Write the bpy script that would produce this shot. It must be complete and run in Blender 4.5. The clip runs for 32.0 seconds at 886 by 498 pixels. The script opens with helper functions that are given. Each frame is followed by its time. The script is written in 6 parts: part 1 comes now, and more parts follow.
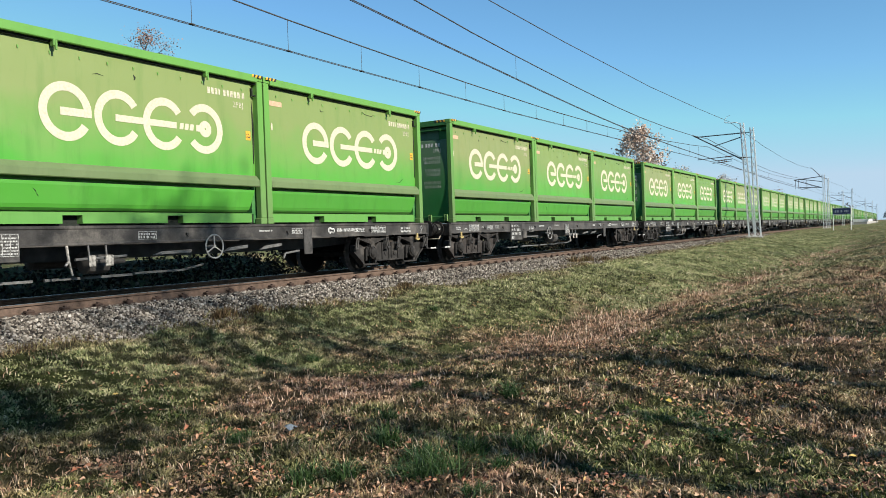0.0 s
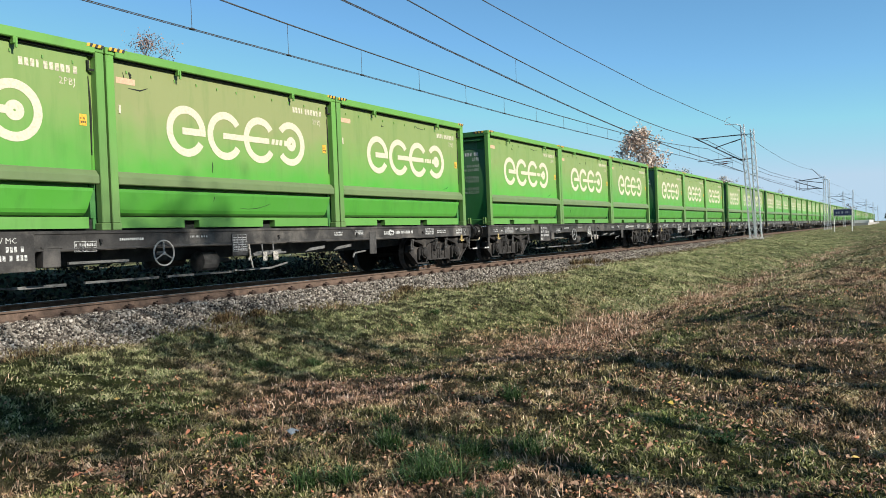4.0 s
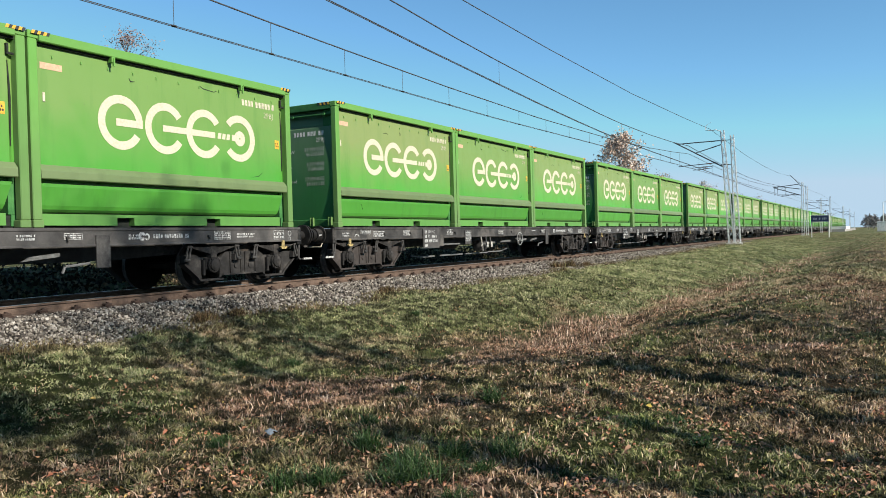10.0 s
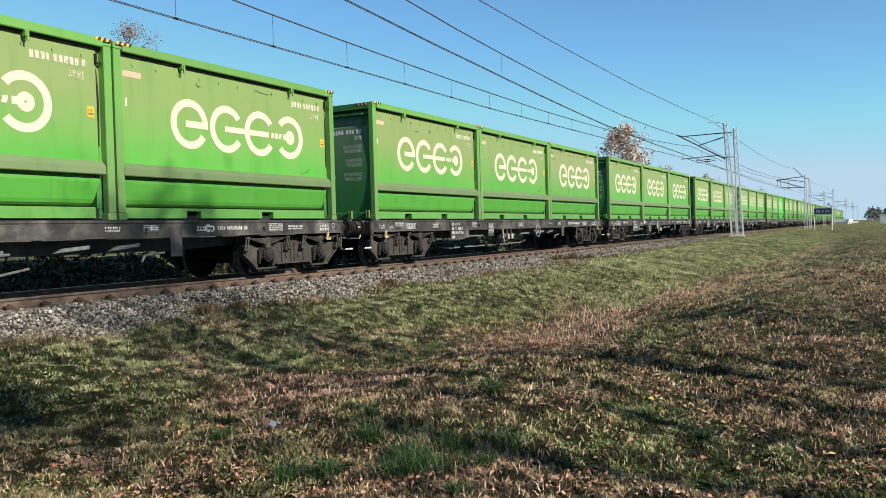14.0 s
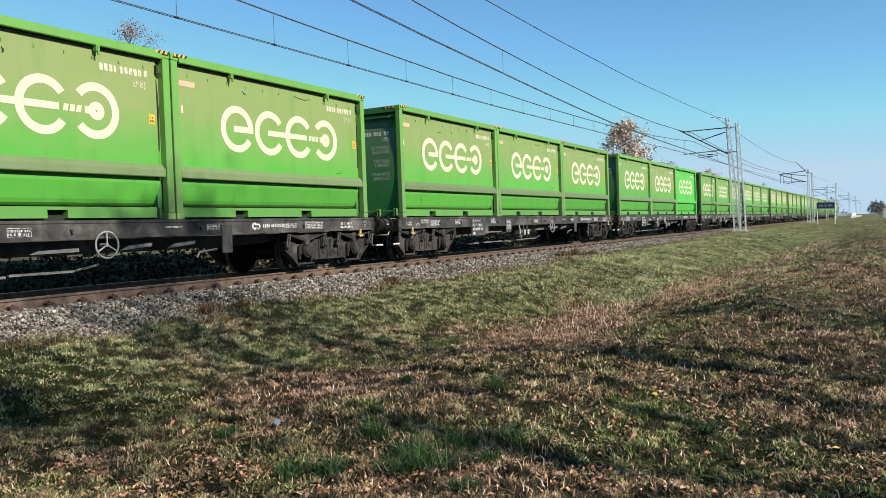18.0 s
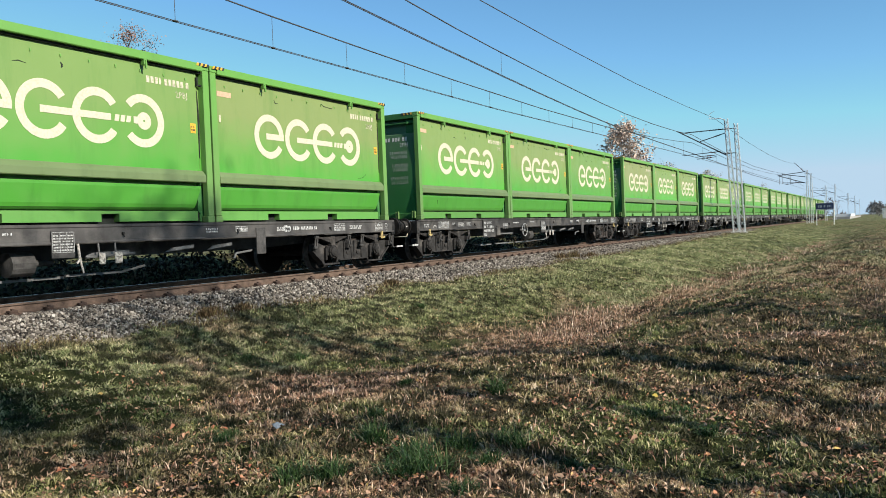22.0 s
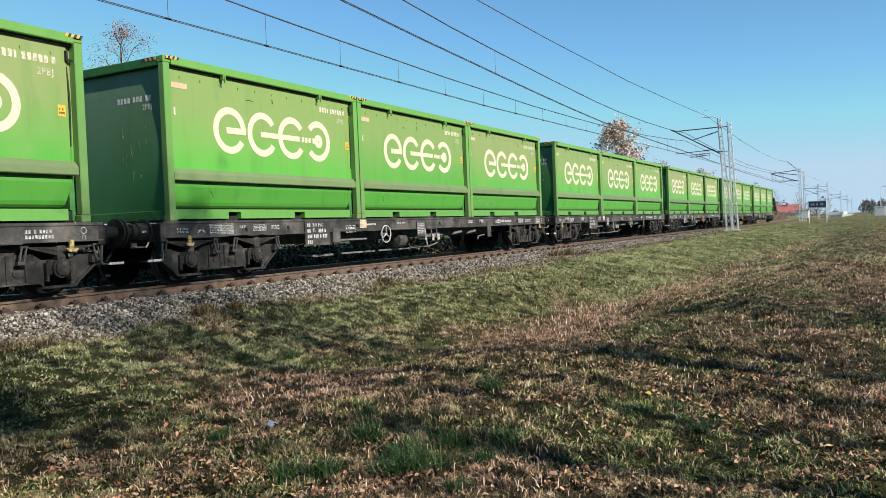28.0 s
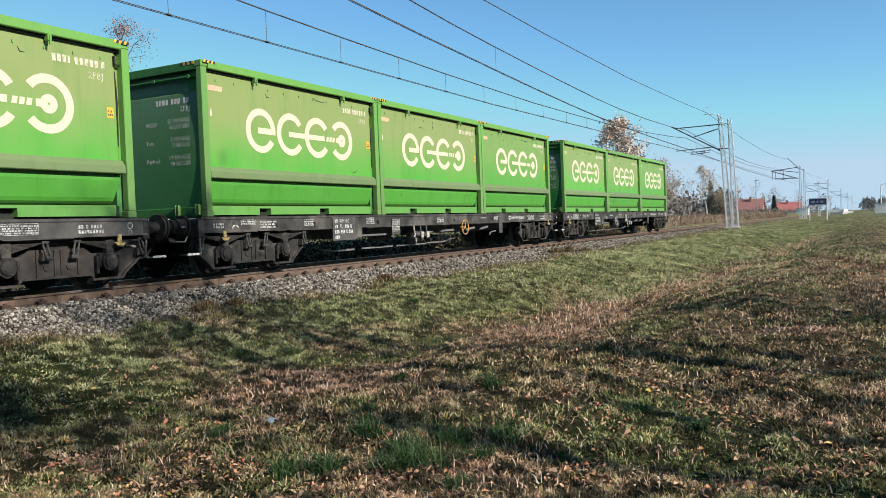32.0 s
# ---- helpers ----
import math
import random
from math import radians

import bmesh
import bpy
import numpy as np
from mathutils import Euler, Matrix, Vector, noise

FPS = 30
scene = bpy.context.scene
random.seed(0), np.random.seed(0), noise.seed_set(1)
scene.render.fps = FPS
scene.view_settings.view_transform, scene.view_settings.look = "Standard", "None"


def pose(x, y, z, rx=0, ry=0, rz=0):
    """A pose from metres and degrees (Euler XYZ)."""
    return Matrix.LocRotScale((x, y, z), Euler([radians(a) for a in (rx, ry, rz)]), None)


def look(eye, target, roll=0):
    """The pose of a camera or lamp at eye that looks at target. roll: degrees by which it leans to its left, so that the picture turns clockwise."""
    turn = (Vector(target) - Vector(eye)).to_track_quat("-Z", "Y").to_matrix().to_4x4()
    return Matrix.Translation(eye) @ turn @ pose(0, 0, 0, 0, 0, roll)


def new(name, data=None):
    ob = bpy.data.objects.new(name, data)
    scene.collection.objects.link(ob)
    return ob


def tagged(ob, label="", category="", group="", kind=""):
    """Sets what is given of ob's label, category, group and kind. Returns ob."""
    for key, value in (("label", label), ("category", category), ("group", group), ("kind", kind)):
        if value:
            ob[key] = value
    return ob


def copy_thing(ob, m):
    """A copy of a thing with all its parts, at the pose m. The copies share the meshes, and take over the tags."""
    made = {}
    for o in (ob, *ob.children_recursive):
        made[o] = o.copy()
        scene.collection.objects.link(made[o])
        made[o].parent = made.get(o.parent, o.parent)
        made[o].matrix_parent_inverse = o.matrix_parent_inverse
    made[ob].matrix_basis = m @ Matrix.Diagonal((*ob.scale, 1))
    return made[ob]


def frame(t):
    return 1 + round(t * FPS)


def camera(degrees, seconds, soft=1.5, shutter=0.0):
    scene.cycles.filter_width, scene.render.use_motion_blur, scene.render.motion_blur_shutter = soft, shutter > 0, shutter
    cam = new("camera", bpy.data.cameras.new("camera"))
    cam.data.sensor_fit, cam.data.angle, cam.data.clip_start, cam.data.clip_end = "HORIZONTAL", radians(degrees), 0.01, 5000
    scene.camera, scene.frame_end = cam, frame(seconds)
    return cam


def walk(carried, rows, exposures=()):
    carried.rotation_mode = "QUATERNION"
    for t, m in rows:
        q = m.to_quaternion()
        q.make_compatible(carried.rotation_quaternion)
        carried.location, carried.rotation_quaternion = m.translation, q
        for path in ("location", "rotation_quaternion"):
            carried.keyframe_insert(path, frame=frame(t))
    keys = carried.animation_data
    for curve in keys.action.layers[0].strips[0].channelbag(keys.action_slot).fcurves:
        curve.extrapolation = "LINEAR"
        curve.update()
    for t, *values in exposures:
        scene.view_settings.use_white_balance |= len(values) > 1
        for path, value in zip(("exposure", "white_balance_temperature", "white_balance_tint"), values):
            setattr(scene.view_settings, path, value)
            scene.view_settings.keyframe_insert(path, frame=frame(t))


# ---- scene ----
# camera and its way: a hand-held camera on one spot that sways a little
EYE = Vector((0.0, 0.0, 0.843))
TURNS = [
    (0, 29.69, -1.05, -1.96), (0.5, 29.70, -1.01, -2.08), (1, 29.70, -0.94, -2.25), (1.5, 29.70, -0.91, -2.39), (2, 29.75, -0.90, -2.40),
    (2.5, 29.72, -0.91, -2.33), (3, 29.69, -0.83, -2.29), (3.5, 29.73, -0.81, -2.31), (5.5, 29.85, -0.86, -1.84), (6, 29.89, -0.81, -1.77),
    (6.5, 29.88, -0.82, -1.77), (7, 29.22, -0.81, -1.73), (7.5, 28.70, -0.85, -1.67), (8, 28.55, -0.82, -1.66), (8.5, 28.60, -0.75, -1.60),
    (9, 28.54, -0.80, -1.51), (9.5, 28.40, -0.69, -1.55), (10, 28.41, -0.76, -1.58), (10.5, 28.45, -0.84, -1.56), (11, 28.46, -0.78, -1.57),
    (11.5, 28.45, -0.78, -1.59), (12, 28.47, -0.89, -1.60), (12.5, 28.52, -1.06, -1.61), (13, 28.57, -1.15, -1.60), (13.5, 28.56, -1.14, -1.57),
    (14, 28.59, -1.28, -1.58), (14.5, 28.64, -1.47, -1.66), (16.5, 28.72, -1.48, -2.02), (17, 28.74, -1.46, -1.98), (17.5, 28.75, -1.52, -1.99),
    (18, 28.78, -1.48, -2.01), (18.5, 28.81, -1.48, -2.02), (19, 28.74, -1.43, -2.08), (19.5, 28.71, -1.37, -2.16), (20, 28.64, -1.35, -2.18),
    (20.5, 28.66, -1.28, -2.17), (21, 28.73, -1.29, -2.16), (21.5, 28.71, -1.27, -2.18), (22, 28.73, -1.31, -2.26), (22.5, 28.77, -1.30, -2.31),
    (23, 28.80, -1.28, -2.31), (23.5, 28.80, -1.36, -2.31), (24, 28.81, -1.45, -2.29), (24.5, 28.82, -1.42, -2.32), (25, 28.79, -1.38, -2.35),
    (25.5, 28.73, -1.34, -2.35), (27.5, 28.32, -1.33, -2.30), (28, 28.30, -1.46, -2.28), (28.5, 28.25, -1.40, -2.26), (29, 28.29, -1.46, -2.29),
    (29.5, 28.29, -1.60, -2.30), (30, 28.24, -1.69, -2.27), (30.5, 28.28, -1.68, -2.25), (31, 28.24, -1.66, -2.24), (31.5, 28.25, -1.68, -2.21),
    (32, 28.32, -1.69, -2.18),
]
TRAIN = [
    (0, 139.50), (1, 125.21), (2, 110.89), (3, 96.54), (4, 82.17), (5, 67.77), (6, 53.35), (7, 38.90),
    (8, 24.43), (9, 9.94), (10, -4.57), (11, -19.11), (12, -33.66), (13, -48.23), (14, -62.82), (15, -77.43),
    (16, -92.06), (17, -106.70), (18, -121.35), (19, -136.02), (20, -150.70), (21, -165.40), (22, -180.10), (23, -194.81),
    (24, -209.53), (25, -224.25), (26, -238.97), (27, -253.70), (28, -268.42), (29, -283.14), (30, -297.86), (31, -312.56),
    (32, -327.25),
]


def aim(yaw, pitch, roll):
    a, b = radians(yaw), radians(pitch)
    return look(EYE, EYE + Vector((math.cos(a) * math.cos(b), math.sin(a) * math.cos(b), math.sin(b))), roll)


cam = camera(57.87, 32.0, 0.9)
walk(cam, [(t, aim(y, p, r)) for t, y, p, r in TURNS], [(0, 0.70), (4.5, 0.69), (7, 0.63), (9.5, 0.67), (12, 0.70), (32, 0.70)])

# light: clear autumn sky and a low sun behind the camera
SUN_UP, SUN_WAY = 28.0, (-0.14, -1.0)
world = bpy.data.worlds.new("clear_sky")
scene.world = world
world.use_nodes = True
wn = world.node_tree.nodes
sky = wn.new("ShaderNodeTexSky")
sky.sky_type, sky.sun_disc = "NISHITA", False
sky.sun_elevation = radians(SUN_UP)
sky.sun_rotation = math.atan2(SUN_WAY[0], SUN_WAY[1])
sky.air_density, sky.dust_density, sky.ozone_density = 0.8, 0.05, 3.0
wn["Background"].inputs["Strength"].default_value = 0.095
tint = wn.new("ShaderNodeMix")
tint.data_type, tint.blend_type = "RGBA", "MULTIPLY"
tint.inputs[0].default_value, tint.inputs[7].default_value = 1.0, (0.81, 1.115, 1.12, 1)
world.node_tree.links.new(sky.outputs[0], tint.inputs[6])
haze = wn.new("ShaderNodeMix")
haze.data_type, haze.blend_type = "RGBA", "DARKEN"
haze.inputs[0].default_value, haze.inputs[7].default_value = 1.0, (3.25, 4.42, 5.5, 1)
world.node_tree.links.new(tint.outputs[2], haze.inputs[6])
world.node_tree.links.new(haze.outputs[2], wn["Background"].inputs["Color"])
sun_data = bpy.data.lights.new("sun", "SUN")
sun_data.energy, sun_data.angle, sun_data.color = 5.0, radians(0.53), (1.0, 0.93, 0.82)
sun = new("sun", sun_data)
_c = math.cos(radians(SUN_UP))
_w = Vector((SUN_WAY[0], SUN_WAY[1])).normalized()
SUN_DIR = Vector((_w.x * _c, _w.y * _c, math.sin(radians(SUN_UP))))
sun.matrix_world = look(SUN_DIR * 60, (0, 0, 0))

# ---- small mesh kit ----
class Shape:
    """Collects faces of one part."""

    def __init__(self, m=None):
        self.v, self.f, self.m = [], [], m

    def add(self, verts, faces):
        n = len(self.v)
        self.v += [tuple(self.m @ Vector(p)) for p in verts] if self.m else [tuple(p) for p in verts]
        self.f += [tuple(i + n for i in q) for q in faces]
        return self

    def box(self, x0, x1, y0, y1, z0, z1, b=0.0):
        if b <= 0:
            vs = [(x, y, z) for x in (x0, x1) for y in (y0, y1) for z in (z0, z1)]
            return self.add(vs, [(0, 1, 3, 2), (4, 6, 7, 5), (0, 4, 5, 1), (2, 3, 7, 6), (0, 2, 6, 4), (1, 5, 7, 3)])
        vs, idx = [], {}
        for i, x in enumerate((x0, x1)):
            for j, y in enumerate((y0, y1)):
                for k, z in enumerate((z0, z1)):
                    dx, dy, dz = b * (1 - 2 * i), b * (1 - 2 * j), b * (1 - 2 * k)
                    for a, p in enumerate(((x, y + dy, z + dz), (x + dx, y, z + dz), (x + dx, y + dy, z))):
                        idx[i, j, k, a] = len(vs)
                        vs.append(p)
        fs = []
        for i in (0, 1):
            fs.append([idx[i, j, k, 0] for j, k in ((0, 0), (0, 1), (1, 1), (1, 0))])
            fs.append([idx[j, i, k, 1] for j, k in ((0, 0), (0, 1), (1, 1), (1, 0))])
            fs.append([idx[j, k, i, 2] for j, k in ((0, 0), (0, 1), (1, 1), (1, 0))])
            for j in (0, 1):
                fs.append([idx[0, i, j, 1], idx[1, i, j, 1], idx[1, i, j, 2], idx[0, i, j, 2]])
                fs.append([idx[i, 0, j, 0], idx[i, 1, j, 0], idx[i, 1, j, 2], idx[i, 0, j, 2]])
                fs.append([idx[i, j, 0, 0], idx[i, j, 1, 0], idx[i, j, 1, 1], idx[i, j, 0, 1]])
                for k in (0, 1):
                    fs.append([idx[i, j, k, a] for a in (0, 1, 2)])
        return self.add(vs, fs)

    def prism(self, outline, axis, c0, c1):
        """An outline in the two other axes, drawn out along the axis."""
        def put(a, b, c):
            return (c, a, b) if axis == "x" else (a, c, b) if axis == "y" else (a, b, c)
        n = len(outline)
        vs = [put(a, b, c0) for a, b in outline] + [put(a, b, c1) for a, b in outline]
        fs = [tuple(range(n)), tuple(range(2 * n - 1, n - 1, -1))]
        fs += [(i, (i + 1) % n, n + (i + 1) % n, n + i) for i in range(n)]
        return self.add(vs, fs)

    def rod(self, p0, p1, r0, r1=None, n=8, caps=True):
        p0, p1 = Vector(p0), Vector(p1)
        r1 = r0 if r1 is None else r1
        d = (p1 - p0).normalized()
        u = d.orthogonal().normalized()
        w = d.cross(u)
        vs = []
        for p, r in ((p0, r0), (p1, r1)):
            vs += [p + (u * math.cos(2 * math.pi * i / n) + w * math.sin(2 * math.pi * i / n)) * r for i in range(n)]
        fs = [(i, (i + 1) % n, n + (i + 1) % n, n + i) for i in range(n)]
        if caps:
            fs += [tuple(range(n - 1, -1, -1)), tuple(range(n, 2 * n))]
        return self.add(vs, fs)

    def lathe(self, c, d, profile, n=16):
        """Turns (along, radius) pairs round the axis d through c."""
        c, d = Vector(c), Vector(d).normalized()
        u = d.orthogonal().normalized()
        w = d.cross(u)
        vs, fs = [], []
        for a, r in profile:
            vs += [c + d * a + (u * math.cos(2 * math.pi * i / n) + w * math.sin(2 * math.pi * i / n)) * max(r, 0.0005) for i in range(n)]
        for k in range(len(profile) - 1):
            fs += [(k * n + i, k * n + (i + 1) % n, (k + 1) * n + (i + 1) % n, (k + 1) * n + i) for i in range(n)]
        fs += [tuple(range(n - 1, -1, -1)), tuple(range(len(vs) - n, len(vs)))]
        return self.add(vs, fs)

    def ring(self, c, d, big, small, n=20, k=6):
        c, d = Vector(c), Vector(d).normalized()
        u = d.orthogonal().normalized()
        w = d.cross(u)
        vs, fs = [], []
        for i in range(n):
            e = u * math.cos(2 * math.pi * i / n) + w * math.sin(2 * math.pi * i / n)
            vs += [c + e * (big + small * math.cos(2 * math.pi * j / k)) + d * small * math.sin(2 * math.pi * j / k) for j in range(k)]
        for i in range(n):
            fs += [(i * k + j, (i + 1) % n * k + j, (i + 1) % n * k + (j + 1) % k, i * k + (j + 1) % k) for j in range(k)]
        return self.add(vs, fs)

    def arc(self, cx, cz, r0, r1, a0, a1, y0, y1, n=28):
        """A flat band bent round (cx, cz) in an upright plane, from y0 to y1."""
        vs, fs = [], []
        for i in range(n + 1):
            a = radians(a0 + (a1 - a0) * i / n)
            for r in (r0, r1):
                for y in (y0, y1):
                    vs.append((cx + r * math.cos(a), y, cz + r * math.sin(a)))
        for i in range(n):
            p = 4 * i
            fs += [(p, p + 2, p + 6, p + 4), (p + 1, p + 5, p + 7, p + 3), (p, p + 4, p + 5, p + 1), (p + 2, p + 3, p + 7, p + 6)]
        fs += [(0, 1, 3, 2), (4 * n, 4 * n + 2, 4 * n + 3, 4 * n + 1)]
        return self.add(vs, fs)

    def mesh(self, name, material, smooth=False):
        me = bpy.data.meshes.new(name)
        me.from_pydata(self.v, [], self.f)
        bm = bmesh.new()
        bm.from_mesh(me)
        bmesh.ops.recalc_face_normals(bm, faces=bm.faces)
        bm.to_mesh(me)
        bm.free()
        me.materials.append(material)
        if smooth:
            me.polygons.foreach_set("use_smooth", [True] * len(me.polygons))
        return me


def part(name, shape, material, parent, label="", at=None, smooth=False, kind=""):
    """Links a shape, or a ready mesh, as one mesh object under a thing or a part."""
    me = shape if isinstance(shape, bpy.types.Mesh) else shape.mesh(name, material, smooth)
    ob = new(name, me)
    ob.parent = parent
    if at is not None:
        ob.matrix_basis = at
    return tagged(ob, label, kind=kind)


def thing(name, label, category, at=None, group="", kind=""):
    ob = new(name)
    ob.empty_display_size = 0.2
    if at is not None:
        ob.matrix_basis = at
    return tagged(ob, label, category, group, kind)


def solid(name, shape, material, label, category, at=None, group="", kind="", smooth=False):
    me = shape if isinstance(shape, bpy.types.Mesh) else shape.mesh(name, material, smooth)
    ob = new(name, me)
    if at is not None:
        ob.matrix_basis = at
    return tagged(ob, label, category, group, kind)


def bulk(name, verts, faces, material, smooth=False):
    """A mesh from arrays, all faces with the same number of corners."""
    verts, faces = np.asarray(verts, dtype=np.float32), np.asarray(faces, dtype=np.int32)
    me = bpy.data.meshes.new(name)
    me.vertices.add(len(verts))
    me.vertices.foreach_set("co", verts.ravel())
    k = faces.shape[1]
    me.loops.add(faces.size)
    me.loops.foreach_set("vertex_index", faces.ravel())
    me.polygons.add(len(faces))
    me.polygons.foreach_set("loop_start", np.arange(0, faces.size, k, dtype=np.int32))
    me.polygons.foreach_set("use_smooth", np.full(len(faces), smooth))
    me.update(calc_edges=True)
    me.materials.append(material)
    return me


def lettering(text, size, material, m, name="lettering", align="LEFT"):
    """Flat raised lettering as a mesh; m puts it up."""
    cu = bpy.data.curves.new("letters", "FONT")
    cu.body, cu.size, cu.extrude, cu.align_x, cu.resolution_u = text, size, 0.0015, align, 1
    tmp = new("letters", cu)
    dg = bpy.context.evaluated_depsgraph_get()
    me = bpy.data.meshes.new_from_object(tmp.evaluated_get(dg))
    bpy.data.objects.remove(tmp)
    bpy.data.curves.remove(cu)
    me.name = name
    me.transform(m)
    me.materials.clear()
    me.materials.append(material)
    return me


# ---- materials ----
def nodes_of(name):
    m = bpy.data.materials.new(name)
    m.use_nodes = True
    t = m.node_tree
    return m, t, t.nodes["Principled BSDF"]


def noise_node(t, scale, detail=4.0, rough=0.55, coord="Object", stretch=None, own=False):
    c = t.nodes.new("ShaderNodeTexCoord")
    n = t.nodes.new("ShaderNodeTexNoise")
    n.inputs["Scale"].default_value, n.inputs["Detail"].default_value, n.inputs["Roughness"].default_value = scale, detail, rough
    src = c.outputs[coord]
    if own:
        info = t.nodes.new("ShaderNodeObjectInfo")
        far = t.nodes.new("ShaderNodeVectorMath")
        far.operation = "MULTIPLY_ADD"
        t.links.new(info.outputs["Random"], far.inputs[0])
        far.inputs[1].default_value = (83.0, 47.0, 0.0)
        t.links.new(src, far.inputs[2])
        src = far.outputs[0]
    if stretch:
        mp = t.nodes.new("ShaderNodeMapping")
        mp.inputs["Scale"].default_value = stretch
        t.links.new(src, mp.inputs["Vector"])
        src = mp.outputs[0]
    t.links.new(src, n.inputs["Vector"])
    return n


def ramp(t, src, stops):
    r = t.nodes.new("ShaderNodeValToRGB")
    e = r.color_ramp.elements
    while len(e) < len(stops):
        e.new(0.5)
    for el, (p, c) in zip(e, stops):
        el.position, el.color = p, (*[v * 0.87 for v in c], 1) if len(c) == 3 else (c[0], c[0], c[0], 1)
    t.links.new(src, r.inputs[0])
    return r.outputs[0]


def mix(t, fac, a, b, mode="MIX"):
    n = t.nodes.new("ShaderNodeMix")
    n.data_type, n.blend_type = "RGBA", mode
    for sock, val in ((n.inputs[0], fac), (n.inputs[6], a), (n.inputs[7], b)):
        if isinstance(val, bpy.types.NodeSocket):
            t.links.new(val, sock)
        elif isinstance(val, (int, float)):
            sock.default_value = val
        else:
            sock.default_value = (*val, 1)
    return n.outputs[2]


def bump(t, src, bsdf, strength=0.3, distance=0.01):
    b = t.nodes.new("ShaderNodeBump")
    b.inputs["Strength"].default_value, b.inputs["Distance"].default_value = strength, distance
    t.links.new(src, b.inputs["Height"])
    t.links.new(b.outputs[0], bsdf.inputs["Normal"])


def surface(name, dark, light, scale=6.0, rough=0.7, metal=0.0, grain=60.0, relief=0.25, stain=None, stretch=None, other=None):
    """A two-scale surface: large stains between two colours, fine grain in the relief."""
    m, t, b = nodes_of(name)
    big = noise_node(t, scale, 6, 0.6, stretch=stretch)
    col = ramp(t, big.outputs[0], [(0.3, dark), (0.7, light)])
    fine = noise_node(t, grain, 3)
    if stain:
        s = noise_node(t, scale * 0.37, 5, 0.65)
        col = mix(t, ramp(t, s.outputs[0], [(0.52, (0,)), (0.68, (1,))]), col, stain)
    col = mix(t, 0.35, col, ramp(t, fine.outputs[0], [(0.3, (0.25,)), (0.7, (0.75,))]), "OVERLAY")
    if other:
        info = t.nodes.new("ShaderNodeObjectInfo")
        col = mix(t, ramp(t, info.outputs["Random"], [(0.45, (0,)), (0.95, (0.65,))]), col, mix(t, 0.6, other, ramp(t, big.outputs[0], [(0.35, (0.3,)), (0.65, (0.7,))]), "OVERLAY"))
    t.links.new(col, b.inputs["Base Color"])
    b.inputs["Roughness"].default_value, b.inputs["Metallic"].default_value = rough, metal
    b.inputs["Specular IOR Level"].default_value = 0.5 if rough < 0.5 else 0.2
    bump(t, fine.outputs[0], b, relief, 0.004)
    return m


def flat_paint(name, colour, rough=0.6, wear=0.15):
    m, t, b = nodes_of(name)
    n = noise_node(t, 25, 4)
    dark = tuple(c * (1 - wear * 2) for c in colour)
    t.links.new(ramp(t, n.outputs[0], [(0.35, dark), (0.6, colour)]), b.inputs["Base Color"])
    b.inputs["Roughness"].default_value = rough
    return m


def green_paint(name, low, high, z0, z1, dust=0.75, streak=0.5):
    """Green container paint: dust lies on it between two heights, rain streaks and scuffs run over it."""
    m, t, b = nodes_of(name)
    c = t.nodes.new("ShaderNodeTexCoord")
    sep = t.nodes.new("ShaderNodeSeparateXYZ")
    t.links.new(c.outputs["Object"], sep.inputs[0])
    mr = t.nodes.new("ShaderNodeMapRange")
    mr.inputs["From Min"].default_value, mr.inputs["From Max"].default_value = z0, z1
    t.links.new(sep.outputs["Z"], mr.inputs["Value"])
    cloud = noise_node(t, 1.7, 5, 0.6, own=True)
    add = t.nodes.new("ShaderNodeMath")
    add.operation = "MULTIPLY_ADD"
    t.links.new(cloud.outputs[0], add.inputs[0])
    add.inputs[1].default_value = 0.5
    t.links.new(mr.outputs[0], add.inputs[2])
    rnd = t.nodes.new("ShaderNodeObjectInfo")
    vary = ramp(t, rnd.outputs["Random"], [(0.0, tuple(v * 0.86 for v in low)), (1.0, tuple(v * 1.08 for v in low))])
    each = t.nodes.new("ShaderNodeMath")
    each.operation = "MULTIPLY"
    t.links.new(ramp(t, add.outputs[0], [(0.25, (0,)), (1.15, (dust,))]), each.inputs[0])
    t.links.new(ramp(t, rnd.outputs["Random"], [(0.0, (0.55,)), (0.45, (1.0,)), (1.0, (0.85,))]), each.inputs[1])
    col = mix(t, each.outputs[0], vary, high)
    st = noise_node(t, 2.0, 6, 0.7, stretch=(1.6, 1.6, 0.22), own=True)
    col = mix(t, ramp(t, st.outputs[0], [(0.52, (0,)), (0.8, (streak,))]), col, tuple(v * 0.45 for v in low))
    sc = noise_node(t, 9.0, 6, 0.7, stretch=(1.0, 1.0, 0.6), own=True)
    col = mix(t, ramp(t, sc.outputs[0], [(0.66, (0,)), (0.74, (0.45,))]), col, (0.10, 0.085, 0.06))
    t.links.new(col, b.inputs["Base Color"])
    t.links.new(ramp(t, cloud.outputs[0], [(0.3, (0.42,)), (0.7, (0.62,))]), b.inputs["Roughness"])
    b.inputs["Sheen Weight"].default_value, b.inputs["Sheen Roughness"].default_value = 0.10, 0.45
    b.inputs["Sheen Tint"].default_value = (0.9, 0.82, 0.62, 1)
    dent = noise_node(t, 2.2, 2, own=True)
    bump(t, dent.outputs[0], b, 0.35, 0.02)
    return m


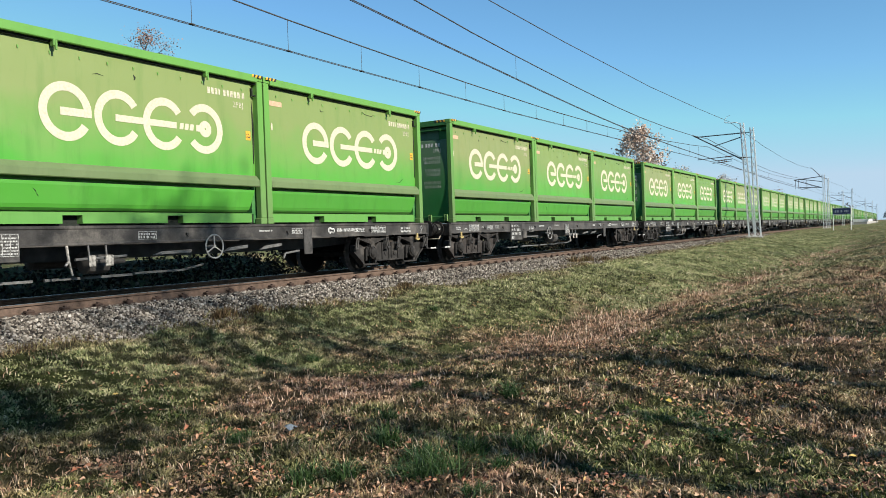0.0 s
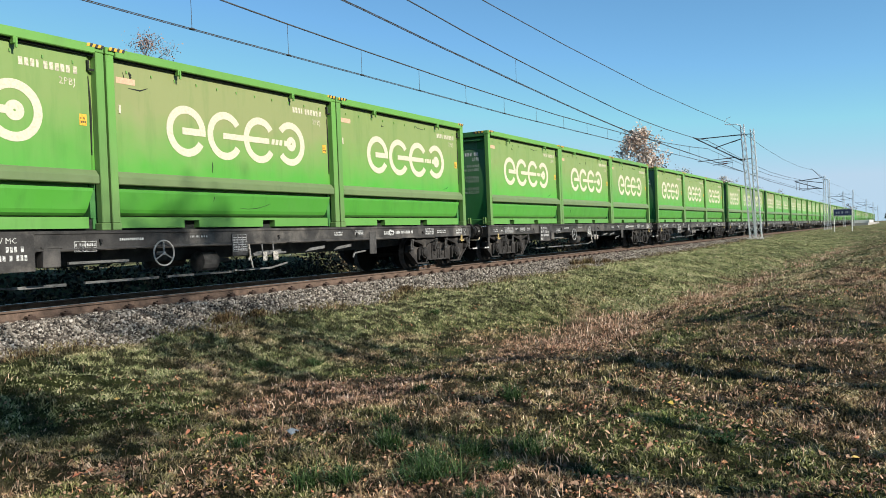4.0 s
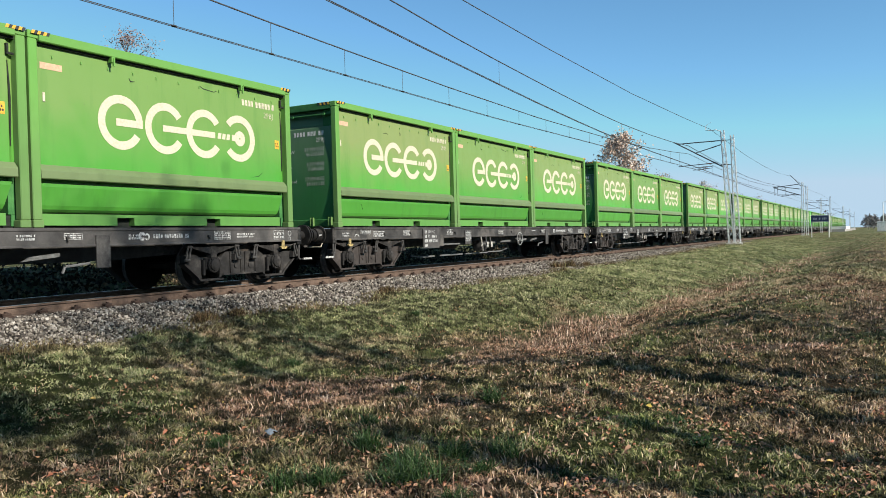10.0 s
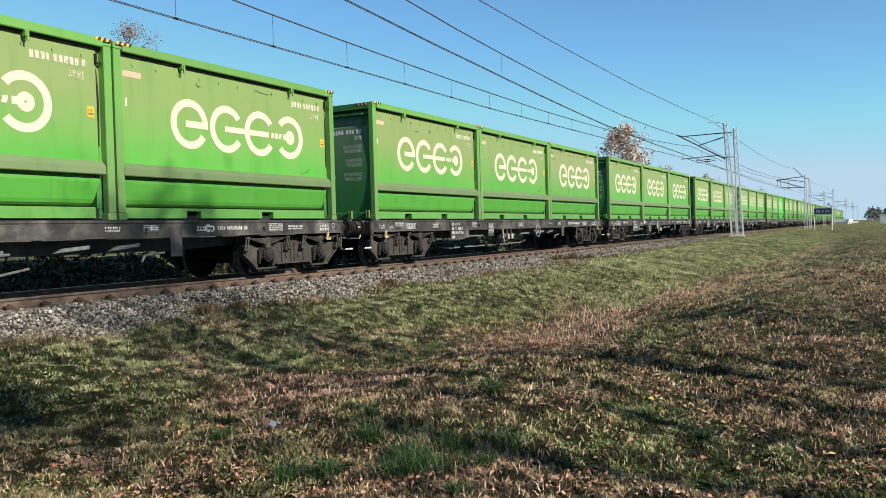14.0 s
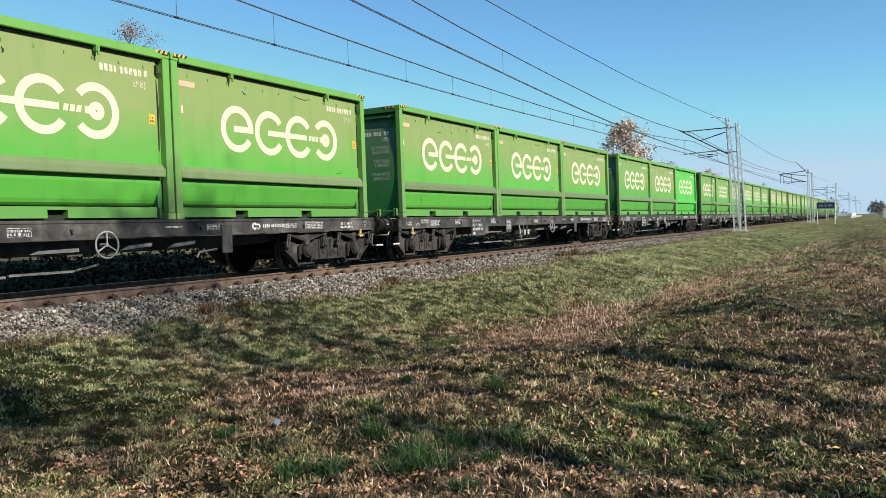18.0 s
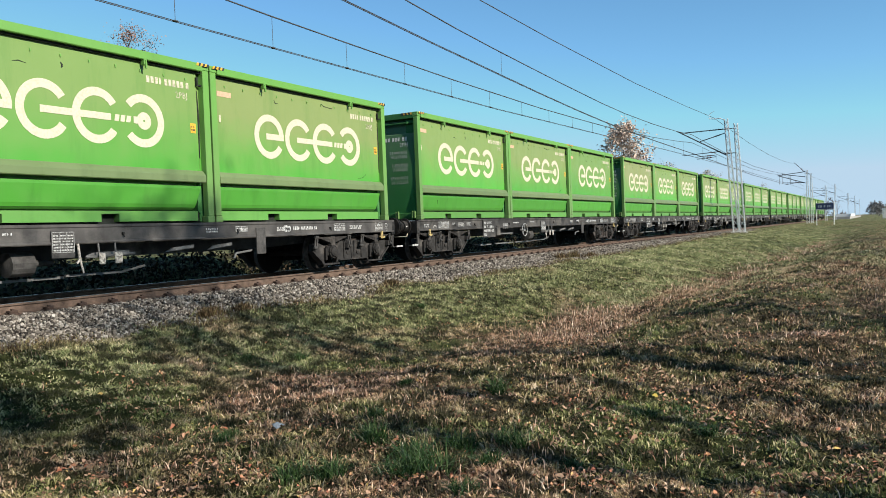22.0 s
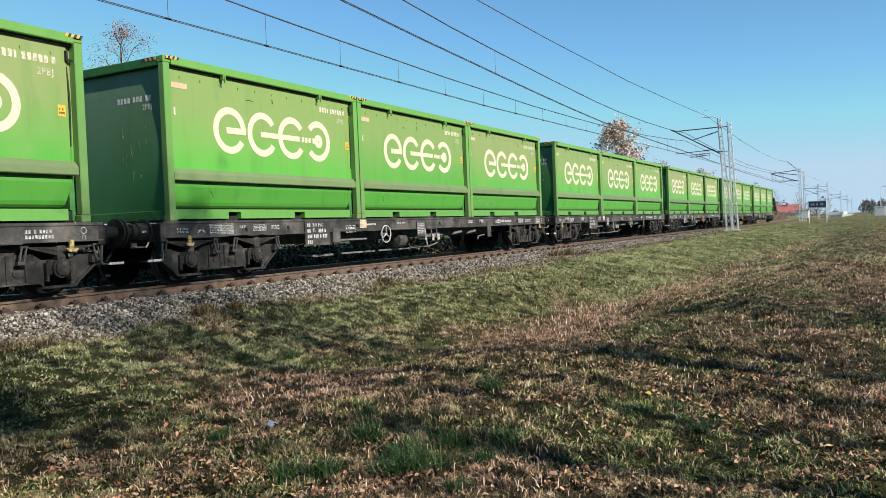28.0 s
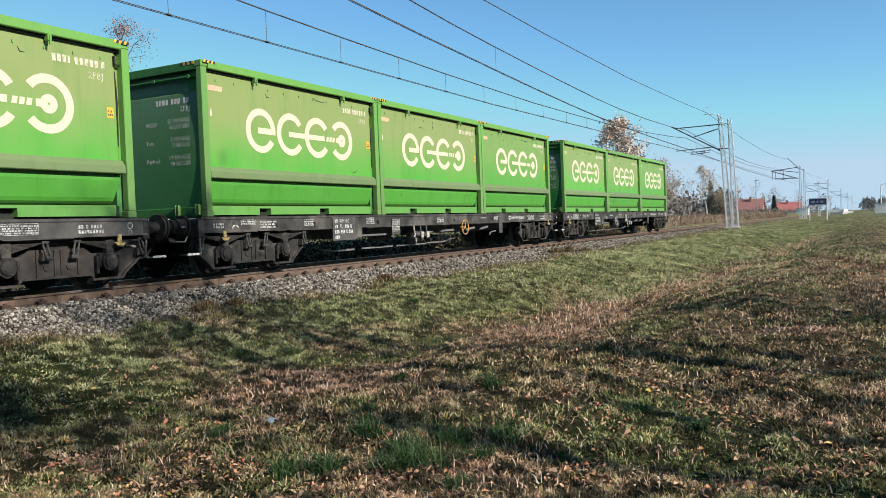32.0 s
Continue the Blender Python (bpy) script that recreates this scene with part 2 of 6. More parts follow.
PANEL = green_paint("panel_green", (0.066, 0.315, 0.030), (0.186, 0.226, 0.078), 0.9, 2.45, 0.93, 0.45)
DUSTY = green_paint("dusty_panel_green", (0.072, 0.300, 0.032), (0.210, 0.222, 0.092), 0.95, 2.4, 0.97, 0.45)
# end panels: dusty green, darker and bluer, with skylit shade put into it
SHADED_END = green_paint("end_green", (0.024, 0.200, 0.044), (0.112, 0.158, 0.098), 0.7, 2.8, 0.8, 0.45)
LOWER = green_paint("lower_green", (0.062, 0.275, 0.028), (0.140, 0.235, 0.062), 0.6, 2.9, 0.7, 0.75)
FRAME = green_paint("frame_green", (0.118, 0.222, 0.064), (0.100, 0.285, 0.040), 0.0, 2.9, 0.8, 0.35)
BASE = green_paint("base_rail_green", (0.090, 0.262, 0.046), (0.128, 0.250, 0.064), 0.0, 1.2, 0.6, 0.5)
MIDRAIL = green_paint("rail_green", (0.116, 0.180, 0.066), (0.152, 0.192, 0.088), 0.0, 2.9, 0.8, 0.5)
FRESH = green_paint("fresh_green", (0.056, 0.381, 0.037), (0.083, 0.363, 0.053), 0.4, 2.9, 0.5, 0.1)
CREAM = flat_paint("cream_paint", (0.60, 0.55, 0.41), 0.55, 0.1)
WHITE = flat_paint("white_marking", (0.72, 0.72, 0.68), 0.6, 0.2)
YELLOW = flat_paint("yellow_paint", (0.75, 0.42, 0.04), 0.5, 0.15)
BLACKP = flat_paint("black_stripe", (0.03, 0.03, 0.03), 0.5, 0.1)
# near-black: paints shade into recesses; also for gouges, brackets and hoses
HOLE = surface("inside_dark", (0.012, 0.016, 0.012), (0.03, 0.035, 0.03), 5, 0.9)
SILL = surface("black_frame_paint", (0.020, 0.0195, 0.019), (0.064, 0.061, 0.058), 3, 0.65, 0.0, 50, 0.25, (0.12, 0.11, 0.098), other=(0.075, 0.072, 0.070))
BOGIE = surface("bogie_grime", (0.008, 0.0075, 0.007), (0.026, 0.024, 0.022), 6, 0.8, 0.0, 45, 0.5, (0.05, 0.04, 0.033))
GREYROD = surface("grey_rod", (0.09, 0.09, 0.088), (0.20, 0.20, 0.195), 8, 0.6, 0.2, 60, 0.2)
RUST = surface("rusty_rail", (0.068, 0.047, 0.036), (0.165, 0.114, 0.086), 7, 0.85, 0.05, 60, 0.3)
RAILTOP = surface("worn_rail_head", (0.30, 0.28, 0.26), (0.5, 0.48, 0.46), 12, 0.3, 0.9, 90, 0.1)
GALV = surface("galvanised_steel", (0.55, 0.57, 0.58), (0.78, 0.80, 0.80), 5, 0.6, 0.1, 40, 0.2)
WIRE = surface("weathered_copper_wire", (0.05, 0.05, 0.05), (0.10, 0.095, 0.09), 5, 0.6, 0.4)
CONCRETE = surface("sleeper_concrete", (0.25, 0.24, 0.22), (0.42, 0.40, 0.37), 6, 0.9, 0.0, 60, 0.5)
BARK = surface("bark", (0.06, 0.05, 0.04), (0.16, 0.13, 0.11), 9, 0.9, 0.0, 70, 0.6)
BIRCHBARK = surface("birch_bark", (0.35, 0.33, 0.30), (0.65, 0.63, 0.60), 5, 0.8, 0.0, 40, 0.3, (0.06, 0.05, 0.045))


# dry and green patches of the meadow: middle, reach along and across the line, strength
PATCHES = [(12.6, 4.7, 3.4, 1.7, 0.75), (7.3, 5.4, 1.5, 1.7, 0.75), (16.5, 5.5, 3.4, 1.2, 0.58), (25.0, 4.4, 8.0, 1.2, 0.5), (10.5, 1.2, 3.0, 2.4, 0.16), (17.0, -0.5, 5.0, 2.6, 0.42), (24.0, 1.4, 5.5, 1.4, 0.34),
           (4.0, 5.4, 0.9, 1.3, 0.2), (4.3, 2.0, 0.9, 1.6, 0.3), (8.7, 2.6, 1.3, 1.0, 0.12), (40.0, -1.0, 18.0, 3.0, 0.25),
           (6.7, 1.75, 0.7, 0.5, -0.9), (8.8, 7.6, 0.9, 0.7, -0.5), (5.6, 7.9, 1.2, 1.2, -0.35), (14.5, 8.3, 5.0, 1.2, -0.5), (30.0, 7.8, 12.0, 1.9, -0.6), (62.0, 6.5, 26.0, 2.6, -0.5), (48.0, 2.6, 16.0, 0.9, 0.12), (11.5, 2.9, 1.3, 0.5, -0.3)]


def dryness(x, y):
    """The same patches for placing stalks and leaves."""
    d = 0.0 * x
    for cx, cy, rx, ry, k in PATCHES:
        d = d + k * np.exp(-1.6 * (((x - cx) / rx) ** 2 + ((y - cy) / ry) ** 2))
    return d


def dry_patch(t):
    """Where the meadow is dry: broad patches with ragged edges."""
    c = t.nodes.new("ShaderNodeTexCoord")
    total = None
    for cx, cy, rx, ry, k in PATCHES:
        mp = t.nodes.new("ShaderNodeMapping")
        mp.vector_type = "TEXTURE"
        mp.inputs["Location"].default_value, mp.inputs["Scale"].default_value = (cx, cy, 0.0), (rx, ry, 1000.0)
        t.links.new(c.outputs["Object"], mp.inputs["Vector"])
        far = t.nodes.new("ShaderNodeVectorMath")
        far.operation = "DOT_PRODUCT"
        t.links.new(mp.outputs[0], far.inputs[0])
        t.links.new(mp.outputs[0], far.inputs[1])
        fall = t.nodes.new("ShaderNodeMath")
        fall.operation = "POWER"
        fall.inputs[0].default_value = 0.2
        t.links.new(far.outputs["Value"], fall.inputs[1])
        add = t.nodes.new("ShaderNodeMath")
        add.operation = "MULTIPLY_ADD"
        t.links.new(fall.outputs[0], add.inputs[0])
        add.inputs[1].default_value, add.inputs[2].default_value = k, 0.0
        if total is not None:
            t.links.new(total, add.inputs[2])
        total = add.outputs[0]
    n = noise_node(t, 0.75, 7, 0.68)
    m = t.nodes.new("ShaderNodeMath")
    m.operation = "MULTIPLY_ADD"
    t.links.new(n.outputs[0], m.inputs[0])
    m.inputs[1].default_value = 2.3
    t.links.new(total, m.inputs[2])
    return ramp(t, map_to(t, m.outputs[0], 1.08, 1.62), [(0.0, (0,)), (1.0, (1,))])


def map_to(t, src, a, b):
    n = t.nodes.new("ShaderNodeMapRange")
    n.inputs["From Min"].default_value, n.inputs["From Max"].default_value = a, b
    t.links.new(src, n.inputs["Value"])
    return n.outputs[0]


def on_bank(t):
    """The smoother, greyer green of the bank under the ballast."""
    sep = t.nodes.new("ShaderNodeSeparateXYZ")
    t.links.new(t.nodes.new("ShaderNodeTexCoord").outputs["Object"], sep.inputs[0])
    n = noise_node(t, 0.8, 4, 0.6)
    m = t.nodes.new("ShaderNodeMath")
    m.operation = "MULTIPLY_ADD"
    t.links.new(n.outputs[0], m.inputs[0])
    m.inputs[1].default_value = 3.0
    t.links.new(sep.outputs["Y"], m.inputs[2])
    return ramp(t, map_to(t, m.outputs[0], 8.0, 9.4), [(0.0, (0,)), (1.0, (1,))])


def leaf_stuff(name, stops, rough=0.7, patch=None, single=0.55):
    """Blades, leaves and stones: the colour changes from piece to piece, and over tufts and patches of ground."""
    m, t, b = nodes_of(name)
    geo = t.nodes.new("ShaderNodeNewGeometry")
    pick = geo.outputs["Random Per Island"]
    if patch:
        tuft = noise_node(t, 7.0, 4, 0.7)
        one = t.nodes.new("ShaderNodeMath")
        one.operation = "MULTIPLY_ADD"
        t.links.new(pick, one.inputs[0])
        one.inputs[1].default_value = single
        clump = noise_node(t, 1.9 if single > 0.5 else 0.7, 5, 0.7, stretch=(0.8, 1.5, 1.0))
        both = t.nodes.new("ShaderNodeMath")
        both.operation = "MULTIPLY_ADD"
        t.links.new(map_to(t, tuft.outputs[0], 0.32, 0.72), both.inputs[0])
        both.inputs[1].default_value = 0.5
        t.links.new(map_to(t, clump.outputs[0], 0.30, 0.74), both.inputs[2])
        t.links.new(map_to(t, both.outputs[0], -0.42, 1.5 / (1.0 - single) - 0.42), one.inputs[2])
        pick = one.outputs[0]
    col = ramp(t, pick, stops)
    if patch:
        col = mix(t, on_bank(t), col, ramp(t, pick, BANKS))
        col = mix(t, dry_patch(t), col, ramp(t, pick, patch))
        # dark noise patches put shade among the tufts into the blade colour
        gap_shade = noise_node(t, 3.6 if single > 0.5 else 1.3, 4, 0.65)
        col = mix(t, ramp(t, gap_shade.outputs[0], [(0.45 if single > 0.5 else 0.42, (0.92 if single > 0.5 else 0.6,)), (0.57 if single > 0.5 else 0.55, (0.0,))]), col, (0.020, 0.020, 0.010))
    t.links.new(col, b.inputs["Base Color"])
    b.inputs["Roughness"].default_value = rough
    b.inputs["Specular IOR Level"].default_value = 0.12
    return m


GREENS = [(0.0, (0.016, 0.026, 0.008)), (0.30, (0.050, 0.074, 0.021)), (0.54, (0.165, 0.200, 0.058)), (0.74, (0.36, 0.335, 0.150)), (0.90, (0.60, 0.53, 0.32)), (1.0, (0.72, 0.64, 0.45))]
BANKS = [(0.0, (0.034, 0.050, 0.018)), (0.33, (0.155, 0.186, 0.074)), (0.65, (0.325, 0.335, 0.160)), (0.88, (0.54, 0.50, 0.30)), (1.0, (0.60, 0.54, 0.39))]
DRYS = [(0.0, (0.030, 0.019, 0.012)), (0.22, (0.14, 0.075, 0.049)), (0.44, (0.45, 0.245, 0.172)), (0.66, (0.47, 0.32, 0.175)), (0.85, (0.82, 0.56, 0.43)), (1.0, (0.88, 0.71, 0.56))]
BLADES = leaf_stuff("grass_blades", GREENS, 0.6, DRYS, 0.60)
FAR_DRYS = [(0.0, (0.030, 0.022, 0.013)), (0.3, (0.150, 0.092, 0.058)), (0.6, (0.33, 0.215, 0.138)), (1.0, (0.55, 0.41, 0.28))]
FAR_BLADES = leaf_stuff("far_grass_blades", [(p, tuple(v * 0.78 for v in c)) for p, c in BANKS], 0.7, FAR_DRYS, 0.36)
TUFTM = leaf_stuff("tuft_blades", [(0.0, (0.011, 0.027, 0.008)), (0.5, (0.028, 0.062, 0.017)), (0.82, (0.070, 0.120, 0.042)), (1.0, (0.22, 0.27, 0.14))], 0.4)
LITTER = leaf_stuff("fallen_leaves", [(0.0, (0.06, 0.034, 0.022)), (0.22, (0.14, 0.085, 0.054)), (0.42, (0.32, 0.20, 0.13)), (0.62, (0.47, 0.31, 0.21)), (0.80, (0.46, 0.24, 0.14)), (0.93, (0.42, 0.15, 0.09)), (0.975, (0.55, 0.32, 0.16)), (1.0, (0.56, 0.43, 0.10))], 0.7)
STONES = leaf_stuff("ballast_stones", [(0.0, (0.026, 0.022, 0.020)), (0.35, (0.130, 0.112, 0.095)), (0.72, (0.275, 0.243, 0.203)), (0.92, (0.38, 0.345, 0.30)), (1.0, (0.49, 0.45, 0.40))], 0.9)
AUTUMN = leaf_stuff("autumn_leaves", [(0.0, (0.16, 0.08, 0.03)), (0.5, (0.34, 0.20, 0.08)), (1.0, (0.48, 0.36, 0.17))], 0.7)

# ---- ground ----
TRACK_Y = 12.33


def ground_z(x, y):
    """The grass, its swale beside the line, the embankment and the meadow beyond it."""
    x, y = np.asarray(x, dtype=float), np.asarray(y, dtype=float)
    along = np.clip((x - 7) / 9, 0, 1) * np.clip((100 - x) / 45, 0, 1)
    ditch = np.interp(x, (7, 14, 22, 40, 70, 110), (6.0, 5.7, 5.0, 3.9, 3.2, 3.0))
    near = -0.78 - (0.16 + 0.24 * along) * np.exp(-((y - ditch) / (1.5 + 0.4 * along)) ** 2)
    side = np.clip((ditch - 0.6 - y) / 3.6, 0, 1)
    near = near + (0.21 + 0.07 * np.sin(x * 0.45 + 0.5 * y)) * along * side * side * (3 - 2 * side)
    near = near + 0.42 * np.clip((x - 16) / 50, 0, 1) * (1 - np.exp(-((y - ditch) / 2.5) ** 2) * 0.6)
    level = np.clip((x - 52) / 43, 0, 1)
    level = level * level * (3 - 2 * level)
    near = near + (-0.16 - near) * level
    rim = ditch + 1.5 - 0.5 * along
    bank = np.clip((y - rim) / (10.0 - rim), 0, 1)
    bank = bank * bank * (3 - 2 * bank)
    far = np.clip((21.0 - y) / 4.5, 0, 1)
    far = far * far * (3 - 2 * far)
    rail_side = -0.42 + 0.22 * np.clip((x - 25) / 35, 0, 1)
    z = near + (rail_side - near) * bank
    knoll = np.clip((y - 15.6) / 3.4, 0, 1)
    knoll = knoll * knoll * (3 - 2 * knoll) * np.clip((75 - y) / 40, 0, 1)
    z = np.where(y > 14, -0.75 + (rail_side + 0.75) * far + (0.75 + 0.25) * knoll * np.clip((400 - np.abs(x)) / 150, 0, 1), z)
    w = np.exp(-((y - TRACK_Y) / 2.2) ** 4)
    roll = 0.05 * np.sin(x * 0.55 + 0.7 * np.sin(y * 0.6)) * np.sin(y * 0.8 + 1.1) + 0.025 * np.sin(x * 1.7 + y * 1.3)
    hum = 0.036 * np.sin(6.1 * x + 2.6 * np.sin(3.7 * y)) * np.sin(5.3 * y + 2.2 * np.sin(2.9 * x)) + 0.016 * np.sin(13.0 * x + 3.0 * np.sin(7.1 * y + x)) * np.sin(11.7 * y + 2.0 * np.sin(9.3 * x))
    roll = roll + 0.06 * np.sin(x * 1.15 + 1.9 * np.sin(y * 0.75 + 0.4)) * np.sin(y * 2.1 + 1.4 * np.sin(x * 0.62)) * np.clip((x - 7) / 6, 0, 1)
    roll = roll + 0.035 * np.sin(x * 2.3 + 2.0 * np.sin(y * 1.9)) * np.sin(y * 3.3 + x * 0.5) * np.clip((x - 5) / 6, 0, 1) * np.clip((60 - x) / 25, 0, 1)
    roll = roll + hum * np.exp(-((x * x + y * y) / 400))
    return z + roll * (1 - w) * np.exp(-(np.abs(x) / 90) ** 2)


def steps(stops):
    out = []
    for a, b, d in stops:
        out += list(np.arange(a, b, d))
    return np.array(out + [stops[-1][1]])


gx = steps([(-1500, -600, 100), (-600, -60, 20), (-60, -6, 3), (-6, 3, 0.25), (3, 15, 0.09), (15, 24, 0.2), (24, 60, 0.4), (60, 140, 2), (140, 600, 20), (600, 4000, 200)])
gy = steps([(-1500, -200, 100), (-200, -30, 10), (-30, -6, 1.5), (-6, -1.5, 0.25), (-1.5, 9.6, 0.09), (9.6, 16, 0.2), (16, 30, 0.8), (30, 120, 6), (120, 1000, 80), (1000, 4000, 300)])
GX, GY = np.meshgrid(gx, gy, indexing="ij")
GZ = ground_z(GX, GY)
nx, ny = GX.shape
ii, jj = np.meshgrid(np.arange(nx - 1), np.arange(ny - 1), indexing="ij")
q0 = (ii * ny + jj).ravel()
soil, st_, sb_ = nodes_of("meadow_soil")
n2 = noise_node(st_, 6.0, 6, 0.7)
n3 = noise_node(st_, 45.0, 4, 0.7)
# near soil almost black: the shade between blades is in its colour
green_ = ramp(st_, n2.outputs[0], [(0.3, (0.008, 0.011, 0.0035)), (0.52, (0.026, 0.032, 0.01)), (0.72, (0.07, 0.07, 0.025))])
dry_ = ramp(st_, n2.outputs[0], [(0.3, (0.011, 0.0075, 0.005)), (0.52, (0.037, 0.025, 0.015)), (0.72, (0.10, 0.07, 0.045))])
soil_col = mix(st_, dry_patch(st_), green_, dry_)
sx_ = st_.nodes.new("ShaderNodeSeparateXYZ")
st_.links.new(st_.nodes.new("ShaderNodeTexCoord").outputs["Object"], sx_.inputs[0])
turf_ = noise_node(st_, 1.5, 7, 0.75, stretch=(0.6, 1.3, 1.0))
turf_col = mix(st_, dry_patch(st_), ramp(st_, turf_.outputs[0], [(0.38, (0.04, 0.050, 0.022)), (0.5, (0.135, 0.150, 0.062)), (0.61, (0.29, 0.285, 0.145))]), ramp(st_, turf_.outputs[0], [(0.38, (0.045, 0.03, 0.018)), (0.5, (0.16, 0.115, 0.07)), (0.61, (0.33, 0.25, 0.165))]))
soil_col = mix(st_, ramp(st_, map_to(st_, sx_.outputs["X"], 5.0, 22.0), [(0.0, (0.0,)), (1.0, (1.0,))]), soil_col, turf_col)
soil_col = mix(st_, 0.6, soil_col, ramp(st_, n3.outputs[0], [(0.3, (0.2,)), (0.7, (0.8,))]), "OVERLAY")
st_.links.new(soil_col, sb_.inputs["Base Color"])
sb_.inputs["Roughness"].default_value, sb_.inputs["Specular IOR Level"].default_value = 0.95, 0.05
bump(st_, n3.outputs[0], sb_, 0.8, 0.05)
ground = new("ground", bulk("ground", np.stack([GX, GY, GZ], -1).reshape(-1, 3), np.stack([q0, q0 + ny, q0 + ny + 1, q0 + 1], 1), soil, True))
tagged(ground, "rough autumn meadow of short green and dry brown grass", "ground", kind="structure")

# ---- ballast and track ----
bed = Shape()
TOP = -0.175
bed.prism([(TRACK_Y - 2.75, -0.61), (TRACK_Y - 1.55, TOP - 0.035), (TRACK_Y + 1.55, TOP - 0.035), (TRACK_Y + 2.75, -0.61), (TRACK_Y + 2.75, -0.9), (TRACK_Y - 2.75, -0.9)], "x", -1400, 3000)
# bed almost black: shade between stones and under wagons is in its colour
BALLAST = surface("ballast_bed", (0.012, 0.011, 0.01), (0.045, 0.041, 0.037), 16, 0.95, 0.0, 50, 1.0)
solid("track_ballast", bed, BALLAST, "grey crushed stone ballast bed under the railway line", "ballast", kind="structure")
RAIL_OUT = [(-0.075, -0.172), (0.075, -0.172), (0.075, -0.16), (0.012, -0.14), (0.0085, -0.045), (0.036, -0.032), (0.036, -0.006), (0.028, 0.0), (-0.028, 0.0), (-0.036, -0.006), (-0.036, -0.032), (-0.0085, -0.045), (-0.012, -0.14), (-0.075, -0.16)]
for side in (-1, 1):
    y = TRACK_Y + side * 0.7535
    rail = thing("rail", "rusty brown steel rail with a shiny worn head", "rail", pose(0, y, 0), "rails of the line", "structure")
    part("rail_body", Shape().prism(RAIL_OUT, "x", -1400, 3000), RUST, rail)
    part("rail_head", Shape().box(-1400, 3000, -0.026, 0.026, -0.002, 0.0015), RAILTOP, rail, "shiny running surface")

# ---- container ----
LEN, WID, HIG = 6.058, 2.55, 2.96
HX, HY = LEN / 2, WID / 2


def bars(s, x0, x1, z0, z1, y0, y1, rows, seed, gap=0.4, word=0.0):
    """Rows of plain bars in place of writing that cannot be read."""
    r = random.Random(seed)
    h = (z1 - z0) / rows
    for i in range(rows):
        x = x0
        while x < x1 - 0.01:
            w = min((word or r.uniform(0.25, 0.75)) * h, x1 - x)
            s.box(x, x + w, y0, y1, z0 + i * h, z0 + (i + 1 - gap) * h)
            x += w + (0.22 if r.random() < 0.8 else 0.7) * h
    return s


def stroke(s, pts, w, y0, y1):
    """A thin worn line through points on an upright side, tapering at its ends."""
    n = len(pts)
    for k in range(n - 1):
        if y1 is None:
            y0 = -HY + 0.105 + (0.64 - (pts[k][1] + pts[k + 1][1]) / 2) * 0.18 - 0.004
        (xa, za), (xb, zb) = pts[k], pts[k + 1]
        d = Vector((xb - xa, zb - za)).normalized()
        u = Vector((-d.y, d.x))
        wa, wb = w * (0.35 + 0.65 * math.sin(math.pi * k / (n - 1))), w * (0.35 + 0.65 * math.sin(math.pi * (k + 1) / (n - 1)))
        s.prism([(xa - u.x * wa, za - u.y * wa), (xb - u.x * wb, zb - u.y * wb), (xb + u.x * wb, zb + u.y * wb), (xa + u.x * wa, za + u.y * wa)], "y", y0, y0 + 0.012 if y1 is None else y1)
    return s


def hazard(m, x0, z0, z1, step, axis, c0, c1):
    """A strip of slanting yellow and black stripes in one mesh."""
    s = Shape(m)
    for k in range(6):
        a = x0 + k * step
        s.prism([(a, z0), (a + step, z0), (a + step * 1.5, z1), (a + step * 0.5, z1)], axis, c0, c1)
    me = s.mesh("hazard_strip", YELLOW)
    me.materials.append(BLACKP)
    for f in me.polygons:
        f.material_index = f.index // 6 % 2
    return me


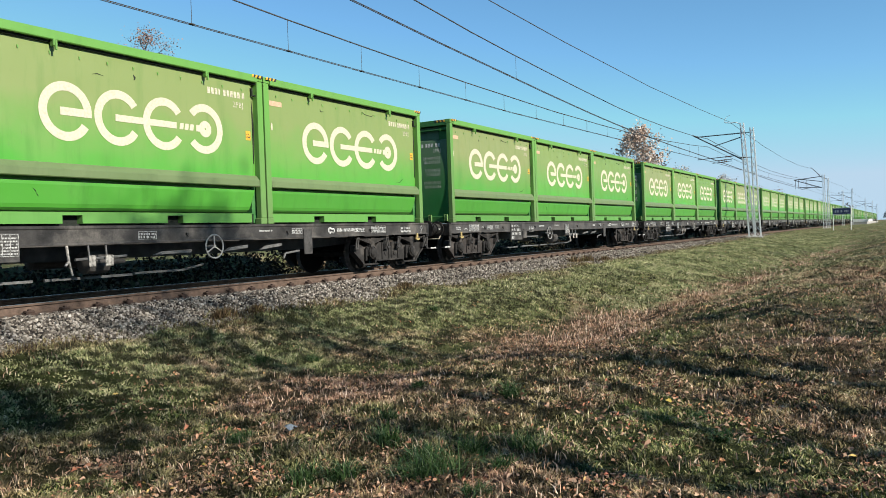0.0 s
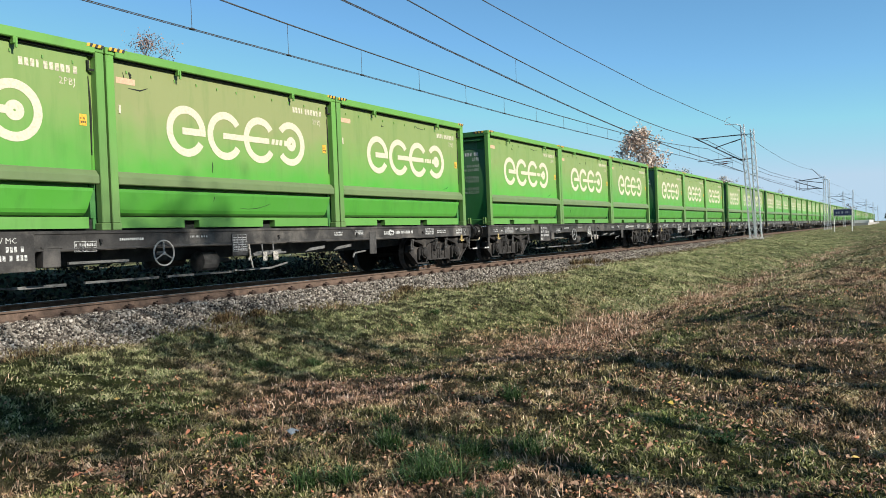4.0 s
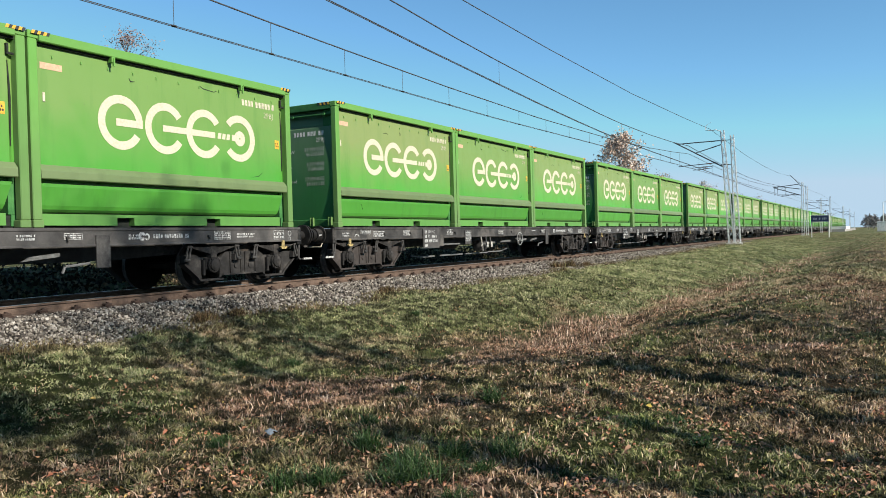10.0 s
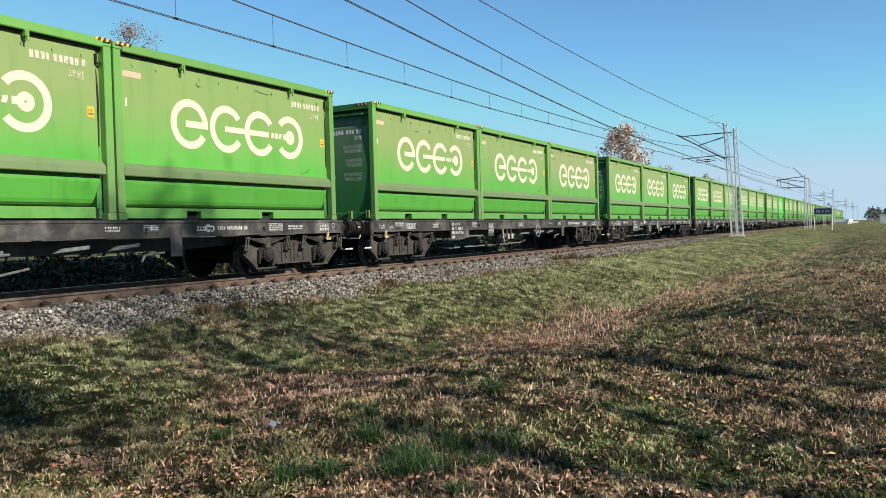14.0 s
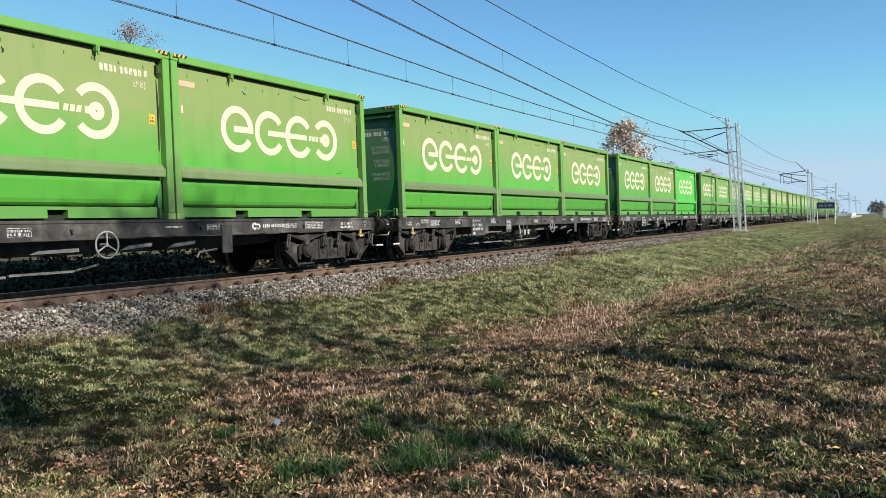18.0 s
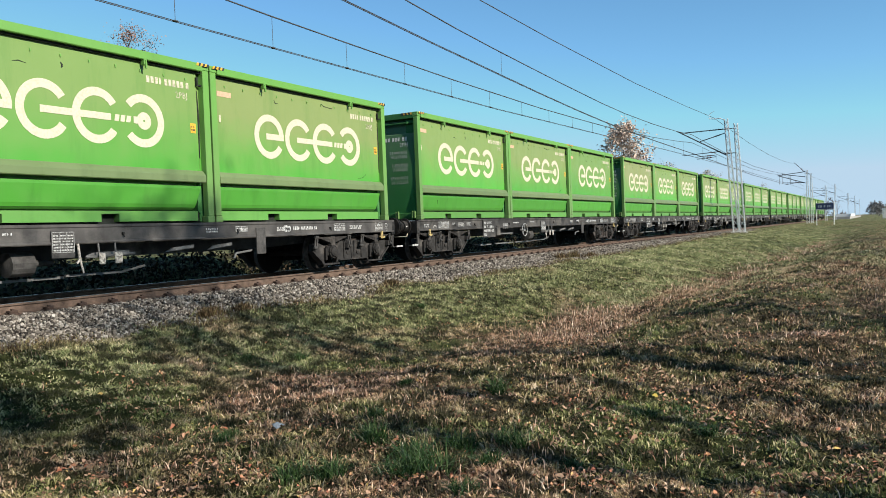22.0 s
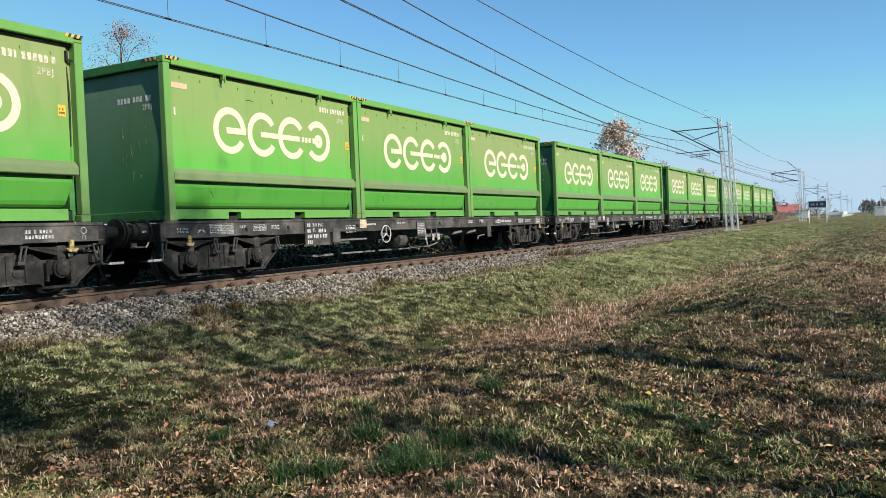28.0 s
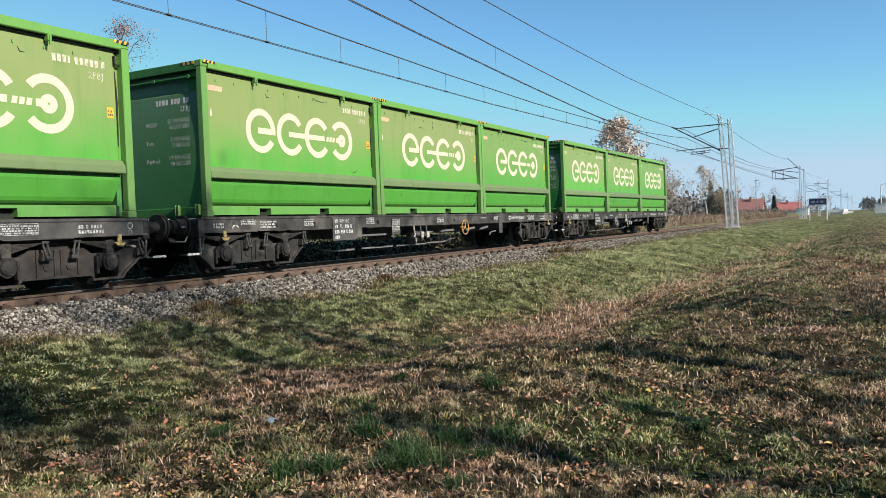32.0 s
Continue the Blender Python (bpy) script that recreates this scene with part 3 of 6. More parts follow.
def make_container(fresh=False, wear=0, end="data"):
    """A tall green box with a steel frame, smooth bowed sides and a hopper-like lower body; one end carries its data, the other is plain."""
    front_turn = 180 if end == "plain" else 0
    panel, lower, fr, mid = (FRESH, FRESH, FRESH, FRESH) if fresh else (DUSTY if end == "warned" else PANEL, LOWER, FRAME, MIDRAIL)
    words = "clean bright green freight container with a cream ring emblem" if fresh else "dusty green freight container with a cream ring emblem"
    box = thing("container", words, "container", None, "containers on the train")
    for sx in (-1, 1):
        for sy in (-1, 1):
            x0, x1 = sorted((sx * HX, sx * (HX - 0.15)))
            y0, y1 = sorted((sy * HY, sy * (HY - 0.14)))
            xa, xb = sorted((sx * (HX + 0.004), sx * (HX - 0.17)))
            ya, yb = sorted((sy * (HY + 0.004), sy * (HY - 0.16)))
            post = Shape().box(x0, x1, y0, y1, 0.118, HIG - 0.118, 0.012).box(xa, xb, ya, yb, 0.0, 0.118, 0.01).box(xa, xb, ya, yb, HIG - 0.118, HIG, 0.01)
            part("corner_post", post, fr, box)
    for turn in (0, 180):
        m = pose(0, 0, 0, 0, 0, turn)
        y = -HY
        part("top_rail", Shape(m).box(-HX + 0.17, HX - 0.17, y - 0.03, y + 0.11, HIG - 0.15, HIG - 0.004, 0.012), fr, box)
        part("side_panel", Shape(m).prism([(-HX + 0.15, y + 0.09), (HX - 0.25, y + 0.09), (HX - 0.19, y + 0.13), (HX - 0.12, y + 0.142), (HX - 0.12, y + 0.17), (-HX + 0.12, y + 0.17), (-HX + 0.12, y + 0.142), (-HX + 0.15, y + 0.142)], "z", 0.94, HIG - 0.14), panel, box)
        part("mid_rail", Shape(m).prism([(y + 0.012, 0.742), (y + 0.0, 0.755), (y + 0.0, 0.865), (y + 0.012, 0.885), (y + 0.075, 0.962), (y + 0.12, 0.970), (y + 0.12, 0.742)], "x", -HX + 0.15, HX - 0.18), mid, box, "dusty rubbing rail")
        lp = Shape().prism([(y + 0.20, 0.76), (y + 0.20, 0.695), (y + 0.105, 0.68), (y + 0.105, 0.63), (y + 0.158, 0.345), (y + 0.185, 0.285), (y + 0.24, 0.25), (y + 0.33, 0.235), (y + 0.40, 0.235), (y + 0.40, 0.78)], "x", -HX + 0.15, HX - 0.20)
        lp.v = [tuple(m @ Vector((vx - 0.12 * min(1, max(0, (0.74 - vz) / 0.45)) if vx > 0 else vx, vy, vz))) for vx, vy, vz in lp.v]
        part("lower_panel", lp, lower, box, "bright green inward-sloping lower side")
        cuts = [-HX + 0.05, -HX + 1.58, -HX + 1.93, -HX + 3.62, -HX + 3.97, HX - 0.33]
        low = Shape(m).prism([(cuts[0], 0.215), (cuts[0], 0.035), (cuts[1], 0.035), (cuts[1], 0.165), (cuts[2], 0.165), (cuts[2], 0.035), (cuts[3], 0.035), (cuts[3], 0.165), (cuts[4], 0.165), (cuts[4], 0.035), (cuts[5], 0.035), (cuts[5], 0.215)], "y", y + 0.10, y + 0.28)
        part("bottom_rail", low, FRESH if fresh else BASE, box)
        # black plates paint the shade inside the fork pockets
        for a in (1, 3) if turn == 0 else ():
            part("fork_pocket", Shape(m).box(cuts[a], cuts[a + 1], y + 0.24, y + 0.32, 0.036, 0.164), HOLE, box, "fork pocket with its shade painted black")
        for ex in (-1, 1) if turn == 0 else ():
            x0, x1 = sorted((ex * (HX - 0.24), ex * (HX - 0.10)))
            part("end_web", Shape(m).box(x0, x1, y + 0.175, y + 0.44, 0.20, HIG - 0.15), GRIME_SHADE, box, "green web with shade painted in beside the corner post")
        if turn == 0:
            yl = y + 0.09
            # black strip put in for the shadow of the overhanging top rail
            part("rubber_seal", Shape(m).box(-HX + 0.152, HX - 0.152, y + 0.045, y + 0.10, HIG - 0.186, HIG - 0.15), HOLE, box, "black strip painted as the shadow under the top rail")
            # dark blocks stand for shade in the floor corner and below the rail
            part("drain_recess", Shape(m).box(HX - 0.325, HX - 0.155, y + 0.20, y + 0.30, 0.0, 0.185).box(-HX + 0.2, HX - 0.2, y + 0.2, y + 0.4, 0.0, 0.034), HOLE, box, "dark blocks painted as shade at the floor corner and below the rail")
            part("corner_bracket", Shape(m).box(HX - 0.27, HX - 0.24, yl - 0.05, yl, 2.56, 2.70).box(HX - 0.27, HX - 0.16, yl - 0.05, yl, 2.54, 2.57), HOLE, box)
            sc = Shape(m)
            if wear == 0:
                stroke(sc, [(-HX + 3.05, 0.40), (-HX + 3.25, 0.385), (-HX + 3.5, 0.40), (-HX + 3.75, 0.45), (-HX + 3.95, 0.52)], 0.005, 0, None)
                stroke(sc, [(-HX + 2.30, 1.25), (-HX + 2.31, 1.16), (-HX + 2.30, 1.05)], 0.012, yl - 0.003, yl + 0.004)
                stroke(sc, [(-HX + 2.33, 0.62), (-HX + 2.345, 0.57), (-HX + 2.33, 0.52)], 0.008, 0, None)
                stroke(sc, [(-HX + 0.38, 2.62), (-HX + 0.41, 2.50), (-HX + 0.5, 2.47), (-HX + 0.56, 2.50)], 0.012, yl - 0.003, yl + 0.004)
                stroke(sc, [(-HX + 0.50, 2.64), (-HX + 0.535, 2.58), (-HX + 0.52, 2.53)], 0.03, yl - 0.003, yl + 0.004)
                stroke(sc, [(-HX + 0.48, 2.37), (-HX + 0.72, 2.36), (-HX + 0.88, 2.42)], 0.012, yl - 0.003, yl + 0.004)
            elif wear == 1:
                stroke(sc, [(-HX + 3.5, 2.60), (-HX + 3.53, 2.66), (-HX + 3.62, 2.62), (-HX + 3.9, 2.60), (-HX + 3.98, 2.64)], 0.008, yl - 0.003, yl + 0.004)
                stroke(sc, [(-HX + 1.9, 2.55), (-HX + 1.93, 2.49), (-HX + 2.02, 2.50)], 0.012, yl - 0.003, yl + 0.004)
                stroke(sc, [(-HX + 4.9, 1.02), (-HX + 5.1, 1.05), (-HX + 5.22, 1.13)], 0.006, yl - 0.003, yl + 0.004)
            elif wear == 3:
                stroke(sc, [(-HX + 4.1, 2.57), (-HX + 4.13, 2.50), (-HX + 4.22, 2.50)], 0.010, yl - 0.003, yl + 0.004)
                scribble, r = Shape(m), random.Random(5)
                for k in range(11):
                    xs = -HX + 0.35 + 0.15 * k + r.uniform(-0.02, 0.02)
                    zs = r.uniform(0.36, 0.42)
                    stroke(scribble, [(xs, zs), (xs + r.uniform(0.0, 0.05), zs + 0.09), (xs + r.uniform(0.05, 0.10), zs + r.uniform(0.02, 0.15)), (xs + r.uniform(0.05, 0.12), zs + 0.01)], 0.009, 0, None)
                part("scratch", scribble, SCRAPED, box, "pale scribble scratched into the paint", kind="stuff")
            else:
                stroke(sc, [(-HX + 1.1, 0.60), (-HX + 1.18, 0.52), (-HX + 1.22, 0.45)], 0.006, 0, None)
                stroke(sc, [(-HX + 3.0, 2.53), (-HX + 3.03, 2.48), (-HX + 3.01, 2.44)], 0.02, yl - 0.003, yl + 0.004)
                stroke(sc, [(-HX + 2.2, 2.42), (-HX + 2.3, 2.44), (-HX + 2.42, 2.42)], 0.008, yl - 0.003, yl + 0.004)
            # dark line along the panel's edge
            stroke(sc, [(HX - 0.24, 2.45), (HX - 0.225, 2.2), (HX - 0.215, 1.9), (HX - 0.22, 1.6), (HX - 0.225, 1.2)], 0.016, yl - 0.003, yl + 0.02)
            if not fresh:
                part("scratch", sc, HOLE, box, "dark gouges and a dark line at the panel edge", kind="stuff")
            ya, yb = yl - 0.004, yl + 0.001
            zc = 1.77
            c = [-HX + v for v in (1.71, 2.67, 3.62, 4.55)]
            ri, ro, bt = 0.318, 0.458, 0.062
            part("emblem_ring", Shape(m).arc(c[0], zc, ri, ro, -3, 328, ya, yb, 40).box(c[0] - 0.10, c[0] + 0.45, ya - 0.002, yb, zc - bt, zc + bt), CREAM, box, "cream ring emblem")
            part("emblem_ring", Shape(m).arc(c[1], zc, ri, ro, 34, 326, ya, yb, 36), CREAM, box, "cream ring emblem")
            part("emblem_ring", Shape(m).arc(c[2], zc, ri, ro, 34, 326, ya, yb, 36).box(c[1] - 0.06, c[2] + 0.27, ya - 0.002, yb, zc - bt * 0.9, zc + bt * 0.9), CREAM, box, "cream ring emblem")
            part("emblem_ring", Shape(m).arc(c[3], zc, ri, ro, -140, 140, ya, yb, 36), CREAM, box, "cream ring emblem")
            part("emblem_hub", Shape(m).arc(c[3] + 0.02, zc, 0.02, 0.150, 0, 360, ya, yb, 24).box(c[3] - 0.20, c[3] - 0.08, ya, yb, zc - 0.06, zc + 0.06), CREAM, box, "cream emblem disc")
            sl = Shape(m)
            for k in range(3):
                xk = c[2] + 0.335 + 0.118 * k
                sl.prism([(xk, zc - 0.055), (xk + 0.085, zc - 0.055), (xk + 0.108, zc + 0.055), (xk + 0.023, zc + 0.055)], "y", ya, yb)
            part("emblem_slash", sl, CREAM, box, kind="stuff")
            num = Shape(m)
            for a, b in ((4.66, 4.98), (5.06, 5.50), (5.56, 5.64)):
                num = bars(num, -HX + a, -HX + b, 2.455, 2.585, ya, yb, 1, 7, 0.1, 0.5)
            part("serial_marking", num, FADED, box, kind="stuff")
            part("type_marking", lettering("2PBJ", 0.16, FADED, m @ pose(-HX + 5.30, yl - 0.003, 2.27, 90), "type_marking"), FADED, box)
            part("label_strip", Shape(m).box(-HX + 0.24, -HX + 0.62, ya, yb, 2.43, 2.53), WARN, box, "faded orange and white label")
            part("yellow_sticker", Shape(m).box(-HX + 5.63, -HX + 5.76, ya, yb, 1.66, 1.84), YELLOW, box)
            part("sticker_marking", bars(Shape(m), -HX + 5.65, -HX + 5.74, 1.70, 1.81, ya - 0.002, ya + 0.001, 2, 3), BLACKP, box, kind="stuff")
            part("white_tag", Shape(m).box(-HX + 0.27, -HX + 0.31, ya - 0.006, yb, 1.93, 2.07), CREAM, box)
            hooks = Shape(m)
            for k in range(11):
                x = -HX + 0.45 + k * 0.51
                hooks.prism([(yl, 2.66), (yl - 0.016, 2.645), (yl - 0.018, 2.61), (yl - 0.010, 2.61), (yl - 0.008, 2.635), (yl, 2.64)], "x", x - 0.010, x + 0.010)
            part("tarp_hook", hooks, fr, box, "small tarpaulin hooks", kind="stuff")
            for x in (-HX + 1.5, -HX + 4.56):
                part("latch", Shape(m).box(x - 0.035, x + 0.035, y - 0.035, y + 0.06, 2.72, 2.82, 0.008).box(x - 0.015, x + 0.015, y - 0.05, y - 0.02, 2.66, 2.80), fr, box)
            for x0 in (-HX + 0.03, HX - 0.33):
                part("hazard_strip", hazard(m, x0, HIG - 0.055, HIG - 0.001, 0.05, "y", y - 0.0345, y - 0.0305), YELLOW, box, "worn yellow and black hazard strip", kind="stuff")
        # ends: the front one with a bar, locks and its data, the other smooth to the top
        x = -HX
        part("end_top_beam", Shape(m).box(x + 0.0, x + 0.13, -HY + 0.14, HY - 0.14, HIG - 0.17, HIG - 0.006, 0.012), GRIME_SHADE, box)
        bow = [(x + 0.060 - 0.045 * math.sin(math.pi * k / 12) ** 0.9, 0.18 + 2.2 * k / 12) for k in range(13)]
        if turn == front_turn:
            part("end_bar", Shape(m).rod((x + 0.05, -HY + 0.14, HIG - 0.28), (x + 0.05, HY - 0.14, HIG - 0.28), 0.03).rod((x, -HY + 0.35, HIG - 0.28), (x + 0.06, -HY + 0.35, HIG - 0.28), 0.035).rod((x, 0, HIG - 0.28), (x + 0.06, 0, HIG - 0.28), 0.035).rod((x, HY - 0.35, HIG - 0.28), (x + 0.06, HY - 0.35, HIG - 0.28), 0.035), GRIME_SHADE, box)
            bow += [(x + 0.15, 2.44), (x + 0.15, HIG - 0.16)]
            for yy in (-HY + 0.22, -HY + 0.75):
                part("lock_handle", Shape(m).box(x - 0.03, x + 0.01, yy - 0.05, yy + 0.05, 0.05, 0.24, 0.008).box(x - 0.05, x - 0.02, yy - 0.045, yy - 0.03, 0.05, 0.25).box(x - 0.05, x - 0.02, yy + 0.03, yy + 0.045, 0.05, 0.25), fr, box)
        else:
            bow += [(x + 0.085, 2.62), (x + 0.10, HIG - 0.16)]
        bow += [(x + 0.20, HIG - 0.16), (x + 0.20, 0.18)]
        edge = 0.13 if turn == 0 else 0.30
        part("end_panel", Shape(m).prism(bow, "y", -HY + edge, HY - edge), FRESH if fresh else SHADED_END, box, "bowed end panel", smooth=False)
        part("end_sill", Shape(m).box(x + 0.02, x + 0.2, -HY + 0.17, HY - 0.17, 0.02, 0.20, 0.01), GRIME_SHADE, box)
        if turn == 0:
            def on_bow(me):
                for v in me.vertices:
                    u = min(1.0, max(0.0, (v.co.z - 0.18) / 2.2))
                    v.co.x = x + 0.056 - 0.045 * math.sin(math.pi * u) ** 0.9 + 0.2 * (v.co.x - x - 0.012)
                return me
            part("hazard_strip", hazard(m, -HY + 0.16, HIG - 0.07, HIG - 0.007, 0.055, "x", x - 0.005, x + 0.001), YELLOW, box, "worn yellow and black hazard strip", kind="stuff")
            flat = m @ pose(x + 0.012, 0, 0, 0, 0, -90)
            e = flat @ pose(0, 0, 0, 90)
            part("serial_marking", on_bow(bars(Shape(flat), 0.0, 0.9, 2.20, 2.315, -0.002, 0.002, 1, 9, 0.1, 0.55).mesh("serial_marking", ENDWHITE)), ENDWHITE, box, kind="stuff")
            part("type_marking", on_bow(lettering("2PBJ", 0.145, ENDWHITE, e @ pose(0.92, 2.045, 0), "type_marking", "RIGHT")), ENDWHITE, box)
            if end == "plain":
                rubs, r = Shape(flat), random.Random(12)
                for k in range(16):
                    xs, zs, ln = r.uniform(0.1, 0.75), r.uniform(0.75, 1.75), r.uniform(0.04, 0.22)
                    rubs.prism([(xs, zs), (xs + 0.015, zs), (xs + r.uniform(-0.03, 0.05), zs + ln), (xs - 0.01, zs + ln * 0.9)], "y", -0.002, 0.002)
                part("scratch", on_bow(rubs.mesh("scratch", SCRAPED)), SCRAPED, box, "pale scraped paint", kind="stuff")
            else:
                part("data_lettering", on_bow(lettering("MGW\n\n\nTare\n\n\nPayload", 0.118, ENDWHITE, e @ pose(-0.28, 1.80, 0), "data_lettering")), ENDWHITE, box, kind="stuff")
                part("data_lettering", on_bow(lettering("21 000 KGS\n46 297 LBS\n\n3 350 KGS\n7 385 LBS\n\n17 650 KGS\n38 912 LBS", 0.118, ENDWHITE, e @ pose(0.90, 1.84, 0), "data_lettering", "RIGHT")), ENDWHITE, box, kind="stuff")
            if end == "warned":
                tri = Shape(flat).prism([(-0.92, 0.58), (-0.62, 0.58), (-0.77, 0.85)], "y", -0.002, 0.002)
                part("warning_triangle", on_bow(tri.mesh("warning_triangle", BLACKP)), BLACKP, box, "black-edged orange warning triangle")
                tri = Shape(flat).prism([(-0.87, 0.61), (-0.67, 0.61), (-0.77, 0.79)], "y", -0.02, -0.004)
                part("triangle_field", on_bow(tri.mesh("triangle_field", WARN)), WARN, box, "faded orange field")
    part("tarpaulin", Shape().prism([(-HY + 0.11, HIG - 0.10), (0, HIG - 0.05), (HY - 0.11, HIG - 0.10), (HY - 0.11, HIG - 0.13), (-HY + 0.11, HIG - 0.13)], "x", -HX + 0.13, HX - 0.13), SILL, box, "dark cover sheet")
    return box


FADED = flat_paint("faded_lettering", (0.60, 0.56, 0.41), 0.65, 0.25)
ENDWHITE = flat_paint("end_lettering", (0.80, 0.80, 0.72), 0.65, 0.25)
STENCIL = flat_paint("worn_stencil_white", (0.58, 0.58, 0.56), 0.65, 0.4)
# darker green: grime on end beams and bars, painted shade on webs and sills
GRIME_SHADE = surface("deep_green_steel", (0.030, 0.125, 0.036), (0.062, 0.205, 0.058), 5, 0.7)
TAGM = flat_paint("tag_enamel", (0.46, 0.43, 0.38), 0.55, 0.4)
SCRAPED = flat_paint("scraped_green", (0.26, 0.42, 0.17), 0.7, 0.3)
YELLOWH = flat_paint("worn_yellow_hook", (0.44, 0.33, 0.13), 0.6, 0.35)
WARN = flat_paint("orange_label", (0.62, 0.40, 0.26), 0.6, 0.12)

# ---- wagon ----
SILL_X0, SILL_X1 = -0.25 - 9.13, 18.51 - 9.13
DECK = 1.172
AXLES = (-0.9, 0.9)
BOGIE_X = (1.42 - 9.13, 9.13 - 1.42)
WHEEL_R = 0.46


def make_bogie(wagon, x):
    """A two-axle bogie: plated side frames, round-capped axle boxes, leaf springs on slanting links."""
    b = new("bogie")
    b.parent = wagon
    b.matrix_basis = pose(x, 0, 0)
    b.empty_display_size = 0.2
    for sy in (-1, 1):
        def slab(s, outline, a, c):
            return s.prism(outline, "y", *sorted((sy * a, sy * c)))
        sf = slab(Shape(), [(-0.66, 0.58), (-0.48, 0.70), (0.48, 0.70), (0.66, 0.58), (0.66, 0.19), (0.54, 0.27), (-0.54, 0.27), (-0.66, 0.19)], 1.00, 1.10)
        slab(sf, [(-0.60, 0.245), (0.60, 0.245), (0.56, 0.275), (-0.56, 0.275)], 0.98, 1.145)
        for ex in (-1, 1):
            slab(sf, [(ex * 0.60, 0.52), (ex * 1.20, 0.52), (ex * 1.20, 0.605), (ex * 0.60, 0.605)], 1.0, 1.10)
            slab(sf, [(ex * 1.14, 0.605), (ex * 1.30, 0.665), (ex * 1.54, 0.665), (ex * 1.56, 0.50), (ex * 1.24, 0.255), (ex * 1.17, 0.17), (ex * 1.12, 0.17), (ex * 1.12, 0.605)], 1.0, 1.10)
            slab(sf, [(ex * 1.56, 0.515), (ex * 1.235, 0.265), (ex * 1.17, 0.185), (ex * 1.20, 0.165), (ex * 1.26, 0.24), (ex * 1.585, 0.49)], 0.98, 1.14)
            slab(sf, [(ex * 0.60, 0.16), (ex * 1.20, 0.16), (ex * 1.20, 0.195), (ex * 0.60, 0.195)], 1.0, 1.15)
            slab(sf, [(ex * 0.345, 0.28), (ex * 0.375, 0.28), (ex * 0.375, 0.69), (ex * 0.345, 0.69)], 1.09, 1.125)
            slab(sf, [(ex * 0.045, 0.28), (ex * 0.07, 0.28), (ex * 0.07, 0.69), (ex * 0.045, 0.69)], 1.09, 1.12)
            for bx in (0.26, 1.52):
                slab(sf, [(ex * (bx - 0.07), 0.53), (ex * (bx + 0.07), 0.53), (ex * (bx + 0.05), 0.65), (ex * (bx - 0.05), 0.65)], 1.09, 1.20)
            sf.lathe((ex * 0.20, sy * 1.10, 0.42), (0, sy, 0), [(0, 0.055), (0.02, 0.055), (0.025, 0.02)], 8)
        part("side_frame", sf, FRAMEM, b, "dusty grimy pressed-steel side frame")
        for ax in AXLES:
            ya, yb = sorted((sy * 1.08, sy * 1.17))
            bx = Shape().box(ax - 0.185, ax + 0.185, ya, yb, 0.37, 0.60, 0.02).lathe((ax, sy * 1.16, 0.46), (0, sy, 0), [(0, 0.155), (0.05, 0.15), (0.055, 0.12), (0.085, 0.11), (0.10, 0.05)], 16)
            bx.box(ax - 0.235, ax - 0.185, ya, yb - 0.01 * sy, 0.27, 0.56, 0.008).box(ax + 0.185, ax + 0.235, ya, yb - 0.01 * sy, 0.27, 0.56, 0.008)
            for k in range(6):
                a = math.pi / 3 * k
                bx.rod((ax + 0.128 * math.cos(a), sy * 1.20, 0.46 + 0.128 * math.sin(a)), (ax + 0.128 * math.cos(a), sy * 1.228, 0.46 + 0.128 * math.sin(a)), 0.017, n=6)
            part("axle_box", bx, AXLEM, b, "grimy axle box with a bolted round cap")
            sp = Shape()
            for k in range(7):
                hw = 0.62 - 0.078 * k
                z1 = 0.800 - 0.020 * k
                sp.prism([(ax - hw, z1 + 0.010), (ax - hw / 2, z1 + 0.002), (ax, z1), (ax + hw / 2, z1 + 0.002), (ax + hw, z1 + 0.010), (ax + hw - 0.05, z1 - 0.008), (ax, z1 - 0.018), (ax - hw + 0.05, z1 - 0.008)], "y", sy * 1.15 - 0.055, sy * 1.15 + 0.055)
            sp.box(ax - 0.075, ax + 0.075, sy * 1.15 - 0.065, sy * 1.15 + 0.065, 0.60, 0.815, 0.008)
            part("leaf_spring", sp, SPRINGM, b, "dusty dark leaf spring")
            for e in (-1, 1) if sy < 0 else ():
                hang = Shape()
                for dx, yy in ((0.0, 1.215), (0.075, 1.215)):
                    hang.rod((ax + e * (0.575 + dx), sy * yy, 0.825), (ax + e * (0.635 + dx), sy * yy, 0.565), 0.017, n=6)
                hang.rod((ax + e * 0.56, sy * 1.215, 0.815), (ax + e * 0.68, sy * 1.215, 0.815), 0.024, n=6).rod((ax + e * 0.62, sy * 1.215, 0.57), (ax + e * 0.74, sy * 1.215, 0.57), 0.028, n=6)
                part("spring_hanger", hang, GREYB, b)
    part("bolster", Shape().box(-0.3, 0.3, -1.05, 1.05, 0.45, 0.82, 0.02), BOGIE, b)
    for ax in AXLES:
        w = Shape()
        for sy in (-1, 1):
            w.lathe((0, sy * 0.68, 0), (0, sy, 0), [(0, WHEEL_R + 0.028), (0.03, WHEEL_R + 0.028), (0.035, WHEEL_R), (0.135, WHEEL_R - 0.005), (0.135, 0.40), (0.09, 0.37), (0.08, 0.16), (0.14, 0.13), (0.15, 0.1)], 22)
            for k in range(3):
                a = 2 * math.pi * k / 3
                w.rod((0.27 * math.cos(a), sy * 0.755, 0.27 * math.sin(a)), (0.27 * math.cos(a), sy * 0.785, 0.27 * math.sin(a)), 0.035, n=8)
        w.rod((0, -1.15, 0), (0, 1.15, 0), 0.08, n=10)
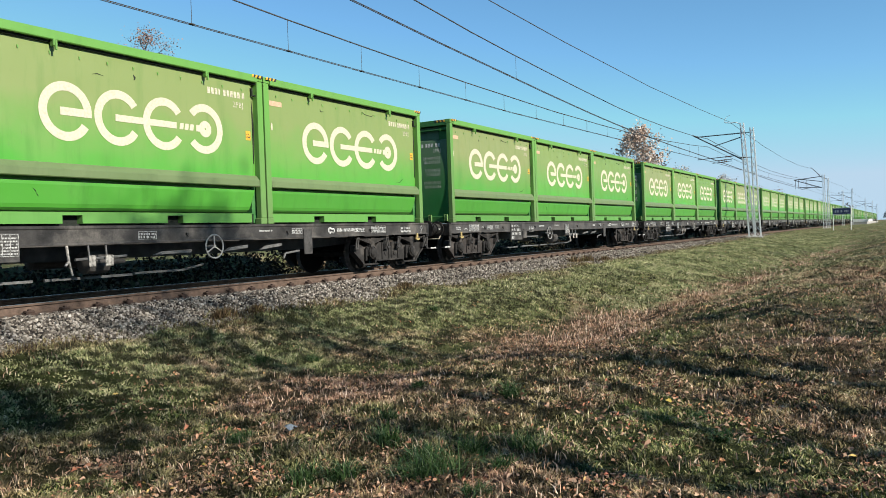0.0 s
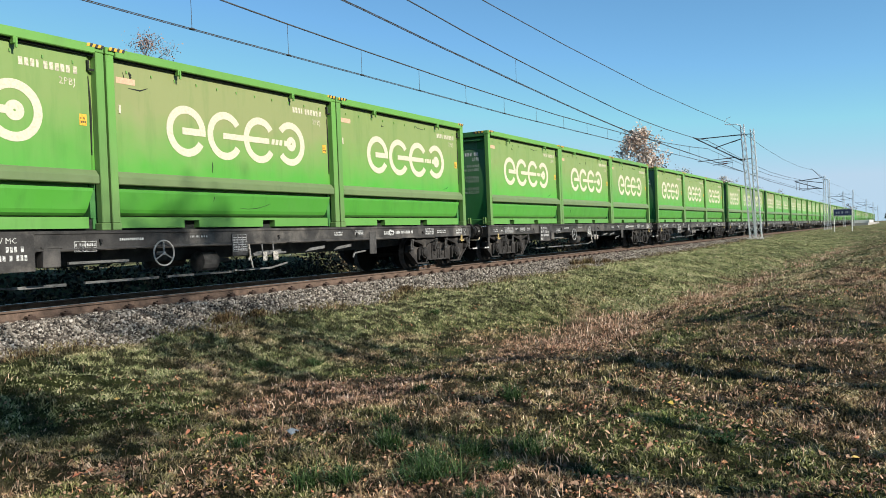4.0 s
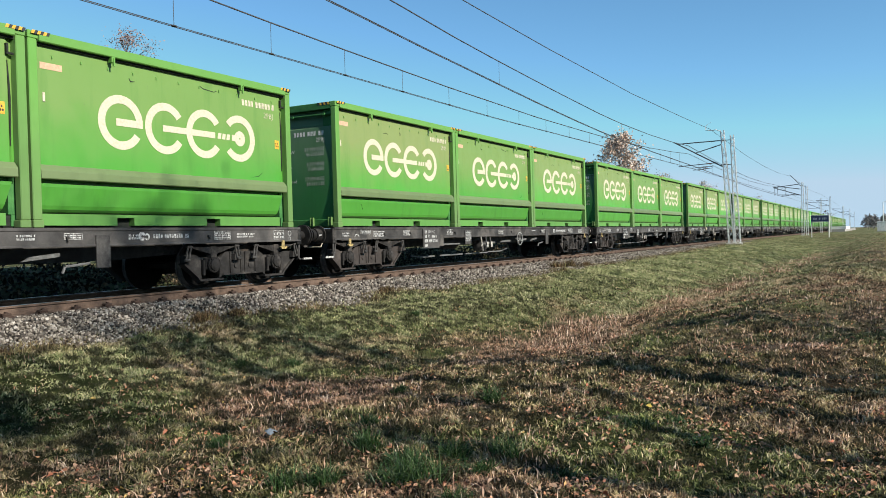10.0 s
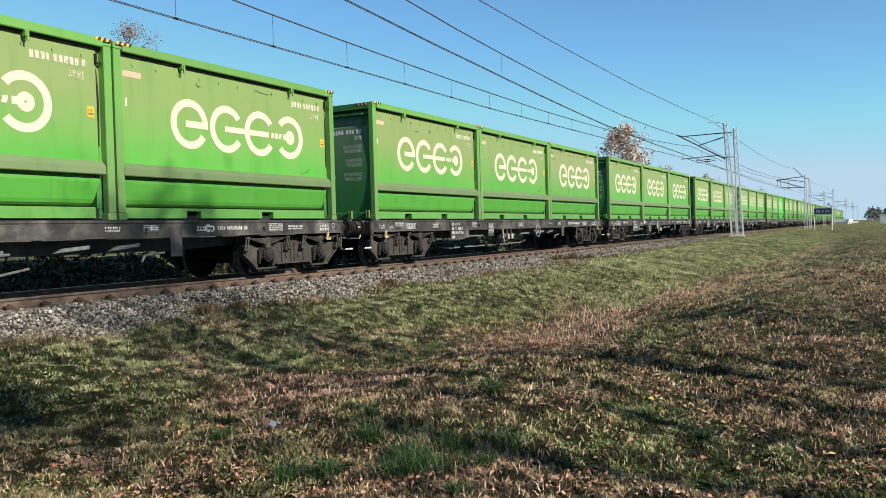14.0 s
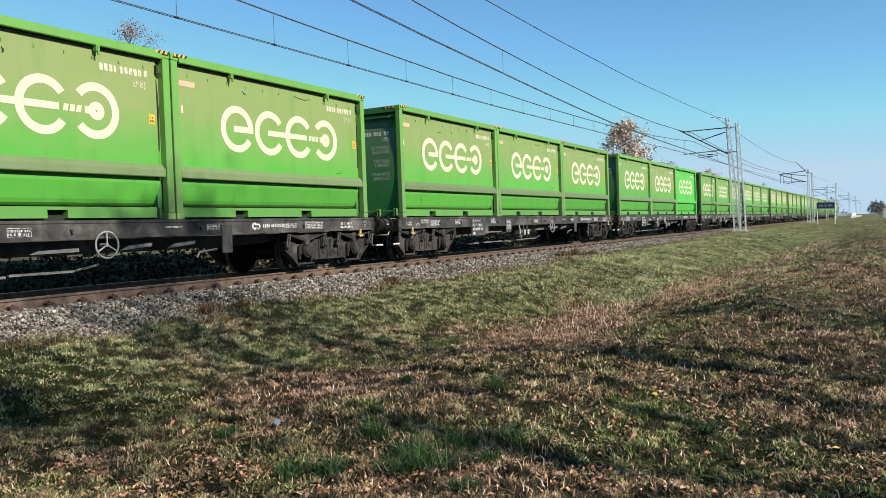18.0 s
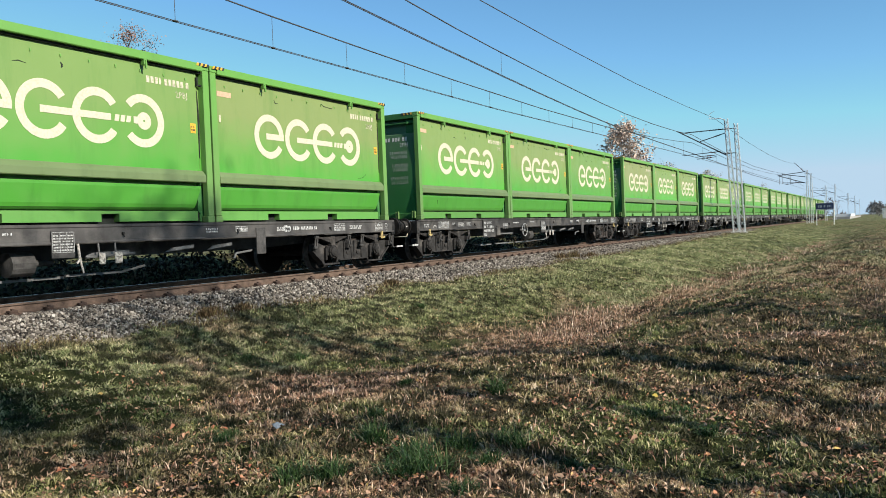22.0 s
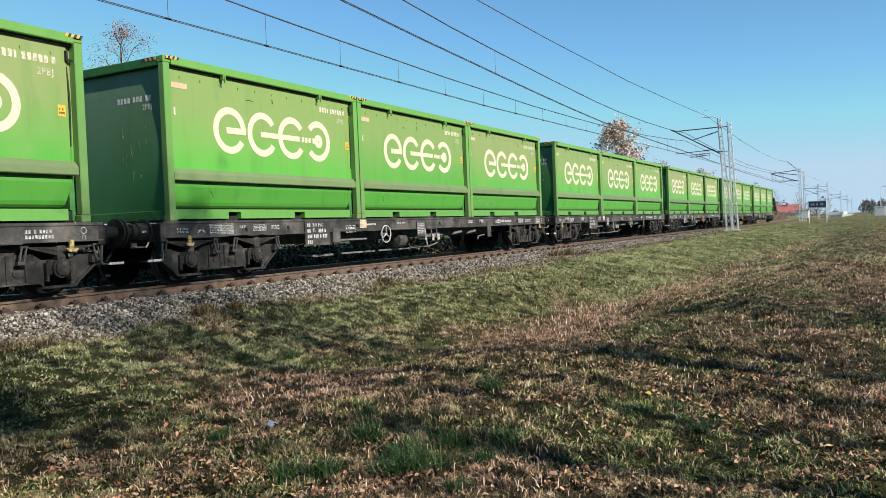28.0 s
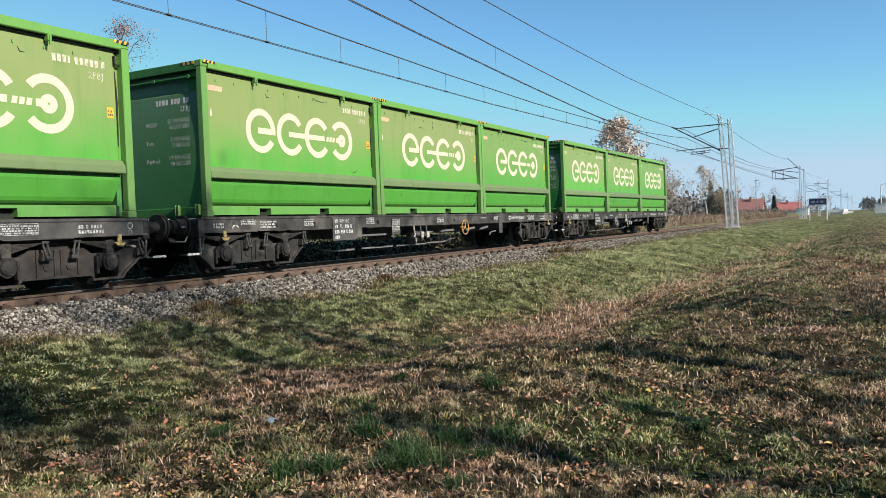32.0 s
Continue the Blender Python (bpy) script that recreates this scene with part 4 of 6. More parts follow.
        wm = w.mesh("wheelset", WHEELM)
        wm.materials.append(TREADM)
        for f in wm.polygons:
            if min(math.hypot(wm.vertices[i].co.x, wm.vertices[i].co.z) for i in f.vertices) > 0.395:
                f.material_index = 1
        wm.materials.append(TREADM)
        for f in wm.polygons:
            f.material_index = int(math.hypot(f.center.x, f.center.z) > 0.435)
        part("wheelset", wm, WHEELM, b, "worn steel wheels on an axle", pose(ax, 0, WHEEL_R))
    return b


def make_wagon(turned=False):
    """A black flat wagon on two four-wheel bogies that carries three boxes."""
    w = thing("flat_wagon", "black steel flat wagon carrying three green containers", "wagon", None, "wagons of the train")
    for sy in (-1, 1):
        y0, y1 = sorted((sy * 1.30, sy * 1.20))
        part("side_sill", Shape().prism([(sy * 1.30, 1.168), (sy * 1.30, 1.125), (sy * 1.285, 1.11), (sy * 1.285, 0.905), (sy * 1.30, 0.89), (sy * 1.30, 0.87), (sy * 1.18, 0.87), (sy * 1.18, 1.168)], "x", SILL_X0 + 0.05, SILL_X1 - 0.05), SILL, w, "black side sill with white stencilled markings")
        part("inner_sill", Shape().prism([(-9.0, 0.95), (9.0, 0.95), (9.0, 0.80), (5.0, 0.62), (-5.0, 0.62), (-9.0, 0.80)], "y", sy * 0.55 - 0.05, sy * 0.55 + 0.05), SILL, w)
        f = pose(0, 0, 0, 0, 0, 0 if sy < 0 else 180)
        yo = -1.291
        mk = [(0.13, 0.40, 0.95, 1.06, 2), (0.95, 1.55, 0.93, 1.09, 5), (1.75, 1.92, 1.01, 1.07, 2), (2.15, 2.52, 0.97, 1.06, 3), (2.7, 2.95, 0.97, 1.07, 3), (5.38, 5.75, 0.86, 0.99, 2), (6.2, 6.7, 1.0, 1.06, 1), (7.7, 8.1, 1.02, 1.07, 1), (11.9, 12.2, 0.98, 1.08, 2), (12.7, 13.0, 1.0, 1.07, 2), (13.9, 14.2, 0.97, 1.07, 2), (15.9, 16.3, 0.96, 1.09, 3), (16.5, 17.0, 0.97, 1.07, 2), (17.6, 17.9, 0.94, 1.09, 2)]
        if turned:
            mk = [(0.13, 0.40, 0.95, 1.06, 2), (0.9, 1.3, 1.02, 1.09, 2), (1.45, 1.95, 0.93, 1.09, 3), (2.9, 3.2, 0.97, 1.07, 2), (5.35, 5.70, 0.95, 1.12, 4), (9.0, 9.35, 0.95, 1.05, 2), (11.9, 12.3, 1.02, 1.06, 1), (12.9, 13.2, 0.98, 1.06, 2), (15.1, 15.5, 0.97, 1.07, 3), (15.8, 16.4, 0.95, 1.09, 4), (17.1, 17.6, 0.93, 1.09, 2)]
        for k, (a, b, c, d, n) in enumerate(mk if sy < 0 else ()):
            fm = Shape(f)
            if n >= 2 and k % 2:
                xa, xb = a - 9.145, b - 9.115
                for q in ((xa, xb, c - 0.02, c - 0.013), (xa, xb, d + 0.006, d + 0.013), (xa, xa + 0.007, c - 0.02, d + 0.013), (xb - 0.007, xb, c - 0.02, d + 0.013), ((xa + xb) / 2 - 0.003, (xa + xb) / 2 + 0.003, c - 0.02, d + 0.013)):
                    fm.box(q[0], q[1], yo, yo + 0.007, q[2], q[3])
            if k == 0:
                fm.arc(0.72 - 9.13, 0.90, 0.085, 0.11, 25, 82, yo, yo + 0.007, 6).arc(0.72 - 9.13, 0.90, 0.085, 0.11, 98, 155, yo, yo + 0.007, 6)
            if k == len(mk) - 1:
                fm.arc(18.1 - 9.13, 1.04, 0.045, 0.055, 0, 360, yo, yo + 0.007, 14).arc(18.1 - 9.13, 0.93, 0.03, 0.038, 0, 360, yo, yo + 0.007, 12)
            part("stencil", bars(fm, a - 9.13, b - 9.13, c, d, yo, yo + 0.007, n, 20 + k, 0.32, 0.45), STENCIL, w, "worn white stencilled bars", kind="stuff")
        lg = Shape(f).arc(5.05, 1.02, 0.03, 0.075, 20, 330, yo, yo + 0.007, 16).arc(5.16, 1.01, 0.03, 0.06, -150, 150, yo, yo + 0.007, 14)
        part("company_emblem", bars(lg, 5.30, 6.15, 0.985, 1.065, yo, yo + 0.007, 1, 77, 0.1, 0.45), STENCIL, w, "white company emblem", kind="stuff")
        if sy < 0:
            ply = 3.9 if turned else 3.78
            part("number_plate", Shape(f).box(ply - 9.13, ply + 0.92 - 9.13, -1.315, -1.295, 0.58, 1.13, 0.004), SILL, w, "black plate with white stencilled bars")
            pb = Shape(f)
            for row, (x0, x1) in enumerate(((0.08, 0.20), (0.08, 0.20), (0.08, 0.80), (0.08, 0.26))):
                z1 = 1.08 - 0.125 * row
                pb = bars(pb, ply + x0 - 9.13, ply + x1 - 9.13, z1 - 0.085, z1, -1.319, -1.314, 1, 31 + row, 0.05, 0.5)
            pb = bars(pb, ply + 0.48 - 9.13, ply + 0.76 - 9.13, 0.87, 0.955, -1.319, -1.314, 1, 44, 0.05, 0.5)
            part("plate_marking", pb, STENCIL, w, kind="stuff")
            part("lettering", lettering("RIV MC\nPL", 0.118, STENCIL, pose(ply + 0.27 - 9.13, -1.3165, 0.997, 90)), STENCIL, w, kind="stuff")
            part("valve_box", Shape(f).box(4.84 - 9.13, 5.13 - 9.13, -1.30, -1.12, 0.62, 0.93, 0.012).box(4.81 - 9.13, 5.16 - 9.13, -1.31, -1.12, 0.91, 0.935), SILL, w)
            part("step_bar", Shape(f).box(5.38 - 9.13, 6.5 - 9.13, -1.12, -1.08, 0.65, 0.69), GREYROD, w)
            bx = 6.48 if turned else 8.70
            part("data_board", Shape(f).box(bx - 9.13, bx + 0.40 - 9.13, -1.315, -1.298, 0.65, 1.07, 0.004), GREYB, w, "grey data board with a worn white grid")
            brd = bars(Shape(f), bx + 0.03 - 9.13, bx + 0.37 - 9.13, 0.76, 1.03, -1.320, -1.314, 6, 12, 0.5, 0.8)
            for a, b, c, d in ((0.01, 0.39, 1.045, 1.052), (0.01, 0.39, 0.735, 0.742), (0.01, 0.017, 0.735, 1.05), (0.383, 0.39, 0.735, 1.05), (0.14, 0.147, 0.735, 1.05), (0.26, 0.267, 0.735, 1.05)):
                brd.box(bx + a - 9.13, bx + b - 9.13, -1.320, -1.314, c, d)
            part("board_marking", brd, STENCIL, w, kind="stuff")
            wx = (10.62 if turned else 7.03) - 9.13
            hw = Shape(f).ring((wx, -1.36, 0.765), (0, 1, 0), 0.215, 0.015, 24, 6)
            for k in range(3):
                a = math.pi / 2 + k * 2 * math.pi / 3
                hw.rod((wx, -1.36, 0.765), (wx + 0.21 * math.cos(a), -1.36, 0.765 + 0.21 * math.sin(a)), 0.013, n=6)
            hw.rod((wx, -1.37, 0.765), (wx, -1.2, 0.765), 0.03, n=8)
            part("handbrake_wheel", hw, HANDM, w, "pale grey three-spoke handbrake wheel")
            lx = (7.62 if turned else 9.14) - 9.13
            part("brake_lever", Shape(f).rod((lx + 0.04, -1.27, 0.90), (lx + 0.05, -1.30, 0.62), 0.022, n=6).rod((lx + 0.05, -1.30, 0.62), (lx - 0.02, -1.31, 0.55), 0.02, n=6).rod((lx + 0.05, -1.30, 0.62), (lx + 0.1, -1.31, 0.40), 0.022, 0.014, n=6), TAGM, w, "pale changeover lever")
            part("lever_rod", Shape(f).rod((lx + 0.2, -1.24, 0.64), (lx + 1.15, -1.24, 0.67), 0.022, n=6).rod((lx + 0.42, -1.26, 0.9), (lx + 0.43, -1.28, 0.6), 0.016, n=6).rod((lx + 0.74, -1.26, 0.9), (lx + 0.75, -1.28, 0.6), 0.016, n=6), GREYROD, w)
            for k, tx in enumerate((0.40, 0.70)):
                part("lever_tag", Shape(f).box(lx + tx, lx + tx + 0.12 + 0.03 * k, -1.315, -1.295, 0.52, 0.70, 0.01), TAGM, w, "pale enamel lever tag")
            part("end_support", Shape(f).box(13.25 - 9.13, 13.52 - 9.13, -1.31, -1.28, 0.52, 1.05, 0.006), GREYB, w)
            part("grit_pipe", Shape(f).rod((12.7 - 9.13, -1.2, 0.46), (12.75 - 9.13, -1.2, 0.56), 0.022, n=6).rod((12.75 - 9.13, -1.2, 0.56), (13.2 - 9.13, -1.2, 0.60), 0.022, n=6), GREYROD, w)
            for a, b, c in ((9.4, 10.25, 0.0), (11.05, 11.7, 0.04), (12.05, 12.7, 0.05)):
                part("brake_bar", Shape(f).prism([(a - 9.13, 0.66), (a + 0.15 - 9.13, 0.71 + c * 0.5), (b - 9.13, 0.73 + c), (b - 9.13, 0.67 + c)], "y", -1.16, -1.13), GREYROD, w)
        if sy < 0:
            part("pull_rod", Shape(f).box(4.7 - 9.13, 5.6 - 9.13, -0.72, -0.68, 0.30, 0.345).rod((4.25 - 9.13, -0.7, 0.37), (4.7 - 9.13, -0.7, 0.32), 0.018, n=6).box(5.95 - 9.13, 7.45 - 9.13, -0.72, -0.68, 0.31, 0.35), GREYROD, w, "pale grey brake pull rod")
            part("pull_rod", Shape(f).box(7.65 - 9.13, 9.3 - 9.13, -0.72, -0.68, 0.31, 0.35).box(9.35 - 9.13, 10.45 - 9.13, -0.72, -0.68, 0.33, 0.368).rod((10.4 - 9.13, -0.7, 0.34), (10.95 - 9.13, -0.7, 0.43), 0.022, n=6), GREYROD, w, "pale grey brake pull rod")
        for x in (-7.2, -5.9, -3.3, 0.9, 3.6, 6.6) if sy < 0 else ():
            part("rope_hook", Shape(f).box(x - 0.022, x + 0.022, -1.325, -1.28, 0.985, 1.03, 0.004).rod((x, -1.315, 0.985), (x, -1.33, 0.95), 0.013, n=6), BUFM, w)
        for x in (SILL_X0 + 0.65, SILL_X1 - 0.65):
            part("lashing_hook", Shape(f).box(x - 0.04, x + 0.04, -1.32, -1.28, 0.74, 0.90, 0.008).prism([(x - 0.11, 0.76), (x - 0.06, 0.715), (x + 0.06, 0.715), (x + 0.11, 0.76), (x + 0.07, 0.775), (x + 0.04, 0.75), (x - 0.04, 0.75), (x - 0.07, 0.775)], "y", -1.33, -1.29), YELLOWH, w, "yellow lashing hook")
        for x in (SILL_X0 + 0.02, SILL_X1 - 0.02) if sy < 0 else ():
            e = -1 if x < 0 else 1
            st = Shape(f).rod((x - e * 0.02, -1.24, 0.9), (x - e * 0.05, -1.24, 0.5), 0.022, n=6).rod((x - e * 0.05, -1.24, 0.5), (x + e * 0.03, -1.24, 0.47), 0.022, n=6).box(min(x, x + e * 0.36), max(x, x + e * 0.36), -1.3, -1.14, 0.47, 0.485)
            part("shunter_step", st, GREYB, w, "steel step hanging from the sill")
            part("step_edge", Shape(f).box(min(x + e * 0.05, x + e * 0.34), max(x + e * 0.05, x + e * 0.34), -1.306, -1.30, 0.465, 0.505), STENCIL, w, "white-painted step edge")
            part("grab_rail", Shape(f).rod((x + e * 0.05, -0.95, 0.72), (x + e * 0.05, -0.55, 0.72), 0.014, n=6).rod((x + e * 0.05, -0.95, 0.72), (x, -0.98, 0.86), 0.014, n=6), CREAM, w, "white handrail")
    part("centre_sill", Shape().box(SILL_X0 + 0.1, SILL_X1 - 0.1, -0.25, 0.25, 0.72, 1.10), SILL, w)
    for k in range(4):
        x = -6.0 + 4 * k
        part("cross_member", Shape().box(x - 0.06, x + 0.06, -1.2, 1.2, 0.88, 1.12), SILL, w)
    for x in (SILL_X0, SILL_X1):
        e = -1 if x < 0 else 1
        a, b = sorted((x, x - e * 0.14))
        part("headstock", Shape().box(a, b, -1.29, 1.29, 0.80, 1.14, 0.015), BUFM, w)
        for sy in (-1, 1):
            buf = part("buffer", Shape().lathe((x, sy * 0.875, 1.0), (e, 0, 0), [(0, 0.22), (0.03, 0.22), (0.03, 0.155), (0.20, 0.15), (0.20, 0.165), (0.24, 0.165), (0.24, 0.14), (0.34, 0.135)], 18), BUFM, w, smooth=False)
            if sy < 0:
                part("buffer_mark", bars(Shape(), min(x + e * 0.08, x + e * 0.18), max(x + e * 0.08, x + e * 0.18), 0.98, 1.02, -1.034, -1.026, 1, 3, 0.1), STENCIL, buf)
            part("buffer_head", Shape().lathe((x + e * 0.32, sy * 0.875, 1.0), (e, 0, 0), [(0, 0.10), (0.19, 0.10), (0.20, 0.235), (0.235, 0.235), (0.25, 0.14)], 20), BUFM, buf, "greasy round buffer head")
        part("draw_hook", Shape().box(min(x, x + e * 0.34), max(x, x + e * 0.34), -0.04, 0.04, 0.95, 1.06, 0.01).ring((x + e * 0.40, 0, 0.93), (0, 1, 0), 0.09, 0.025, 12, 6), BOGIE, w)
        part("screw_coupling", Shape().rod((x + e * 0.38, -0.05, 0.92), (x + e * 0.575, -0.05, 0.80), 0.02, n=6).rod((x + e * 0.38, 0.05, 0.92), (x + e * 0.575, 0.05, 0.80), 0.02, n=6), BOGIE, w)
        hose = Shape()
        pts = [Vector((x + e * v[0], -0.35, v[1])) for v in ((0.0, 0.85), (0.16, 0.86), (0.27, 0.68), (0.40, 0.50), (0.57, 0.45))]
        for p0, p1 in zip(pts, pts[1:]):
            hose.rod(p0, p1, 0.025, n=7)
        part("brake_hose", hose, HOLE, w)
    for i in range(3):
        for ex in (-1, 1):
            for sy in (-1,):
                x = (i - 1) * 6.10 + ex * (HX - 0.09)
                part("twist_lock", Shape().box(x - 0.09, x + 0.09, sy * 1.19 - 0.07, sy * 1.19 + 0.07, 1.12, DECK, 0.006), SILL, w)
    part("air_tank", Shape().lathe((-1.0, 0.45, 0.62), (1, 0, 0), [(0, 0.02), (0.04, 0.15), (0.9, 0.15), (0.94, 0.02)], 14), SILL, w)
    part("brake_cylinder", Shape().lathe((-0.9, -0.85, 0.58), (1, 0, 0), [(0, 0.02), (0.02, 0.19), (0.4, 0.19), (0.45, 0.06), (0.8, 0.04)], 14), GREYB, w, "dusty grey brake cylinder")
    for x in BOGIE_X:
        make_bogie(w, x)
    return w


HANDM = surface("pale_wheel_paint", (0.20, 0.20, 0.19), (0.40, 0.40, 0.385), 8, 0.6, 0.1, 60, 0.2)
SPRINGM = surface("dusty_spring_steel", (0.014, 0.013, 0.0125), (0.050, 0.046, 0.043), 7, 0.85, 0.0, 50, 0.4, (0.10, 0.088, 0.078))
GREYB = surface("dusty_spring_steel", (0.035, 0.034, 0.033), (0.10, 0.096, 0.092), 8, 0.7, 0.2, 60, 0.3)
BUFM = surface("greasy_black_steel", (0.007, 0.007, 0.007), (0.023, 0.022, 0.021), 5, 0.55, 0.0, 50, 0.3, (0.06, 0.055, 0.05))
TREADM = surface("worn_tread_steel", (0.06, 0.056, 0.054), (0.14, 0.132, 0.13), 8, 0.45, 0.6, 60, 0.2)
AXLEM = surface("grimy_axle_box", (0.010, 0.0095, 0.009), (0.036, 0.033, 0.031), 6, 0.75, 0.0, 45, 0.4, (0.085, 0.077, 0.071))
FRAMEM = surface("dusty_bogie_frame", (0.012, 0.0115, 0.0112), (0.041, 0.039, 0.0375), 4, 0.85, 0.0, 45, 0.4, (0.085, 0.077, 0.070), other=(0.052, 0.043, 0.039))
TREADM = surface("worn_wheel_rim", (0.040, 0.038, 0.036), (0.16, 0.15, 0.145), 6, 0.5, 0.3, 50, 0.2)
WHEELM = surface("wheel_steel", (0.005, 0.0048, 0.0046), (0.015, 0.014, 0.013), 8, 0.8, 0.1, 50, 0.3)

PITCH, BOXSTEP, FIRST, LAST = 19.91, 6.10, -7, 18
wagons, boxes = [], []
wagon0, box0, box_fresh = make_wagon(), make_container(False, 0, "warned"), make_container(True)
wagon1, box1, box2 = make_wagon(True), make_container(False, 1), make_container(False, 2)
box_plain, box_warned, box_scribbled = make_container(False, 2, "plain"), make_container(False, 1, "warned"), make_container(False, 3)
TURNED = (-7, -5, -2, 1, 2, 4, 6, 7, 11, 13, 15, 16, 17)
used = set()


def next_of(first):
    """The thing itself the first time, a copy of it from then on."""
    if first.name in used:
        return copy_thing(first, Matrix())
    used.add(first.name)
    return first


CARDM = flat_paint("cream_card", (0.60, 0.50, 0.34), 0.6, 0.3)
card_me = Shape().box(-0.14, 0.14, -1.312, -1.288, 0.93, 1.14, 0.004).box(-0.09, 0.07, -1.318, -1.31, 0.98, 1.09).mesh("card_holder", CARDM)
OCHRE = flat_paint("ochre_paint", (0.55, 0.30, 0.08), 0.6, 0.2)
for n in range(FIRST, LAST + 1):
    wagons.append((n, next_of(wagon1 if n in TURNED else wagon0)))
    for o in wagons[-1][1].children if n in (8, 14, 16, 17) else ():
        if o.name.startswith("handbrake_wheel"):
            o.material_slots[0].link = "OBJECT"
            o.material_slots[0].material = OCHRE if n > 14 else STENCIL
            tagged(o, "ochre painted handbrake wheel" if n > 14 else "white painted handbrake wheel")
    if n in (3, 5, 14, 15):
        part("card_holder", card_me, CARDM, wagons[-1][1], "cream card holder with faded print", pose(-3.05, 0, 0))
    for k in range(3):
        if (n, k) == (8, 2):
            ob = box_fresh
        elif k == 0 and n in (-4, -2, 3, 8, 14, 15):
            ob = next_of(box_plain)
        elif k == 0 and n in (-6, -5, 11, 12, 16):
            ob = next_of(box_warned)
        elif (n, k) in ((-1, 0), (5, 2), (14, 2), (16, 2)):
            ob = next_of(box_scribbled)
        else:
            ob = next_of(box0 if (n, k) in ((0, 0), (-4, 1), (4, 2), (13, 0)) else (box1, box2)[(n * 5 + k * 3 + n // 3) % 2])
        boxes.append((n, k, ob))

# ---- overhead line ----
LINE_Y = TRACK_Y


def wire(name, pts, radius, label, y=LINE_Y, twin=0.0, sag=0.0):
    s = Shape()
    for dy in ((-twin, twin) if twin else (0.0,)):
        for (x0, z0), (x1, z1) in zip(pts, pts[1:]):
            s.rod((x0, y + dy, z0), (x1, y + dy, z1), radius, n=5, caps=False)
    return solid(name, s, WIRE, label, "wire", group="overhead wires", smooth=True)


def curve_at(pts, x):
    for (x0, z0), (x1, z1) in zip(pts, pts[1:]):
        if x <= x1:
            return z0 + (z1 - z0) * (x - x0) / (x1 - x0)
    return pts[-1][1]


A_LOW = [(-140, 5.5), (-70, 5.4), (-8, 5.3), (12, 5.25), (27, 5.24), (40, 5.38), (53, 5.57), (62, 5.66), (82, 5.78), (128, 5.9), (200, 5.8), (420, 5.7), (900, 5.7)]
A_TOP = [(-140, 6.2), (-70, 7.0), (-40, 6.3), (-8, 6.75), (4, 6.28), (14.6, 5.98), (17.5, 5.92), (23.5, 5.82), (31.3, 5.77), (37, 5.82), (42.6, 5.90), (50, 6.12), (57, 6.42), (62, 6.70), (80, 6.35), (95, 6.30), (110, 6.5), (128, 7.0), (160, 6.4), (196, 7.0), (230, 6.4), (262, 7.0), (420, 6.6), (900, 6.6)]
B_LOW = [(-70, 9.6), (-8, 8.1), (17.7, 7.03), (22, 6.80), (26.1, 6.62), (27.6, 6.55), (31.5, 6.38), (36, 6.21), (40, 6.09), (46, 5.99), (51, 5.94), (60, 5.90), (62, 5.90), (95, 5.62), (128, 5.7)]
B_TOP = [(-70, 9.9), (-8, 9.2), (10, 8.38), (20.8, 7.78), (24, 7.58), (27, 7.44), (30.3, 7.31), (33.8, 7.18), (40, 6.99), (44, 6.93), (50, 6.95), (57, 7.09), (62, 7.30), (80, 6.8), (95, 6.65), (110, 6.8), (128, 7.2)]
FEED = [(-70, 9.0), (0, 8.4), (12, 8.12), (22.4, 7.94), (28.6, 7.88), (40.4, 7.90), (52, 8.14), (62, 8.42), (80, 7.95), (95, 7.8), (110, 7.95), (128, 8.5), (160, 7.9), (196, 8.4), (420, 8.0)]
wire("contact_wire", A_LOW, 0.009, "dark pair of contact wires above the railway", twin=0.034)
wire("messenger_wire", A_TOP, 0.018, "dark sagging messenger wire above the railway")
wire("contact_wire", B_LOW, 0.014, "dark contact wire pair leading off to its anchor", twin=0.03)
wire("messenger_wire", B_TOP, 0.021, "dark messenger wire leading off to its anchor")
wire("feeder_wire", FEED, 0.016, "thin dark feeder wire carried on the mast tops", y=10.75)
dropper_at = [11.7 + 2.95 * k for k in range(-4, 17)]
for x in dropper_at:
    solid("dropper", Shape().rod((x, LINE_Y, curve_at(A_LOW, x)), (x, LINE_Y, curve_at(A_TOP, x)), 0.006, n=5).box(x - 0.05, x + 0.05, LINE_Y - 0.03, LINE_Y + 0.03, curve_at(A_LOW, x) - 0.012, curve_at(A_LOW, x) + 0.02), WIRE, "thin vertical dropper between two overhead wires", "dropper", group="droppers")
for x in (27.6, 44.0, 66.0, 72.0, 78.0, 86.0, 94.0):
    lo, hi = (B_LOW, B_TOP) if x < 62 else (A_LOW, A_TOP)
    solid("dropper", Shape().rod((x, LINE_Y, curve_at(lo, x)), (x, LINE_Y, curve_at(hi, x)), 0.006, n=5), WIRE, "thin vertical dropper between two overhead wires", "dropper", group="droppers")


